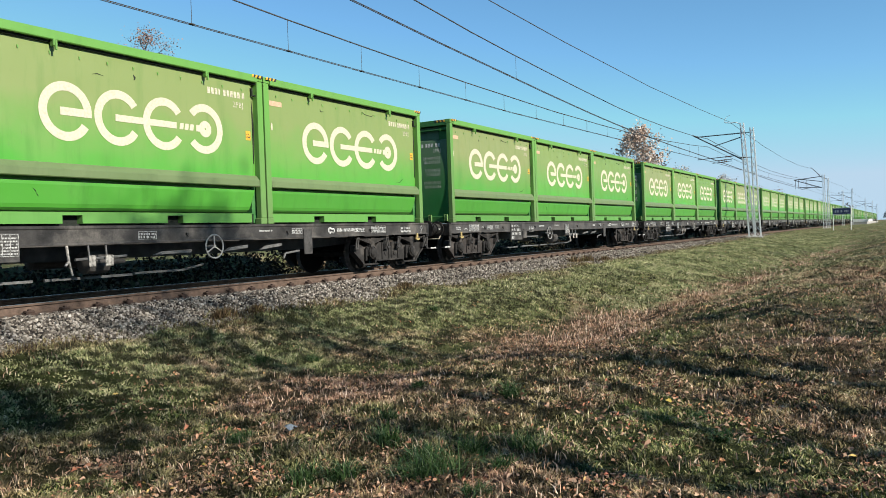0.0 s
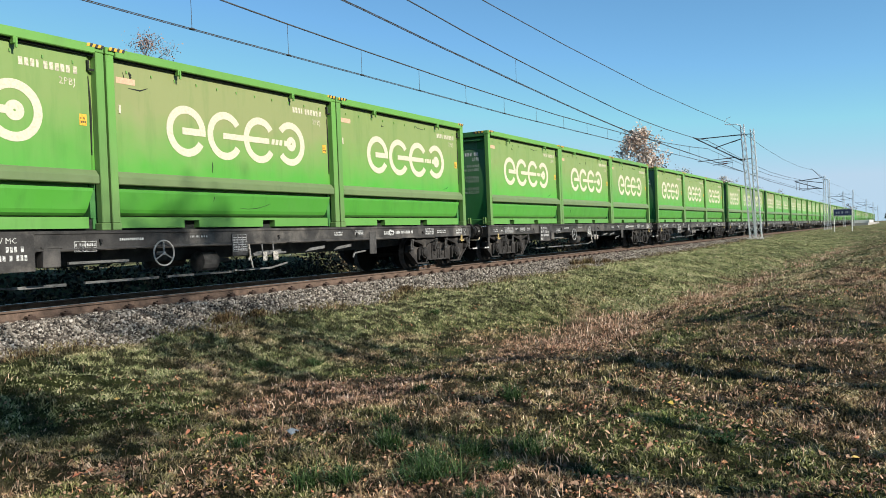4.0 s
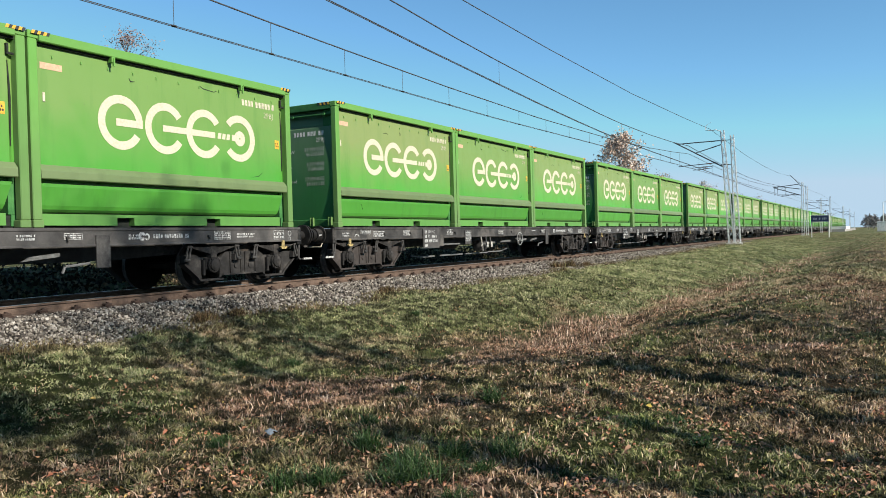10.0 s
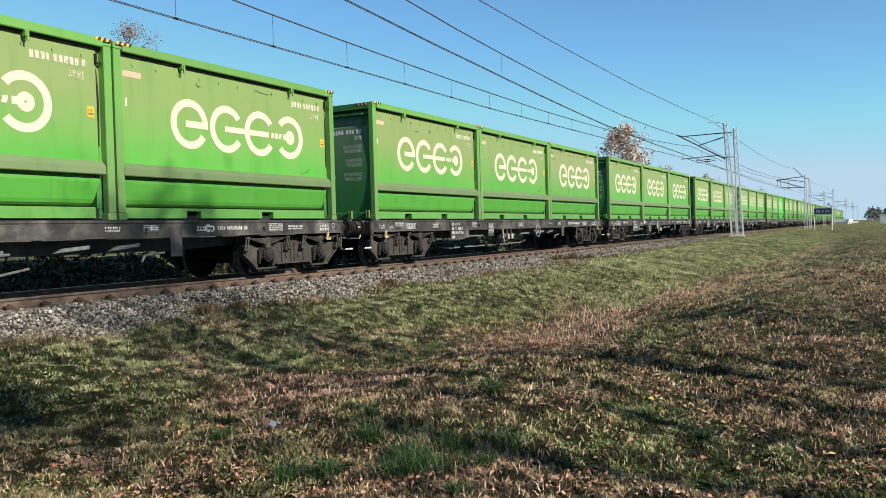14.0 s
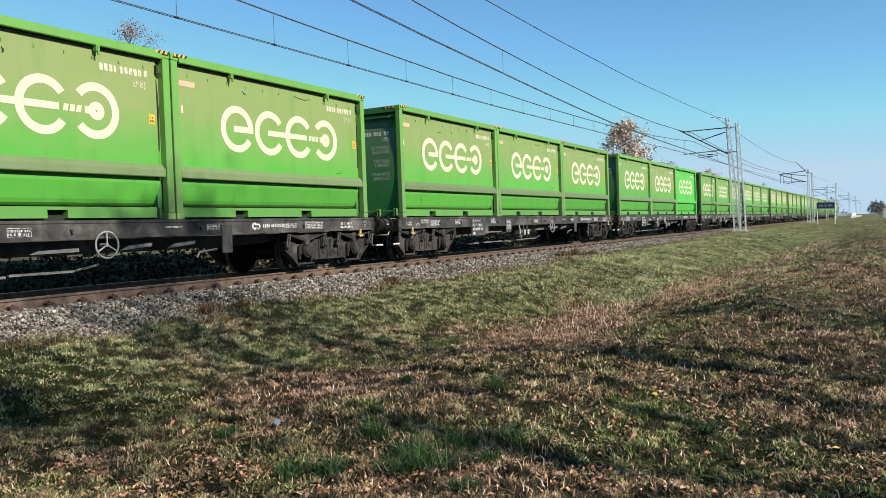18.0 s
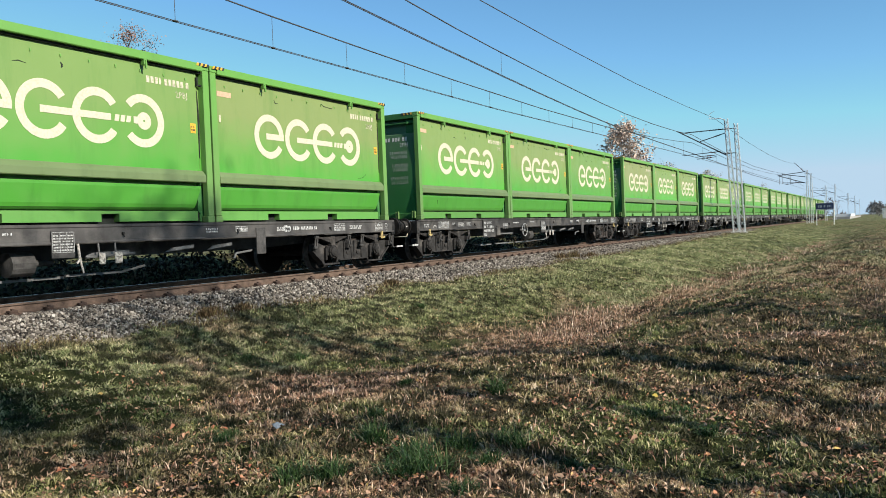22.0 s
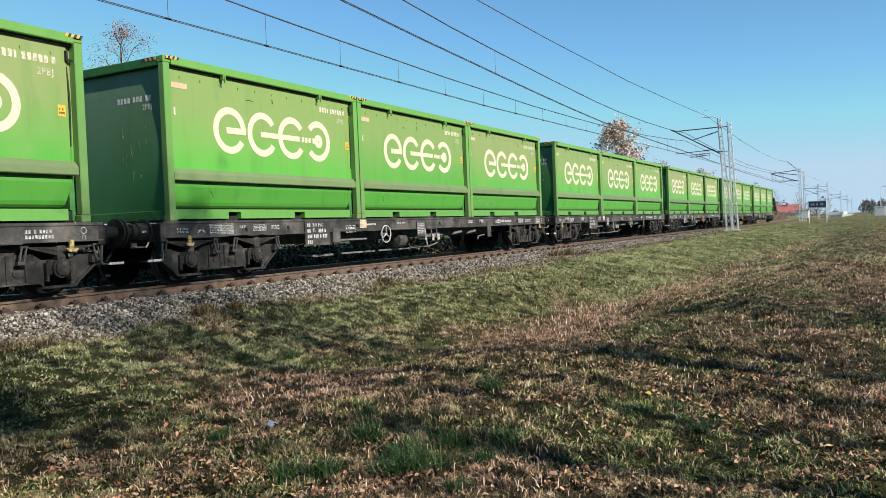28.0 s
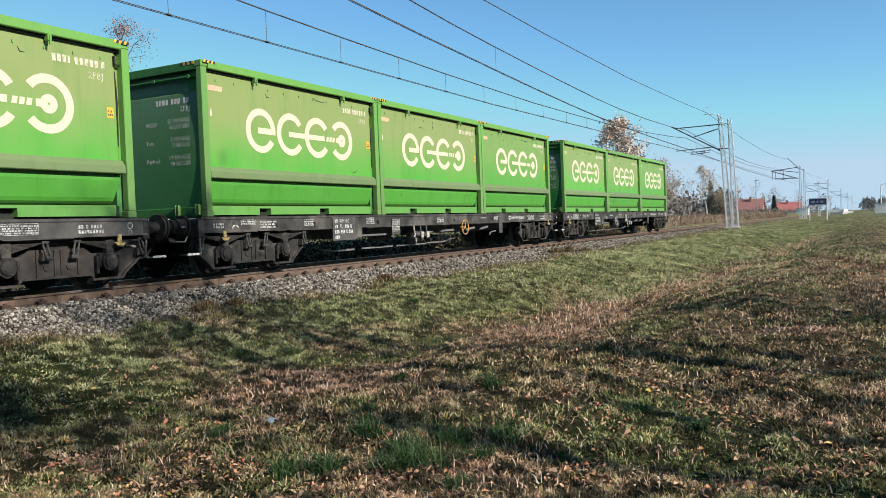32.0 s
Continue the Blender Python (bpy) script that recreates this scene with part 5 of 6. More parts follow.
def lattice_mast(x, y, z0, z1, arms, w0=0.38, w1=0.22, label="slender galvanised lattice mast beside the railway", rake=0.0):
    put = pose(x, y, z0, -rake)
    m = thing("catenary_mast", label, "mast", put, "catenary masts")
    inv = put.inverted()
    h = z1 - z0
    part("foundation", Shape().prism([(-0.35, -0.5), (0.35, -0.5), (0.35, 0.05), (0.25, 0.12), (-0.25, 0.12), (-0.35, 0.05)], "y", -0.3, 0.3), CONCRETE, m, "grey concrete foot")
    for sx in (-1, 1):
        for sy in (-1, 1):
            part("chord", Shape().rod((sx * 0.16, sy * w0 / 2, 0.0), (sx * 0.10, sy * w1 / 2, h), 0.04, n=4), GALV, m)
    n = int(h / 0.5)
    lace = Shape()
    for k in range(n):
        a, b = k / n, (k + 1) / n
        wa, wb = (w0 + (w1 - w0) * a) / 2, (w0 + (w1 - w0) * b) / 2
        s = 1 if k % 2 else -1
        lace.rod((-0.15, -s * wa, a * h), (-0.14, s * wb, b * h), 0.022, n=4).rod((0.15, s * wa, a * h), (0.14, -s * wb, b * h), 0.022, n=4)
        if x < 70:
            part("lacing", lace, GALV, m)
            lace = Shape()
    if x >= 70:
        part("lacing", lace, GALV, m)
    for (ya, za), (yb, zb), r in arms:
        arm = part("arm", Shape().rod(inv @ Vector((x, ya, za)), inv @ Vector((x, yb, zb)), r, n=7), DARKARM, m, "dark tubular bracket arm")
        d = (inv.to_3x3() @ Vector((0, yb - ya, zb - za))).normalized()
        p = inv @ Vector((x, ya, za)) + d * 0.35
        part("insulator", Shape().lathe(p, d, [(0.06 * k, 0.055 if k % 2 else 0.03) for k in range(8)], 10), INSUL, arm, "brown ribbed insulator")
    return m


DARKARM = surface("painted_arm", (0.05, 0.055, 0.06), (0.12, 0.125, 0.13), 8, 0.6, 0.3)
INSUL = surface("brown_porcelain", (0.07, 0.035, 0.025), (0.14, 0.07, 0.05), 10, 0.25)
arms1 = [((9.98, 7.5), (13.1, 7.47), 0.04), ((9.95, 7.2), (11.75, 6.72), 0.035), ((9.85, 5.55), (13.38, 7.63), 0.045), ((10.3, 5.88), (13.06, 5.77), 0.03), ((10.6, 5.64), (12.0, 5.60), 0.022), ((10.6, 5.52), (12.0, 5.43), 0.022)]
lattice_mast(62, 9.36, -0.17, 8.25, arms1, rake=3.4)
lattice_mast(62, 8.93, -0.2, 7.85, [((9.33, 7.5), (9.85, 7.5), 0.03), ((9.25, 5.7), (9.75, 5.7), 0.03)], rake=1.8)
horn = thing("feeder_bracket", "curved steel bracket with an insulator on the mast top", "bracket", pose(62, 9.93, 8.2))
pts = [Vector((0, 0, -0.05)), Vector((0, 0.35, 0.12)), Vector((0, 0.72, 0.1)), Vector((0, 1.12, 0.17))]
s = Shape()
for a, b in zip(pts, pts[1:]):
    s.rod(a, b, 0.03, n=6)
part("bracket_arm", s, GALV, horn)
s = Shape()
pts = [Vector((0, 1.12, 0.17)), Vector((0, 1.1, 0.42)), Vector((0, 0.95, 0.6)), Vector((0, 0.7, 0.68))]
for a, b in zip(pts, pts[1:]):
    s.rod(a, b, 0.014, n=5)
part("arcing_horn", s, GALV, horn)
arms2 = [((9.6, 7.35), (13.3, 7.0), 0.055), ((9.6, 6.6), (12.7, 7.15), 0.05), ((9.6, 5.7), (13.3, 7.0), 0.055), ((9.7, 5.75), (12.6, 5.9), 0.045), ((10.4, 5.9), (12.3, 5.6), 0.035), ((9.7, 7.3), (11.0, 8.75), 0.035)]
lattice_mast(128, 9.35, -0.25, 7.6, arms2)
lattice_mast(128.6, 8.85, -0.25, 7.1, [((9.0, 7.0), (9.4, 7.1), 0.04)], 0.3, 0.2)
drop = thing("hanger_rods", "dark hanger rods on the far bracket arms", "rods", pose(128, 0, 0))
for yy in (12.7, 13.1, 11.6):
    part("rod", Shape().rod((0, yy, 5.7), (0, yy, 7.0), 0.03, n=5), DARKARM, drop)
for x, y, zt in ((182, 11.3, 7.0), (203, 10.5, 8.0), (262, 9.8, 7.2), (330, 9.8, 7.6), (400, 9.8, 7.6)):
    lattice_mast(x, y - 1.4, -0.3, zt, [((y - 1.3, zt - 1), (y + 1.5, zt - 0.8), 0.04), ((y - 1.3, zt - 2.2), (y + 1.5, zt - 0.9), 0.04), ((y - 1.3, zt - 2.0), (y + 1.2, zt - 2.1), 0.03)], label="distant catenary mast beyond the station sign")

# ---- station ground, sign and cabinet ----
BLUE = flat_paint("sign_blue", (0.018, 0.032, 0.095), 0.45, 0.1)
SIGNLET = flat_paint("faded_sign_letters", (0.30, 0.33, 0.40), 0.6, 0.2)
PALE = surface("pale_plaster", (0.55, 0.55, 0.53), (0.75, 0.75, 0.72), 3, 0.8)
gz = float(ground_z(95, 5.3))
sign = thing("station_sign", "dark blue station name board on two white posts", "sign", pose(95, 0, gz))
board = part("board", Shape().box(-0.03, 0.03, 4.42, 6.16, 1.48 - gz, 2.22 - gz, 0.01), BLUE, sign, "blue board with white bars")
part("name_marking", bars(Shape(pose(-0.033, 0, 0, 0, 0, -90)), -5.95, -4.65, 1.72 - gz, 1.98 - gz, -0.004, 0.004, 1, 5, 0.1), SIGNLET, board, kind="stuff")
part("board_border", Shape().box(-0.04, -0.032, 4.44, 6.14, 2.16 - gz, 2.19 - gz).box(-0.04, -0.032, 4.44, 6.14, 1.51 - gz, 1.54 - gz), WHITE, board)
for y in (4.42, 6.12):
    part("post", Shape().rod((0.06, y, -0.2), (0.06, y, 2.3 - gz), 0.05, n=8), PALE, sign, "white post")
cab = thing("relay_cabinet", "pale grey equipment cabinet on a concrete base in the grass", "cabinet", pose(178, -1.15, float(ground_z(178, -1.1))))
part("cabinet_body", Shape().box(-0.6, 0.6, -0.95, 0.95, 0.1, 1.85, 0.03), PALE, cab)
part("cabinet_roof", Shape().box(-0.68, 0.68, -1.03, 1.03, 1.85, 1.95, 0.02), GALV, cab)
part("cabinet_base", Shape().box(-0.65, 0.65, -1.0, 1.0, -0.4, 0.12), CONCRETE, cab)
for y in (-0.48, 0.48):
    door = part("cabinet_door", Shape().box(-0.615, -0.595, y - 0.44, y + 0.44, 0.2, 1.75, 0.004), PALE, cab)
    part("door_handle", Shape().box(-0.64, -0.61, y + 0.3, y + 0.34, 0.9, 1.1), DARKARM, door)
lamp = thing("lamp_post", "tall grey lamp post with a bent head", "lamp post", pose(181, -1.3, float(ground_z(181, -1.3)) - 0.1))
part("pole", Shape().rod((0, 0, -0.2), (0, 0, 5.9), 0.11, 0.07, n=8), GALV, lamp)
part("lamp_head", Shape().rod((0, 0, 5.85), (0, -1.0, 6.05), 0.05, n=6).box(-0.1, 0.1, -1.5, -0.9, 6.0, 6.12, 0.02), GALV, lamp)
plat = thing("platform", "low pale concrete station platform", "platform", pose(0, 0, 0), kind="structure")
part("platform_slab", Shape().box(215, 330, 6.6, 10.3, -0.6, 0.42), CONCRETE, plat)
part("platform_wall", Shape().box(228, 262, 6.7, 6.9, 0.42, 1.1), PALE, plat, "white fence panel")
part("platform_wall", Shape().box(228.2, 228.4, 6.9, 10.2, 0.42, 1.1), PALE, plat)
hut = thing("platform_shelter", "small white shelter behind the station sign", "shelter", pose(230, 12.6, -0.3))
hut.location.y = 16.5
part("shelter_wall", Shape().box(-1, 1, -1.5, 1.5, 0, 2.1), PALE, hut)
part("shelter_roof", Shape().box(-1.3, 1.3, -1.8, 1.8, 2.1, 2.22), CONCRETE, hut)

# ---- houses ----
# brick and old tiles paled, with distance haze painted into the reds
BRICK = surface("brick_wall", (0.28, 0.16, 0.135), (0.38, 0.23, 0.20), 4, 0.9)
ROOF1 = surface("old_tile_roof", (0.26, 0.12, 0.11), (0.36, 0.17, 0.15), 3, 0.85)
ROOF2 = surface("bright_tile_roof", (0.38, 0.13, 0.12), (0.50, 0.19, 0.17), 3, 0.8)
GLASSY = surface("window_dark", (0.03, 0.035, 0.04), (0.06, 0.065, 0.07), 3, 0.15)


def house(x, y, z, lx, ly, wall_h, top, wall, roof, label):
    h = thing("house", label, "house", pose(x, y, z, 0, 0, 90), "distant houses")
    part("wall", Shape().prism([(-ly / 2, 0), (ly / 2, 0), (ly / 2, wall_h), (0, top - 0.15), (-ly / 2, wall_h)], "x", -lx / 2, lx / 2), wall, h)
    o = 0.4
    r = part("roof", Shape().prism([(-ly / 2 - o, wall_h - 0.2), (0, top), (ly / 2 + o, wall_h - 0.2), (ly / 2 + o, wall_h - 0.05), (0, top + 0.18), (-ly / 2 - o, wall_h - 0.05)], "x", -lx / 2 - o, lx / 2 + o), roof, h)
    part("chimney", Shape().box(-0.35, 0.35, 0.6, 1.2, top - 1.2, top + 0.8, 0.02), BRICK, r)
    for k in (-1, 1):
        for name, m in (("window", pose(-lx / 2 - 0.01, k * ly * 0.24, 1.0)), ("window", pose(k * lx * 0.25, -ly / 2 - 0.01, 0.9, 0, 0, 90))):
            wd = part(name, Shape(m).box(-0.03, 0.04, -0.55, 0.55, 0, 1.2), PALE, h, "white-framed window")
            part("pane", Shape(m).box(-0.045, -0.02, -0.47, -0.03, 0.08, 1.12).box(-0.045, -0.02, 0.03, 0.47, 0.08, 1.12), GLASSY, wd)
    return h


house(262, 33.2, 0.0, 7.0, 8, 2.0, 5.2, BRICK, ROOF1, "low brick house with an old brownish red roof")
house(334, 29.2, 0.0, 9.4, 10, 1.5, 4.6, PALE, ROOF2, "distant house with a bright red tiled roof")
house(300, 44, 0.0, 8, 7, 2.4, 5.0, PALE, ROOF1, "distant house with a dull red roof among trees")

# ---- trees ----
def branch_out(out, p, d, length, r, depth, rng, tips, spread=0.55, up=0.15):
    n = 3 if depth > 1 else 2
    q = p
    for k in range(n):
        d = (d + Vector((rng.uniform(-1, 1), rng.uniform(-1, 1), rng.uniform(-0.6, 1) + up)) * 0.16).normalized()
        e = q + d * length / n
        r2 = r * (0.86 if depth > 0 else 0.6)
        out.rod(q, e, r, r2, n=6 if depth > 2 else 4 if depth > 0 else 3, caps=False)
        q, r = e, r2
        if depth > 0:
            for _ in range(rng.choice((1, 1, 2))):
                a = rng.uniform(0, 2 * math.pi)
                side = d.orthogonal().normalized()
                side.rotate(Matrix.Rotation(a, 3, d))
                nd = (d * (1 - spread) + side * spread * rng.uniform(0.8, 1.3) + Vector((0, 0, up))).normalized()
                branch_out(out, q, nd, length * rng.uniform(0.5, 0.72), r * 0.55, depth - 1, rng, tips, spread, up)
        else:
            tips.append((q, d))
    tips.append((q, d))


def leaf_cloud(points, per, size, spread, seed, material):
    r = np.random.RandomState(seed)
    c = np.repeat(np.array([p for p in points], dtype=float), per, 0)
    c += r.normal(0, spread, c.shape)
    n = len(c)
    a, b = r.normal(size=(n, 3)), r.normal(size=(n, 3))
    a /= np.linalg.norm(a, axis=1)[:, None]
    b -= a * (a * b).sum(1)[:, None]
    b /= np.linalg.norm(b, axis=1)[:, None]
    s = size * r.uniform(0.6, 1.3, (n, 1))
    v = np.stack([c - a * s, c + b * s * 0.55, c + a * s, c - b * s * 0.55], 1).reshape(-1, 3)
    return bulk("crown", v, np.arange(4 * n).reshape(n, 4), material)


def tree(x, y, height, label, seed, leaves=6, size=0.07, spread_leaf=0.22, bark=None, leaf=None, lean=(0.0, 0.0), depth=3, trunk_r=None, fork=0.30, wide=0.5, group=""):
    z = float(ground_z(x, y)) - 0.05
    rng = random.Random(seed)
    t = thing("tree", label, "tree", pose(x, y, z), group)
    wood, tips = Shape(), []
    r = trunk_r or height * 0.016
    p, d = Vector((0, 0, 0)), Vector((lean[0], lean[1], 1)).normalized()
    nseg = 9
    for k in range(nseg):
        d2 = (d + Vector((rng.uniform(-1, 1), rng.uniform(-1, 1), 0)) * 0.05).normalized()
        e = p + d2 * height * 0.92 / nseg
        wood.rod(p, e, r, r * 0.83, n=8, caps=False)
        p, r = e, r * 0.83
        u = (k + 1) / nseg
        if u > fork:
            for _ in range(2 if u < 0.9 else 3):
                a = rng.uniform(0, 2 * math.pi)
                nd = (Vector((math.cos(a), math.sin(a), 0)) * wide * 1.4 + Vector((0, 0, 0.75))).normalized()
                branch_out(wood, p, nd, height * (1.08 - u) * 0.42 * rng.uniform(0.75, 1.1) + 0.3, r * 0.6, depth - 1, rng, tips)
    part("trunk", wood.mesh("trunk", bark or BARK), bark or BARK, t)
    if leaves:
        part("crown", leaf_cloud([q for q, _ in tips], leaves, size, spread_leaf, seed, leaf or AUTUMN), leaf or AUTUMN, t, "thin autumn leaves")
    return t


DULL = leaf_stuff("dull_brown_leaves", [(0.0, (0.16, 0.115, 0.075)), (0.5, (0.31, 0.235, 0.16)), (1.0, (0.46, 0.38, 0.28))], 0.8)
GREYBARK = surface("grey_bark", (0.16, 0.14, 0.125), (0.30, 0.27, 0.245), 9, 0.9, 0.0, 70, 0.5)
# far bush leaves greyed: distance haze is mixed into the colour
FARBUSH = leaf_stuff("far_bush_leaves", [(0.0, (0.15, 0.15, 0.15)), (1.0, (0.30, 0.28, 0.26))], 0.8)
DUSK = leaf_stuff("dusky_leaves", [(0.0, (0.14, 0.08, 0.07)), (1.0, (0.36, 0.25, 0.21))], 0.7)
WHITELEAF = leaf_stuff("whitish_birch_leaves", [(0.0, (0.30, 0.26, 0.20)), (0.5, (0.46, 0.42, 0.35)), (1.0, (0.64, 0.60, 0.53))], 0.7)
PALELEAF = leaf_stuff("pale_autumn_leaves", [(0.0, (0.32, 0.215, 0.16)), (0.5, (0.53, 0.41, 0.33)), (1.0, (0.74, 0.65, 0.56))], 0.7)
tree(70, 19.8, 8.9, "round-crowned tree with thinning brown autumn leaves", 5, 9, 0.12, 0.3, leaf=PALELEAF, fork=0.4, wide=0.6)
tree(25.6, 30, 10.4, "nearly bare tree with a few dry leaves behind the train", 11, 5, 0.045, 0.17, leaf=DUSK, wide=0.32, fork=0.45)
tree(110, 19.3, 6.6, "leaning birch with a pale trunk and sparse pale leaves", 17, 6, 0.065, 0.22, BIRCHBARK, WHITELEAF, (-0.06, 0.12), trunk_r=0.11, wide=0.5)
for k, (x, y, hh) in enumerate(((84, 19.5, 6.2), (92, 21.5, 5.6), (100, 24, 5.2), (118, 25, 5.6), (136, 22, 4.0))):
    tree(x, y, hh, "brown half-bare bush beside the railway", 30 + k, 3, 0.08, 0.3, BARK, DULL, fork=0.08, wide=0.8, trunk_r=0.06, group="bushes beyond the track")
for k, (x, y, hh) in enumerate(((220, 26.6, 9.4), (224, 31.8, 10.4), (240, 24.5, 7.2), (190, 33, 8), (300, 30, 10), (320, 24, 9), (420, 18, 8))):
    tree(x, y, hh, "bare grey tree among distant houses", 50 + k, 1, 0.14, 0.4, GREYBARK, DULL, wide=0.6, depth=2, group="bare trees near the houses")
for k, (x, y, hh) in enumerate(((300, 0.6, 3.8), (304, 2.2, 4.2), (340, -3.0, 4.6))):
    tree(x, y, hh, "dark bush far down the line", 70 + k, 5, 0.3, 0.45, GREYBARK, FARBUSH, fork=0.08, wide=0.8, depth=2, group="far bushes")
CONIFER = leaf_stuff("conifer_needles", [(0.0, (0.025, 0.035, 0.028)), (0.6, (0.05, 0.062, 0.05)), (1.0, (0.08, 0.09, 0.07))], 0.7)


def conifer(x, y, h, seed):
    z = float(ground_z(x, y)) - 0.05
    t = thing("conifer", "dark green conifer beside the houses", "tree", pose(x, y, z), "conifers")
    part("trunk", Shape().rod((0, 0, 0), (0, 0, h * 0.95), 0.16, 0.03, n=7), BARK, t)
    r = np.random.RandomState(seed)
    pts = []
    for k in range(420):
        u = r.uniform(0.06, 1)
        rad = (1 - u) * h * 0.22 * r.uniform(0.3, 1.1)
        a = r.uniform(0, 6.283)
        pts.append((rad * math.cos(a), rad * math.sin(a), u * h - rad * 0.25))
    part("crown", leaf_cloud(pts, 8, 0.17, 0.12, seed, CONIFER), CONIFER, t)


for k, (x, y, hh) in enumerate(((170, 29.2, 7.6), (172, 27.6, 6.0), (236, 24.0, 5.2))):
    conifer(x, y, hh, 80 + k)

# row of half-bare trees on the sunny side of the meadow
for k, (x, y, hh, lv, wd, fk, tr) in enumerate(((-4.5, -13, 13, 2, 0.55, 0.3, None), (1.45, -14.5, 12.6, 6, 0.5, 0.78, None), (3.05, -15, 15.4, 0, 0.22, 0.55, 0.21), (4.1, -15.4, 16.1, 0, 0.2, 0.6, 0.25), (5.4, -14.6, 15.9, 1, 0.2, 0.62, 0.26),
                                                (6.7, -15, 16.5, 1, 0.24, 0.55, 0.34), (7.5, -15.5, 16.6, 1, 0.2, 0.6, 0.30), (11.5, -9.5, 6.9, 1, 0.4, 0.25, 0.18), (15, -8.5, 5.9, 0, 0.4, 0.3, 0.15), (19, -10.5, 7.2, 0, 0.4, 0.3, 0.15), (23, -10, 6.4, 0, 0.4, 0.3, 0.15),
                                                (29, -12, 8.2, 1, 0.5, 0.3, 0.18), (35, -11, 7.6, 1, 0.55, 0.3, 0.16), (42, -12, 9.4, 1, 0.5, 0.3, None), (50, -12, 11, 1, 0.55, 0.3, None))):
    tree(x, y, hh, "tall half-bare roadside tree that shades the meadow", 100 + k, lv, 0.1, 0.25, wide=wd, fork=fk, trunk_r=tr, group="roadside trees")

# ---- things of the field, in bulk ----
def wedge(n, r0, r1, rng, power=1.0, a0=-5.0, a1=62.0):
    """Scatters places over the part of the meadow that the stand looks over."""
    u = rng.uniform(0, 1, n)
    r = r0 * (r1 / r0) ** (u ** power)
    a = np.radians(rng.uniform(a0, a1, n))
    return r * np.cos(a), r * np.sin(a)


def blades(x, y, height, width, rng, lean=0.5):
    n = len(x)
    z = ground_z(x, y) - 0.01
    a = rng.uniform(0, 2 * np.pi, n)
    tilt = rng.uniform(0.05, lean, n) * height
    ta = rng.uniform(0, 2 * np.pi, n)
    dx, dy = np.cos(a) * width / 2, np.sin(a) * width / 2
    lx, ly = np.cos(ta) * tilt, np.sin(ta) * tilt
    p = np.stack([x, y, z], 1)
    s = np.stack([dx, dy, 0 * dx], 1)
    mid = p + np.stack([lx * 0.35, ly * 0.35, height * 0.55], 1)
    top = p + np.stack([lx, ly, height * np.clip(1 - 0.2 * tilt / height, 0.45, 1)], 1)
    v = np.stack([p - s, p + s, mid + s * 0.75, mid - s * 0.75, top], 1).reshape(-1, 3)
    b = np.arange(n)[:, None] * 5
    f = np.concatenate([b + [0, 1, 2], b + [0, 2, 3], b + [3, 2, 4]], 0)
    return v, f


rg = np.random.RandomState(3)
VV, FF, off = [], [], 0
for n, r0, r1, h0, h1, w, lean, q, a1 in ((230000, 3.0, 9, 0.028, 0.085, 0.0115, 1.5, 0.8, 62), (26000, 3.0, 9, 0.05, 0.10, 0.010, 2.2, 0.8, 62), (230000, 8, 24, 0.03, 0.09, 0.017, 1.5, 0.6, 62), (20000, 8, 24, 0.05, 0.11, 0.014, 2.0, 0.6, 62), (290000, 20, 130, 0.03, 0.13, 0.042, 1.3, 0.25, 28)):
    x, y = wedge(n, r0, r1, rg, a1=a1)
    ok = y < 9.72 + 0.22 * np.sin(x * 0.9) + 0.12 * np.sin(x * 2.7 + 1) + rg.normal(0, 0.2, n)
    x, y = x[ok], y[ok]
    big = np.sin(x * 2.1 + 1.3 * np.sin(y * 1.7)) * np.sin(y * 2.6 + x * 0.4)
    u, v = x * q, y * q
    k1 = np.sin(u * 17 + 2.5 * np.sin(v * 9) + 3 * big) * np.sin(v * 15 + 2.5 * np.sin(u * 11))
    k2 = np.sin(u * 31 + v * 12 + 3 * np.sin(v * 14)) * np.sin(v * 27 - u * 9 + 3 * np.sin(u * 17))
    clump = 0.62 + 0.22 * big + 0.34 * k1 + 0.22 * k2
    ok = rg.uniform(0, 1, len(x)) < np.clip((clump - 0.12) * 2.2, 0.25, 1)
    x, y, clump = x[ok], y[ok], clump[ok]
    hh = rg.uniform(h0, h1, len(x)) * np.clip(clump, 0.35, 1.4)
    v, f = blades(x, y, hh, w * rg.uniform(0.6, 1.3, len(x)), rg, lean)
    VV.append(v), FF.append(f + off)
    off += len(v)
far_v, far_f = VV.pop(), FF.pop()
off = sum(len(v) for v in VV)
# thicker grass on the bank below the ballast
x = 6.5 * (26 / 6.5) ** rg.uniform(0, 1, 70000)
y = rg.uniform(6.6, 9.75, len(x)) + 0.1 * np.sin(x * 2.2)
v, f = blades(x, y, rg.uniform(0.03, 0.085, len(x)), 0.010 + 0.0006 * x, rg, 2.0)
VV.append(v), FF.append(f + off)
off += len(v)
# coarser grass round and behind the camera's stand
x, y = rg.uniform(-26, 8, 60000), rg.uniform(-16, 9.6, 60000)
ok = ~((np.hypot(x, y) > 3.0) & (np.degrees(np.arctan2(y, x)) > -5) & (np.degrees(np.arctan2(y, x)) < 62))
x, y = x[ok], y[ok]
v, f = blades(x, y, rg.uniform(0.03, 0.08, len(x)), 0.02 * rg.uniform(0.7, 1.3, len(x)), rg, 2.2)
VV.append(v), FF.append(f + off)
off += len(v)
r6 = np.random.RandomState(17)
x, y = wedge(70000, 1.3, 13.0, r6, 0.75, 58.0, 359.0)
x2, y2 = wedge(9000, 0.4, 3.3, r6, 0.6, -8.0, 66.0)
x, y = np.concatenate([x, x2]), np.concatenate([y, y2])
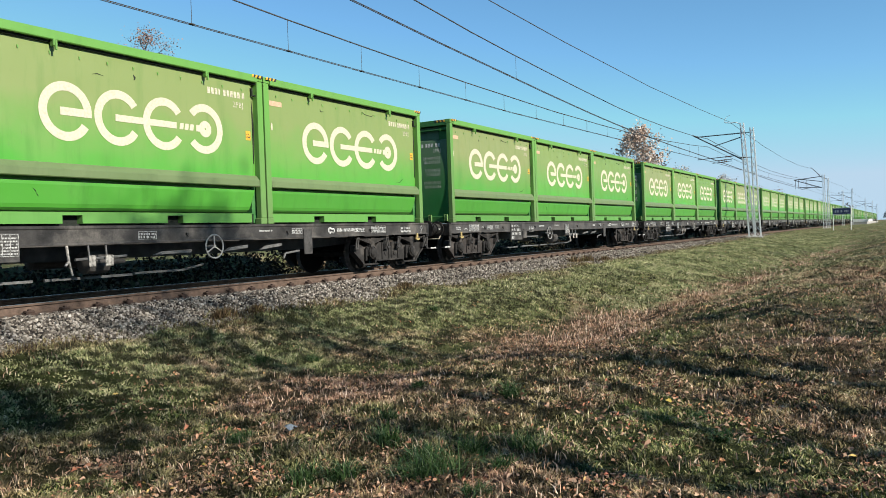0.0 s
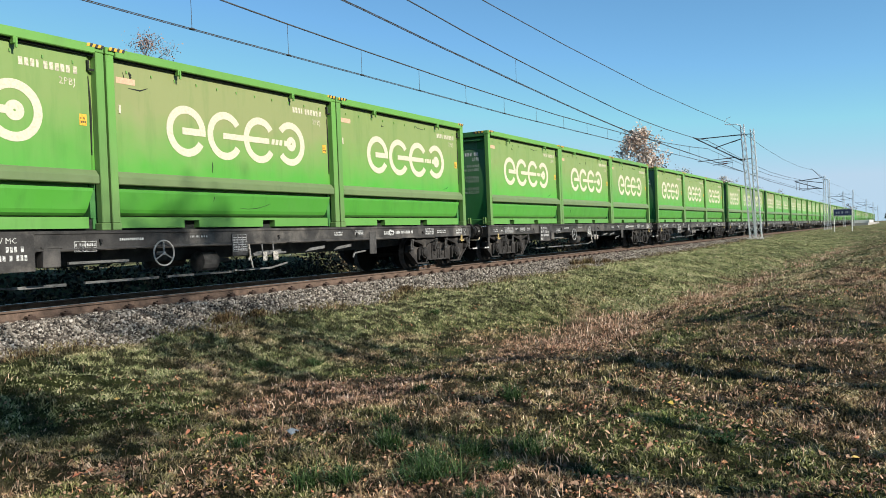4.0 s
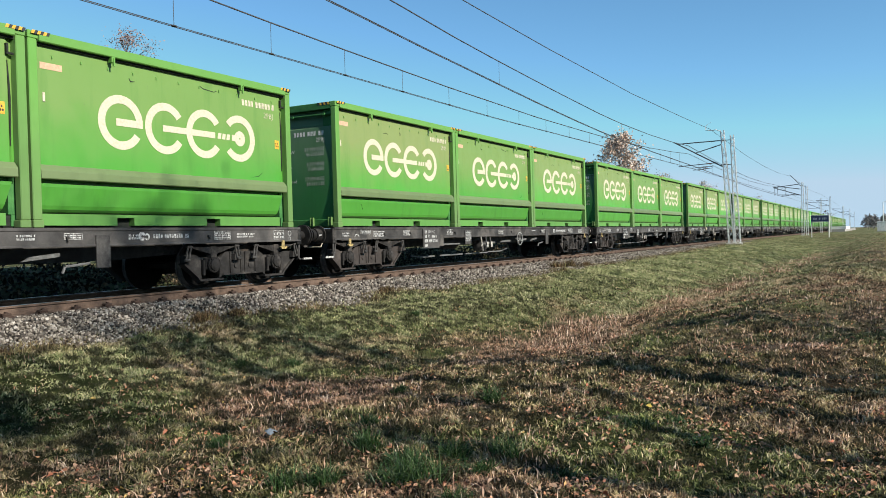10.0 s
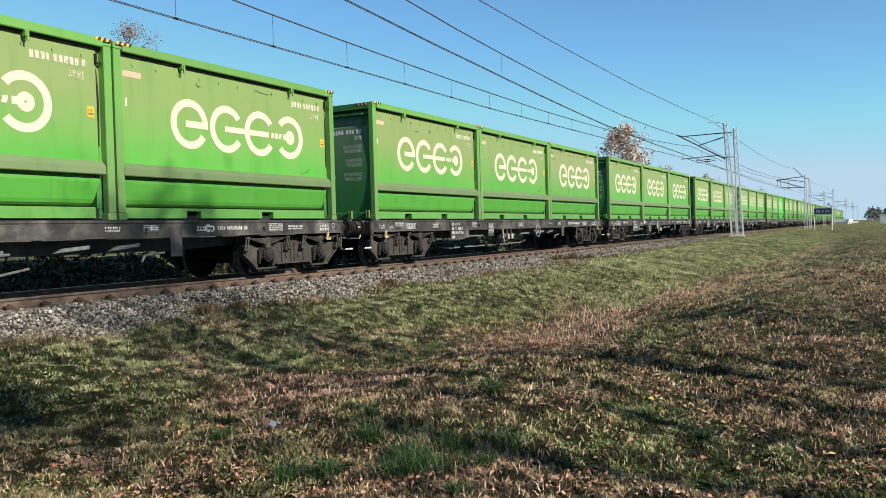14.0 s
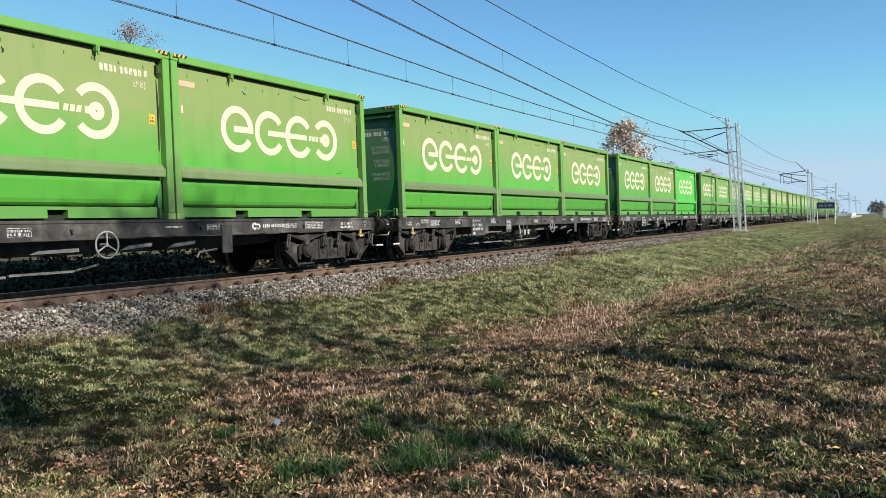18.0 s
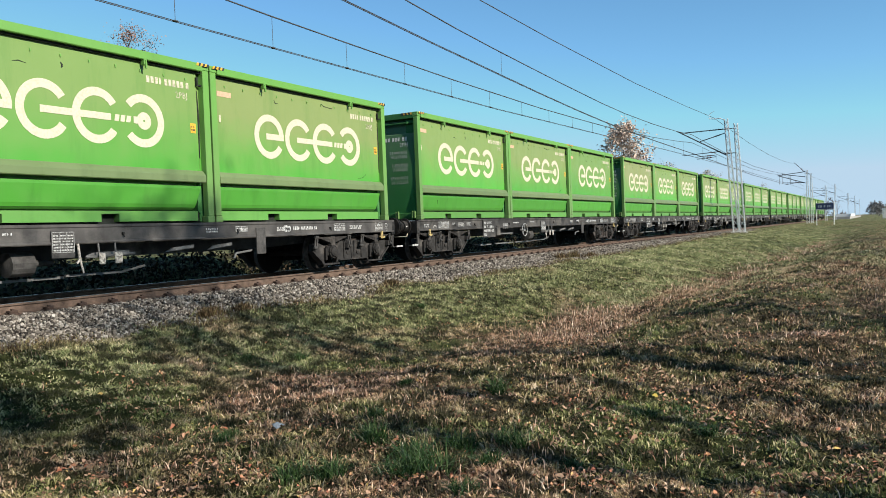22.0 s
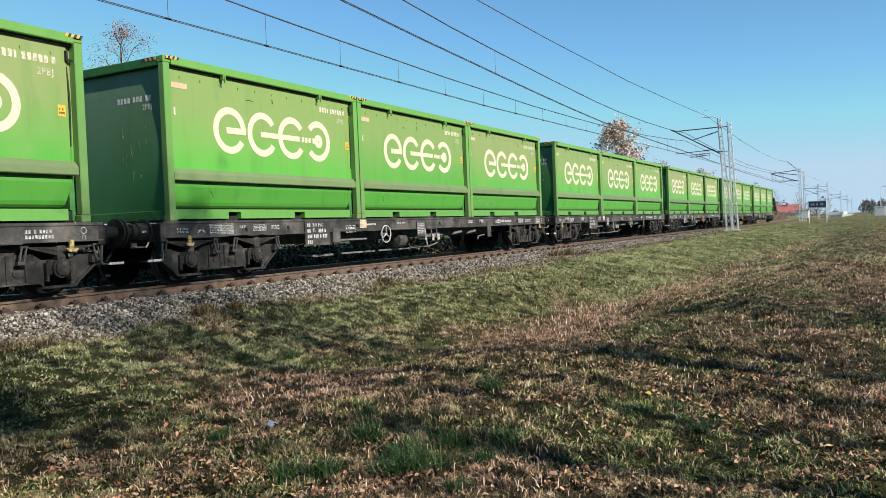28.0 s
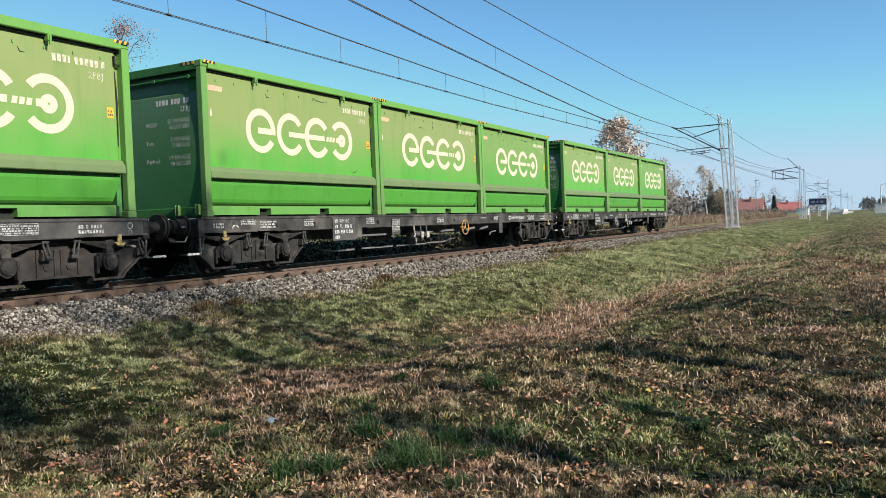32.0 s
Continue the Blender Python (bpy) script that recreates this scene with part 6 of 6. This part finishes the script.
ok = y < 9.5 + r6.normal(0, 0.2, len(x))
x, y = x[ok], y[ok]
v, f = blades(x, y, r6.uniform(0.03, 0.085, len(x)), 0.014 * r6.uniform(0.7, 1.4, len(x)), r6, 1.8)
VV.append(v), FF.append(f + off)
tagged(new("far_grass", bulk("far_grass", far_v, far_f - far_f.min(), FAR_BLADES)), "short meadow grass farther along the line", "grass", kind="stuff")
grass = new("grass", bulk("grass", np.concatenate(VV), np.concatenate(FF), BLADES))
tagged(grass, "short rough meadow grass, green and straw coloured", "grass", kind="stuff")
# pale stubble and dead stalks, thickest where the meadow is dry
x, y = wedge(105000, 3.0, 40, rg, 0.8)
tangle = np.sin(x * 1.9 + 2 * np.sin(y * 1.3)) * np.sin(y * 2.3 + 1.5 * np.sin(x * 1.1)) + 0.6 * np.sin(x * 7.3 + 2 * np.sin(y * 4)) * np.sin(y * 6.1)
ok = (y < 9.3) & (rg.uniform(0, 1, len(x)) < np.clip(0.10 + 0.55 * dryness(x, y) + 0.16 * tangle, 0.015, 0.7))
STRAW = leaf_stuff("dead_stalks", [(0.0, (0.135, 0.076, 0.05)), (0.4, (0.37, 0.215, 0.148)), (0.75, (0.63, 0.44, 0.325)), (1.0, (0.80, 0.65, 0.51))], 0.7)
v, f = blades(x[ok], y[ok], rg.uniform(0.03, 0.10, ok.sum()) * (1 + 0.5 * (rg.uniform(0, 1, ok.sum()) > 0.97)), 0.0042 + 0.0006 * np.hypot(x[ok], y[ok]), rg, 0.9)
# taller bleached grass along the bottom of the ditch
x = 13.0 * (60 / 13.0) ** rg.uniform(0, 1, 4500)
y = np.interp(x, (7, 14, 22, 40, 70), (6.0, 5.7, 5.0, 3.9, 3.2)) + 0.3 * np.sin(x * 0.8) + rg.normal(0, 0.38, len(x))
ok = rg.uniform(0, 1, len(x)) < np.clip(0.5 + 0.6 * np.sin(x * 0.9 + y) * np.sin(x * 0.37), 0.1, 1)
v2, f2 = blades(x[ok], y[ok], rg.uniform(0.05, 0.17, ok.sum()), 0.004 + 0.0006 * x[ok], rg, 0.7)
v, f = np.concatenate([v, v2]), np.concatenate([f, f2 + len(v)])
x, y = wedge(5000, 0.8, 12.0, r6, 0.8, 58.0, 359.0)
v2, f2 = blades(x[y < 9.2], y[y < 9.2], r6.uniform(0.03, 0.10, (y < 9.2).sum()), 0.006 + 0 * x[y < 9.2], r6, 0.9)
v, f = np.concatenate([v, v2]), np.concatenate([f, f2 + len(v)])
tagged(new("dead_stalks", bulk("dead_stalks", v, f, STRAW)), "thin pale dead stalks standing in the grass", "stalks", kind="stuff")
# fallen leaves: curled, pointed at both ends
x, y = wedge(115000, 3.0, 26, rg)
drift = np.sin(x * 2.3 + 2 * np.sin(y * 1.9)) * np.sin(y * 2.9 + 1.7 * np.sin(x * 1.3)) + 0.5 * np.sin(x * 6.1 + y * 2.0) * np.sin(y * 5.3)
wind = 0.3 + 0.7 * np.exp(-((y - 1.0) / 3.2) ** 2) + 0.5 * np.exp(-(((x - 3.9) / 1.2) ** 2 + ((y - 5.2) / 1.6) ** 2))
keep = (y < 8.4) & (rg.uniform(0, 1, len(x)) < np.clip(0.05 + 0.62 * np.clip(drift - 0.05, 0, 1) * wind, 0.02, 1))
x, y = x[keep], y[keep]
n = len(x)
a = rg.uniform(0, 6.283, n)
s = 0.009 + 0.015 * rg.uniform(0, 1, n) ** 4 + 0.006 * rg.uniform(0, 1, n) + 0.0004 * np.hypot(x, y)
z = ground_z(x, y) + rg.uniform(0.010, 0.045, n)
curl, tip, lean_ = rg.uniform(-0.5, 1.0, n), rg.uniform(-0.9, 1.0, n), rg.uniform(-0.9, 0.9, n)
wide_ = rg.uniform(0.22, 0.55, n)
v = []
for along_, across, up_ in ((-1.0, 0.0, 0.5), (-0.45, -1.0, 1.0), (-0.45, 1.0, 1.0), (-0.4, 0.0, 0.1), (0.3, -0.85, 1.0), (0.3, 0.85, 0.8), (0.35, 0.0, 0.15), (1.0, 0.0, 0.0)):
    lx, ly = along_ * s * rg.uniform(0.8, 1.15, n), across * wide_ * s * rg.uniform(0.6, 1.3, n)
    lift = s * (curl * up_ * (0.8 if across else 0.2) + tip * 0.6 * along_ + lean_ * 0.5 * across + rg.uniform(-0.22, 0.22, n))
    v.append(np.stack([x + np.cos(a) * lx - np.sin(a) * ly, y + np.sin(a) * lx + np.cos(a) * ly, z + lift], 1))
v = np.stack(v, 1).reshape(-1, 3)
k8 = np.arange(n)[:, None] * 8
leaf_f = np.concatenate([k8 + q for q in ([0, 1, 3], [0, 3, 2], [1, 4, 3], [4, 6, 3], [2, 3, 5], [3, 6, 5], [4, 7, 6], [5, 6, 7])], 0)
tagged(new("fallen_leaves", bulk("fallen_leaves", v, leaf_f, LITTER)), "curled brown and orange leaves lying in the grass", "leaves", kind="stuff")
# ballast stones
CUBE = np.array([(i, j, k) for i in (-1, 1) for j in (-1, 1) for k in (-1, 1)], dtype=float)
CUBE_F = np.array([(0, 1, 3, 2), (4, 6, 7, 5), (0, 4, 5, 1), (2, 3, 7, 6), (0, 2, 6, 4), (1, 5, 7, 3)])


def stones(x, y, z, size, rng):
    n = len(x)
    v = CUBE[None] * (size[:, None, None] * rng.uniform(0.55, 1.1, (n, 1, 3))) * rng.uniform(0.55, 1.1, (n, 8, 1))
    a, b = rng.uniform(0, 6.283, n), rng.uniform(-1.2, 1.2, n)
    ca, sa, cb, sb = np.cos(a), np.sin(a), np.cos(b), np.sin(b)
    X, Y, Z = v[..., 0], v[..., 1], v[..., 2]
    Y, Z = Y * cb[:, None] - Z * sb[:, None], Y * sb[:, None] + Z * cb[:, None]
    X, Y = X * ca[:, None] - Y * sa[:, None], X * sa[:, None] + Y * ca[:, None]
    v = np.stack([X + x[:, None], Y + y[:, None], Z + z[:, None]], -1).reshape(-1, 3)
    return v, (np.arange(n)[:, None, None] * 8 + CUBE_F[None]).reshape(-1, 4)


def bed_z(y):
    d = np.abs(y - TRACK_Y)
    return np.where(d < 1.55, TOP - 0.035, TOP - 0.035 - (d - 1.55) / 1.2 * 0.40)


n = 72000
x = np.where(rg.uniform(0, 1, n) < 0.86, 4.0 * (75 / 4.0) ** rg.uniform(0, 1, n), rg.uniform(-26, 4, n))
y = TRACK_Y - rg.uniform(0.62, 2.95, n)
ok = y > 9.55 + 0.14 * np.sin(x * 1.3) + 0.1 * np.sin(x * 3.1)
x, y = x[ok], y[ok]
sz = rg.uniform(0.009, 0.024, len(x)) * (1 + np.abs(x) / 60)
zz = np.maximum(bed_z(y), ground_z(x, y)) + rg.uniform(-0.012, 0.05, len(x))
ok = ~((np.abs(y - (TRACK_Y - 0.7535)) < 0.13))
v, f = stones(x[ok], y[ok], zz[ok], sz[ok], rg)
tagged(new("ballast_stones", bulk("ballast_stones", v, f, STONES)), "loose grey crushed stones beside the rail", "stones", kind="stuff")
# brown dry weeds along the foot of the ballast
x = 4.5 * (60 / 4.5) ** rg.uniform(0, 1, 26000)
y = 9.62 + 0.14 * np.sin(x * 1.3) + 0.1 * np.sin(x * 3.1) + rg.normal(0, 0.16, len(x))
ok = rg.uniform(0, 1, len(x)) < np.clip(0.42 + 0.5 * np.sin(x * 1.7 + 1.0) * np.sin(x * 0.53), 0.06, 1)
FRINGE = leaf_stuff("dry_fringe", [(0.0, (0.05, 0.032, 0.02)), (0.5, (0.16, 0.11, 0.06)), (0.8, (0.20, 0.19, 0.08)), (1.0, (0.42, 0.33, 0.2))], 0.8)
v, f = blades(x[ok], y[ok], rg.uniform(0.04, 0.15, ok.sum()), 0.007 + 0.0006 * x[ok], rg, 1.6)
tagged(new("dry_fringe", bulk("dry_fringe", v, f, FRINGE)), "brown dry weeds along the foot of the ballast", "weeds", kind="stuff")
WEEDCLUMP = leaf_stuff("weed_clump", [(0.0, (0.035, 0.024, 0.014)), (0.5, (0.11, 0.075, 0.038)), (0.85, (0.20, 0.13, 0.07)), (1.0, (0.16, 0.17, 0.06))], 0.8)
for k, (x, y, h) in enumerate(((9.7, 9.8, 0.24), (10.4, 9.7, 0.16), (15.2, 9.7, 0.16), (27.6, 10.25, 0.32), (28.7, 10.15, 0.36), (30.2, 10.0, 0.22))):
    r3 = np.random.RandomState(260 + k)
    n = 260
    v, f = blades(x + r3.normal(0, 0.6 * h, n), y + r3.normal(0, 0.35 * h, n), r3.uniform(0.2, 1.0, n) * h, r3.uniform(0.006, 0.014, n) * (1 + x / 20), r3, 1.5)
    me = bulk("weed_clump", v - np.array([x, y, 0], dtype=np.float32), f, WEEDCLUMP)
    tagged(new("weed_clump", me), "brown withered weed clump at the edge of the ballast", "weed", "withered weed clumps").matrix_basis = pose(x, y, 0.05)
# tall dry weeds beyond the line
x = rg.uniform(60, 190, 30000)
y = 16.2 + np.abs(rg.normal(0, 4.0, len(x)))
WEED = leaf_stuff("dry_weeds", [(0.0, (0.14, 0.09, 0.06)), (0.5, (0.30, 0.21, 0.15)), (0.85, (0.42, 0.33, 0.25)), (1.0, (0.15, 0.15, 0.07))], 0.8)
v, f = blades(x, y, rg.uniform(0.15, 0.75, len(x)) * (0.7 + 0.5 * np.sin(x * 0.5) * np.sin(y * 0.7 + x * 0.13)), 0.02 + 0.0005 * x, rg, 1.4)
tagged(new("dry_weeds", bulk("dry_weeds", v, f, WEED)), "tall brown dry weeds beyond the railway", "weeds", kind="stuff")
# brambles along the shaded side of the line
r4 = np.random.RandomState(21)
n = 5200
px = r4.uniform(-14, 62, n)
py = r4.uniform(15.4, 17.6, n)
pz = -0.55 + r4.uniform(0, 1, n) * (0.95 + 0.3 * np.sin(px * 0.9) * np.sin(px * 0.37 + 1) + 0.12 * np.sin(px * 2.7))
BRAMBLE = leaf_stuff("bramble_leaves", [(0.0, (0.009, 0.009, 0.007)), (0.6, (0.034, 0.028, 0.018)), (0.85, (0.11, 0.075, 0.045)), (1.0, (0.30, 0.24, 0.15))], 0.8)
tagged(new("bramble_thicket", leaf_cloud(np.stack([px, py, pz], 1), 10, 0.062, 0.14, 21, BRAMBLE)), "low dark thicket of rusty brambles behind the track", "thicket", kind="stuff")
# brown scrub before the houses
r5 = np.random.RandomState(31)
n = 1500
px, py = r5.uniform(185, 256, n), r5.uniform(20, 40, n)
pz = -0.4 + r5.uniform(0, 1, n) ** 1.3 * (1.7 + 0.8 * np.sin(px * 0.31 + py * 0.7))
SCRUB = leaf_stuff("brown_scrub_twigs", [(0.0, (0.13, 0.10, 0.085)), (0.6, (0.24, 0.19, 0.16)), (1.0, (0.36, 0.30, 0.25))], 0.9)
tagged(new("scrub", leaf_cloud(np.stack([px, py, pz], 1), 14, 0.16, 0.3, 31, SCRUB)), "tangled brown scrub before the distant houses", "scrub", kind="stuff")
# far woods
r2 = np.random.RandomState(9)
pts = []
for x0, x1, y0, y1, hh, n in ((560, 680, -70, -4, 6.5, 400), (400, 480, 60, 200, 12, 400), (240, 300, 40, 70, 9, 260), (500, 900, 30, 300, 13, 600)):
    px, py = r2.uniform(x0, x1, n), r2.uniform(y0, y1, n)
    pz = r2.uniform(0, 1, n) ** 0.7 * hh * (0.6 + 0.4 * np.sin(px * 0.13 + py * 0.21)) - 0.8
    pts.append(np.stack([px, py, pz], 1))
# twig greys hold the haze of distance in their colour
WOODS = leaf_stuff("far_wood_twigs", [(0.0, (0.12, 0.11, 0.11)), (0.6, (0.20, 0.185, 0.18)), (1.0, (0.30, 0.275, 0.26))], 0.9)
tagged(new("far_woods", leaf_cloud(np.concatenate(pts), 22, 0.7, 1.2, 9, WOODS)), "hazy bare woods along the horizon", "woods", kind="stuff")

# grass tufts and a scrap
for k, (x, y, h) in enumerate(((4.67, 2.77, 0.30), (4.41, 3.37, 0.18), (5.13, 3.48, 0.18), (7.22, 3.37, 0.18), (5.76, 3.90, 0.14), (5.20, 2.75, 0.17), (5.42, 2.45, 0.17), (4.95, 3.05, 0.16), (5.0, 2.45, 0.14), (4.29, 3.61, 0.16), (8.41, 7.79, 0.17), (8.95, 7.3, 0.16),
                               (4.96, 4.89, 0.12), (5.19, 5.04, 0.12), (4.58, 2.92, 0.20), (5.2, 1.9, 0.12), (7.4, 4.6, 0.12), (13.6, 8.0, 0.16), (6.3, 1.2, 0.12), (6.6, 1.75, 0.13), (6.9, 1.5, 0.12), (4.35, 2.3, 0.15))):
    r3 = np.random.RandomState(200 + k)
    n = 240
    v, f = blades(x + r3.normal(0, 0.30 * h, n), y + r3.normal(0, 0.30 * h, n), r3.uniform(0.3, 1.0, n) * h, r3.uniform(0.005, 0.011, n), r3, 1.9)
    me = bulk("grass_tuft", v - np.array([x, y, 0], dtype=np.float32), f, TUFTM)
    tagged(new("grass_tuft", me), "dark green tuft of longer arching grass", "tuft", "grass tufts").matrix_basis = pose(x, y, 0)
gz = float(ground_z(5.3, 4.6))
SCRAP = surface("pale_plastic", (0.08, 0.10, 0.12), (0.17, 0.20, 0.23), 20, 0.5)
solid("plastic_scrap", Shape().add([(-0.045, -0.035, 0), (0.04, -0.05, 0.02), (0.05, 0.03, 0), (-0.02, 0.045, 0.03), (0.0, 0.0, 0.05), (-0.05, 0.01, 0.03)], [(0, 1, 4), (1, 2, 4), (2, 3, 4), (3, 5, 4), (5, 0, 4)]), SCRAP, "crumpled pale plastic scrap in the grass", "litter", pose(5.3, 4.6, gz + 0.03))

# ---- sleepers and clips ----
slp = Shape().prism([(-1.25, -0.42), (1.25, -0.42), (1.25, -0.24), (1.15, -0.205), (-1.15, -0.205), (-1.25, -0.24)], "x", -0.13, 0.13).mesh("railway_sleeper", CONCRETE)
CLIPM = surface("dark_rusty_clip", (0.03, 0.02, 0.016), (0.08, 0.052, 0.04), 9, 0.85)
clip_me = Shape().box(-0.085, 0.085, -0.20, -0.05, -0.185, -0.14, 0.012).rod((-0.07, -0.125, -0.125), (0.07, -0.125, -0.125), 0.03, n=6).rod((-0.06, -0.17, -0.13), (-0.05, -0.07, -0.115), 0.022, n=6).box(-0.022, 0.022, -0.145, -0.10, -0.15, -0.075, 0.004).mesh("rail_clip", CLIPM)
near_rail = [o for o in bpy.data.objects if o.name.startswith("rail") and o.parent is None and o.location.y < TRACK_Y][0]
for k in range(122):
    x = -5.2 + 0.6 * k
    tagged(new("railway_sleeper", slp), "grey concrete sleeper sunk in ballast", "sleeper", "sleepers under the rails").matrix_basis = pose(x, TRACK_Y, 0)
    part("rail_clip", clip_me, RUST, near_rail, at=pose(x, 0, 0))


def front(t):
    """Where the front corner of wagon 0 stands at t seconds."""
    for (t0, a), (t1, b) in zip(TRAIN, TRAIN[1:]):
        if t <= t1:
            return a + (b - a) * (t - t0) / (t1 - t0)
    return TRAIN[-1][1]


def motions():
    for n, w in wagons:
        walk(w, [(t, pose(s + n * PITCH + 9.13, TRACK_Y, 0)) for t, s in TRAIN])
    for n, k, b in boxes:
        walk(b, [(t, pose(s + n * PITCH + k * BOXSTEP + HX, TRACK_Y, DECK)) for t, s in TRAIN])
    # wheels roll without slipping: one turn for each axle place, shared by all wagons
    rolls = {}
    for n, w in wagons:
        for bogie in w.children:
            if not bogie.name.startswith("bogie"):
                continue
            for wheel in bogie.children:
                if not wheel.name.startswith("wheelset"):
                    continue
                x = round(wheel.matrix_basis.translation.x, 2)
                if x not in rolls:
                    rows = []
                    for i in range(32 * FPS + 1):
                        t = i / FPS
                        turn = math.degrees((front(t) - front(0)) / WHEEL_R)
                        rows.append((t, pose(x, 0, WHEEL_R, 0, turn % 360, 0)))
                    walk(wheel, rows)
                    rolls[x] = wheel.animation_data
                else:
                    wheel.rotation_mode = "QUATERNION"
                    keys = wheel.animation_data_create()
                    keys.action = rolls[x].action
                    keys.action_slot = rolls[x].action_slot


motions()
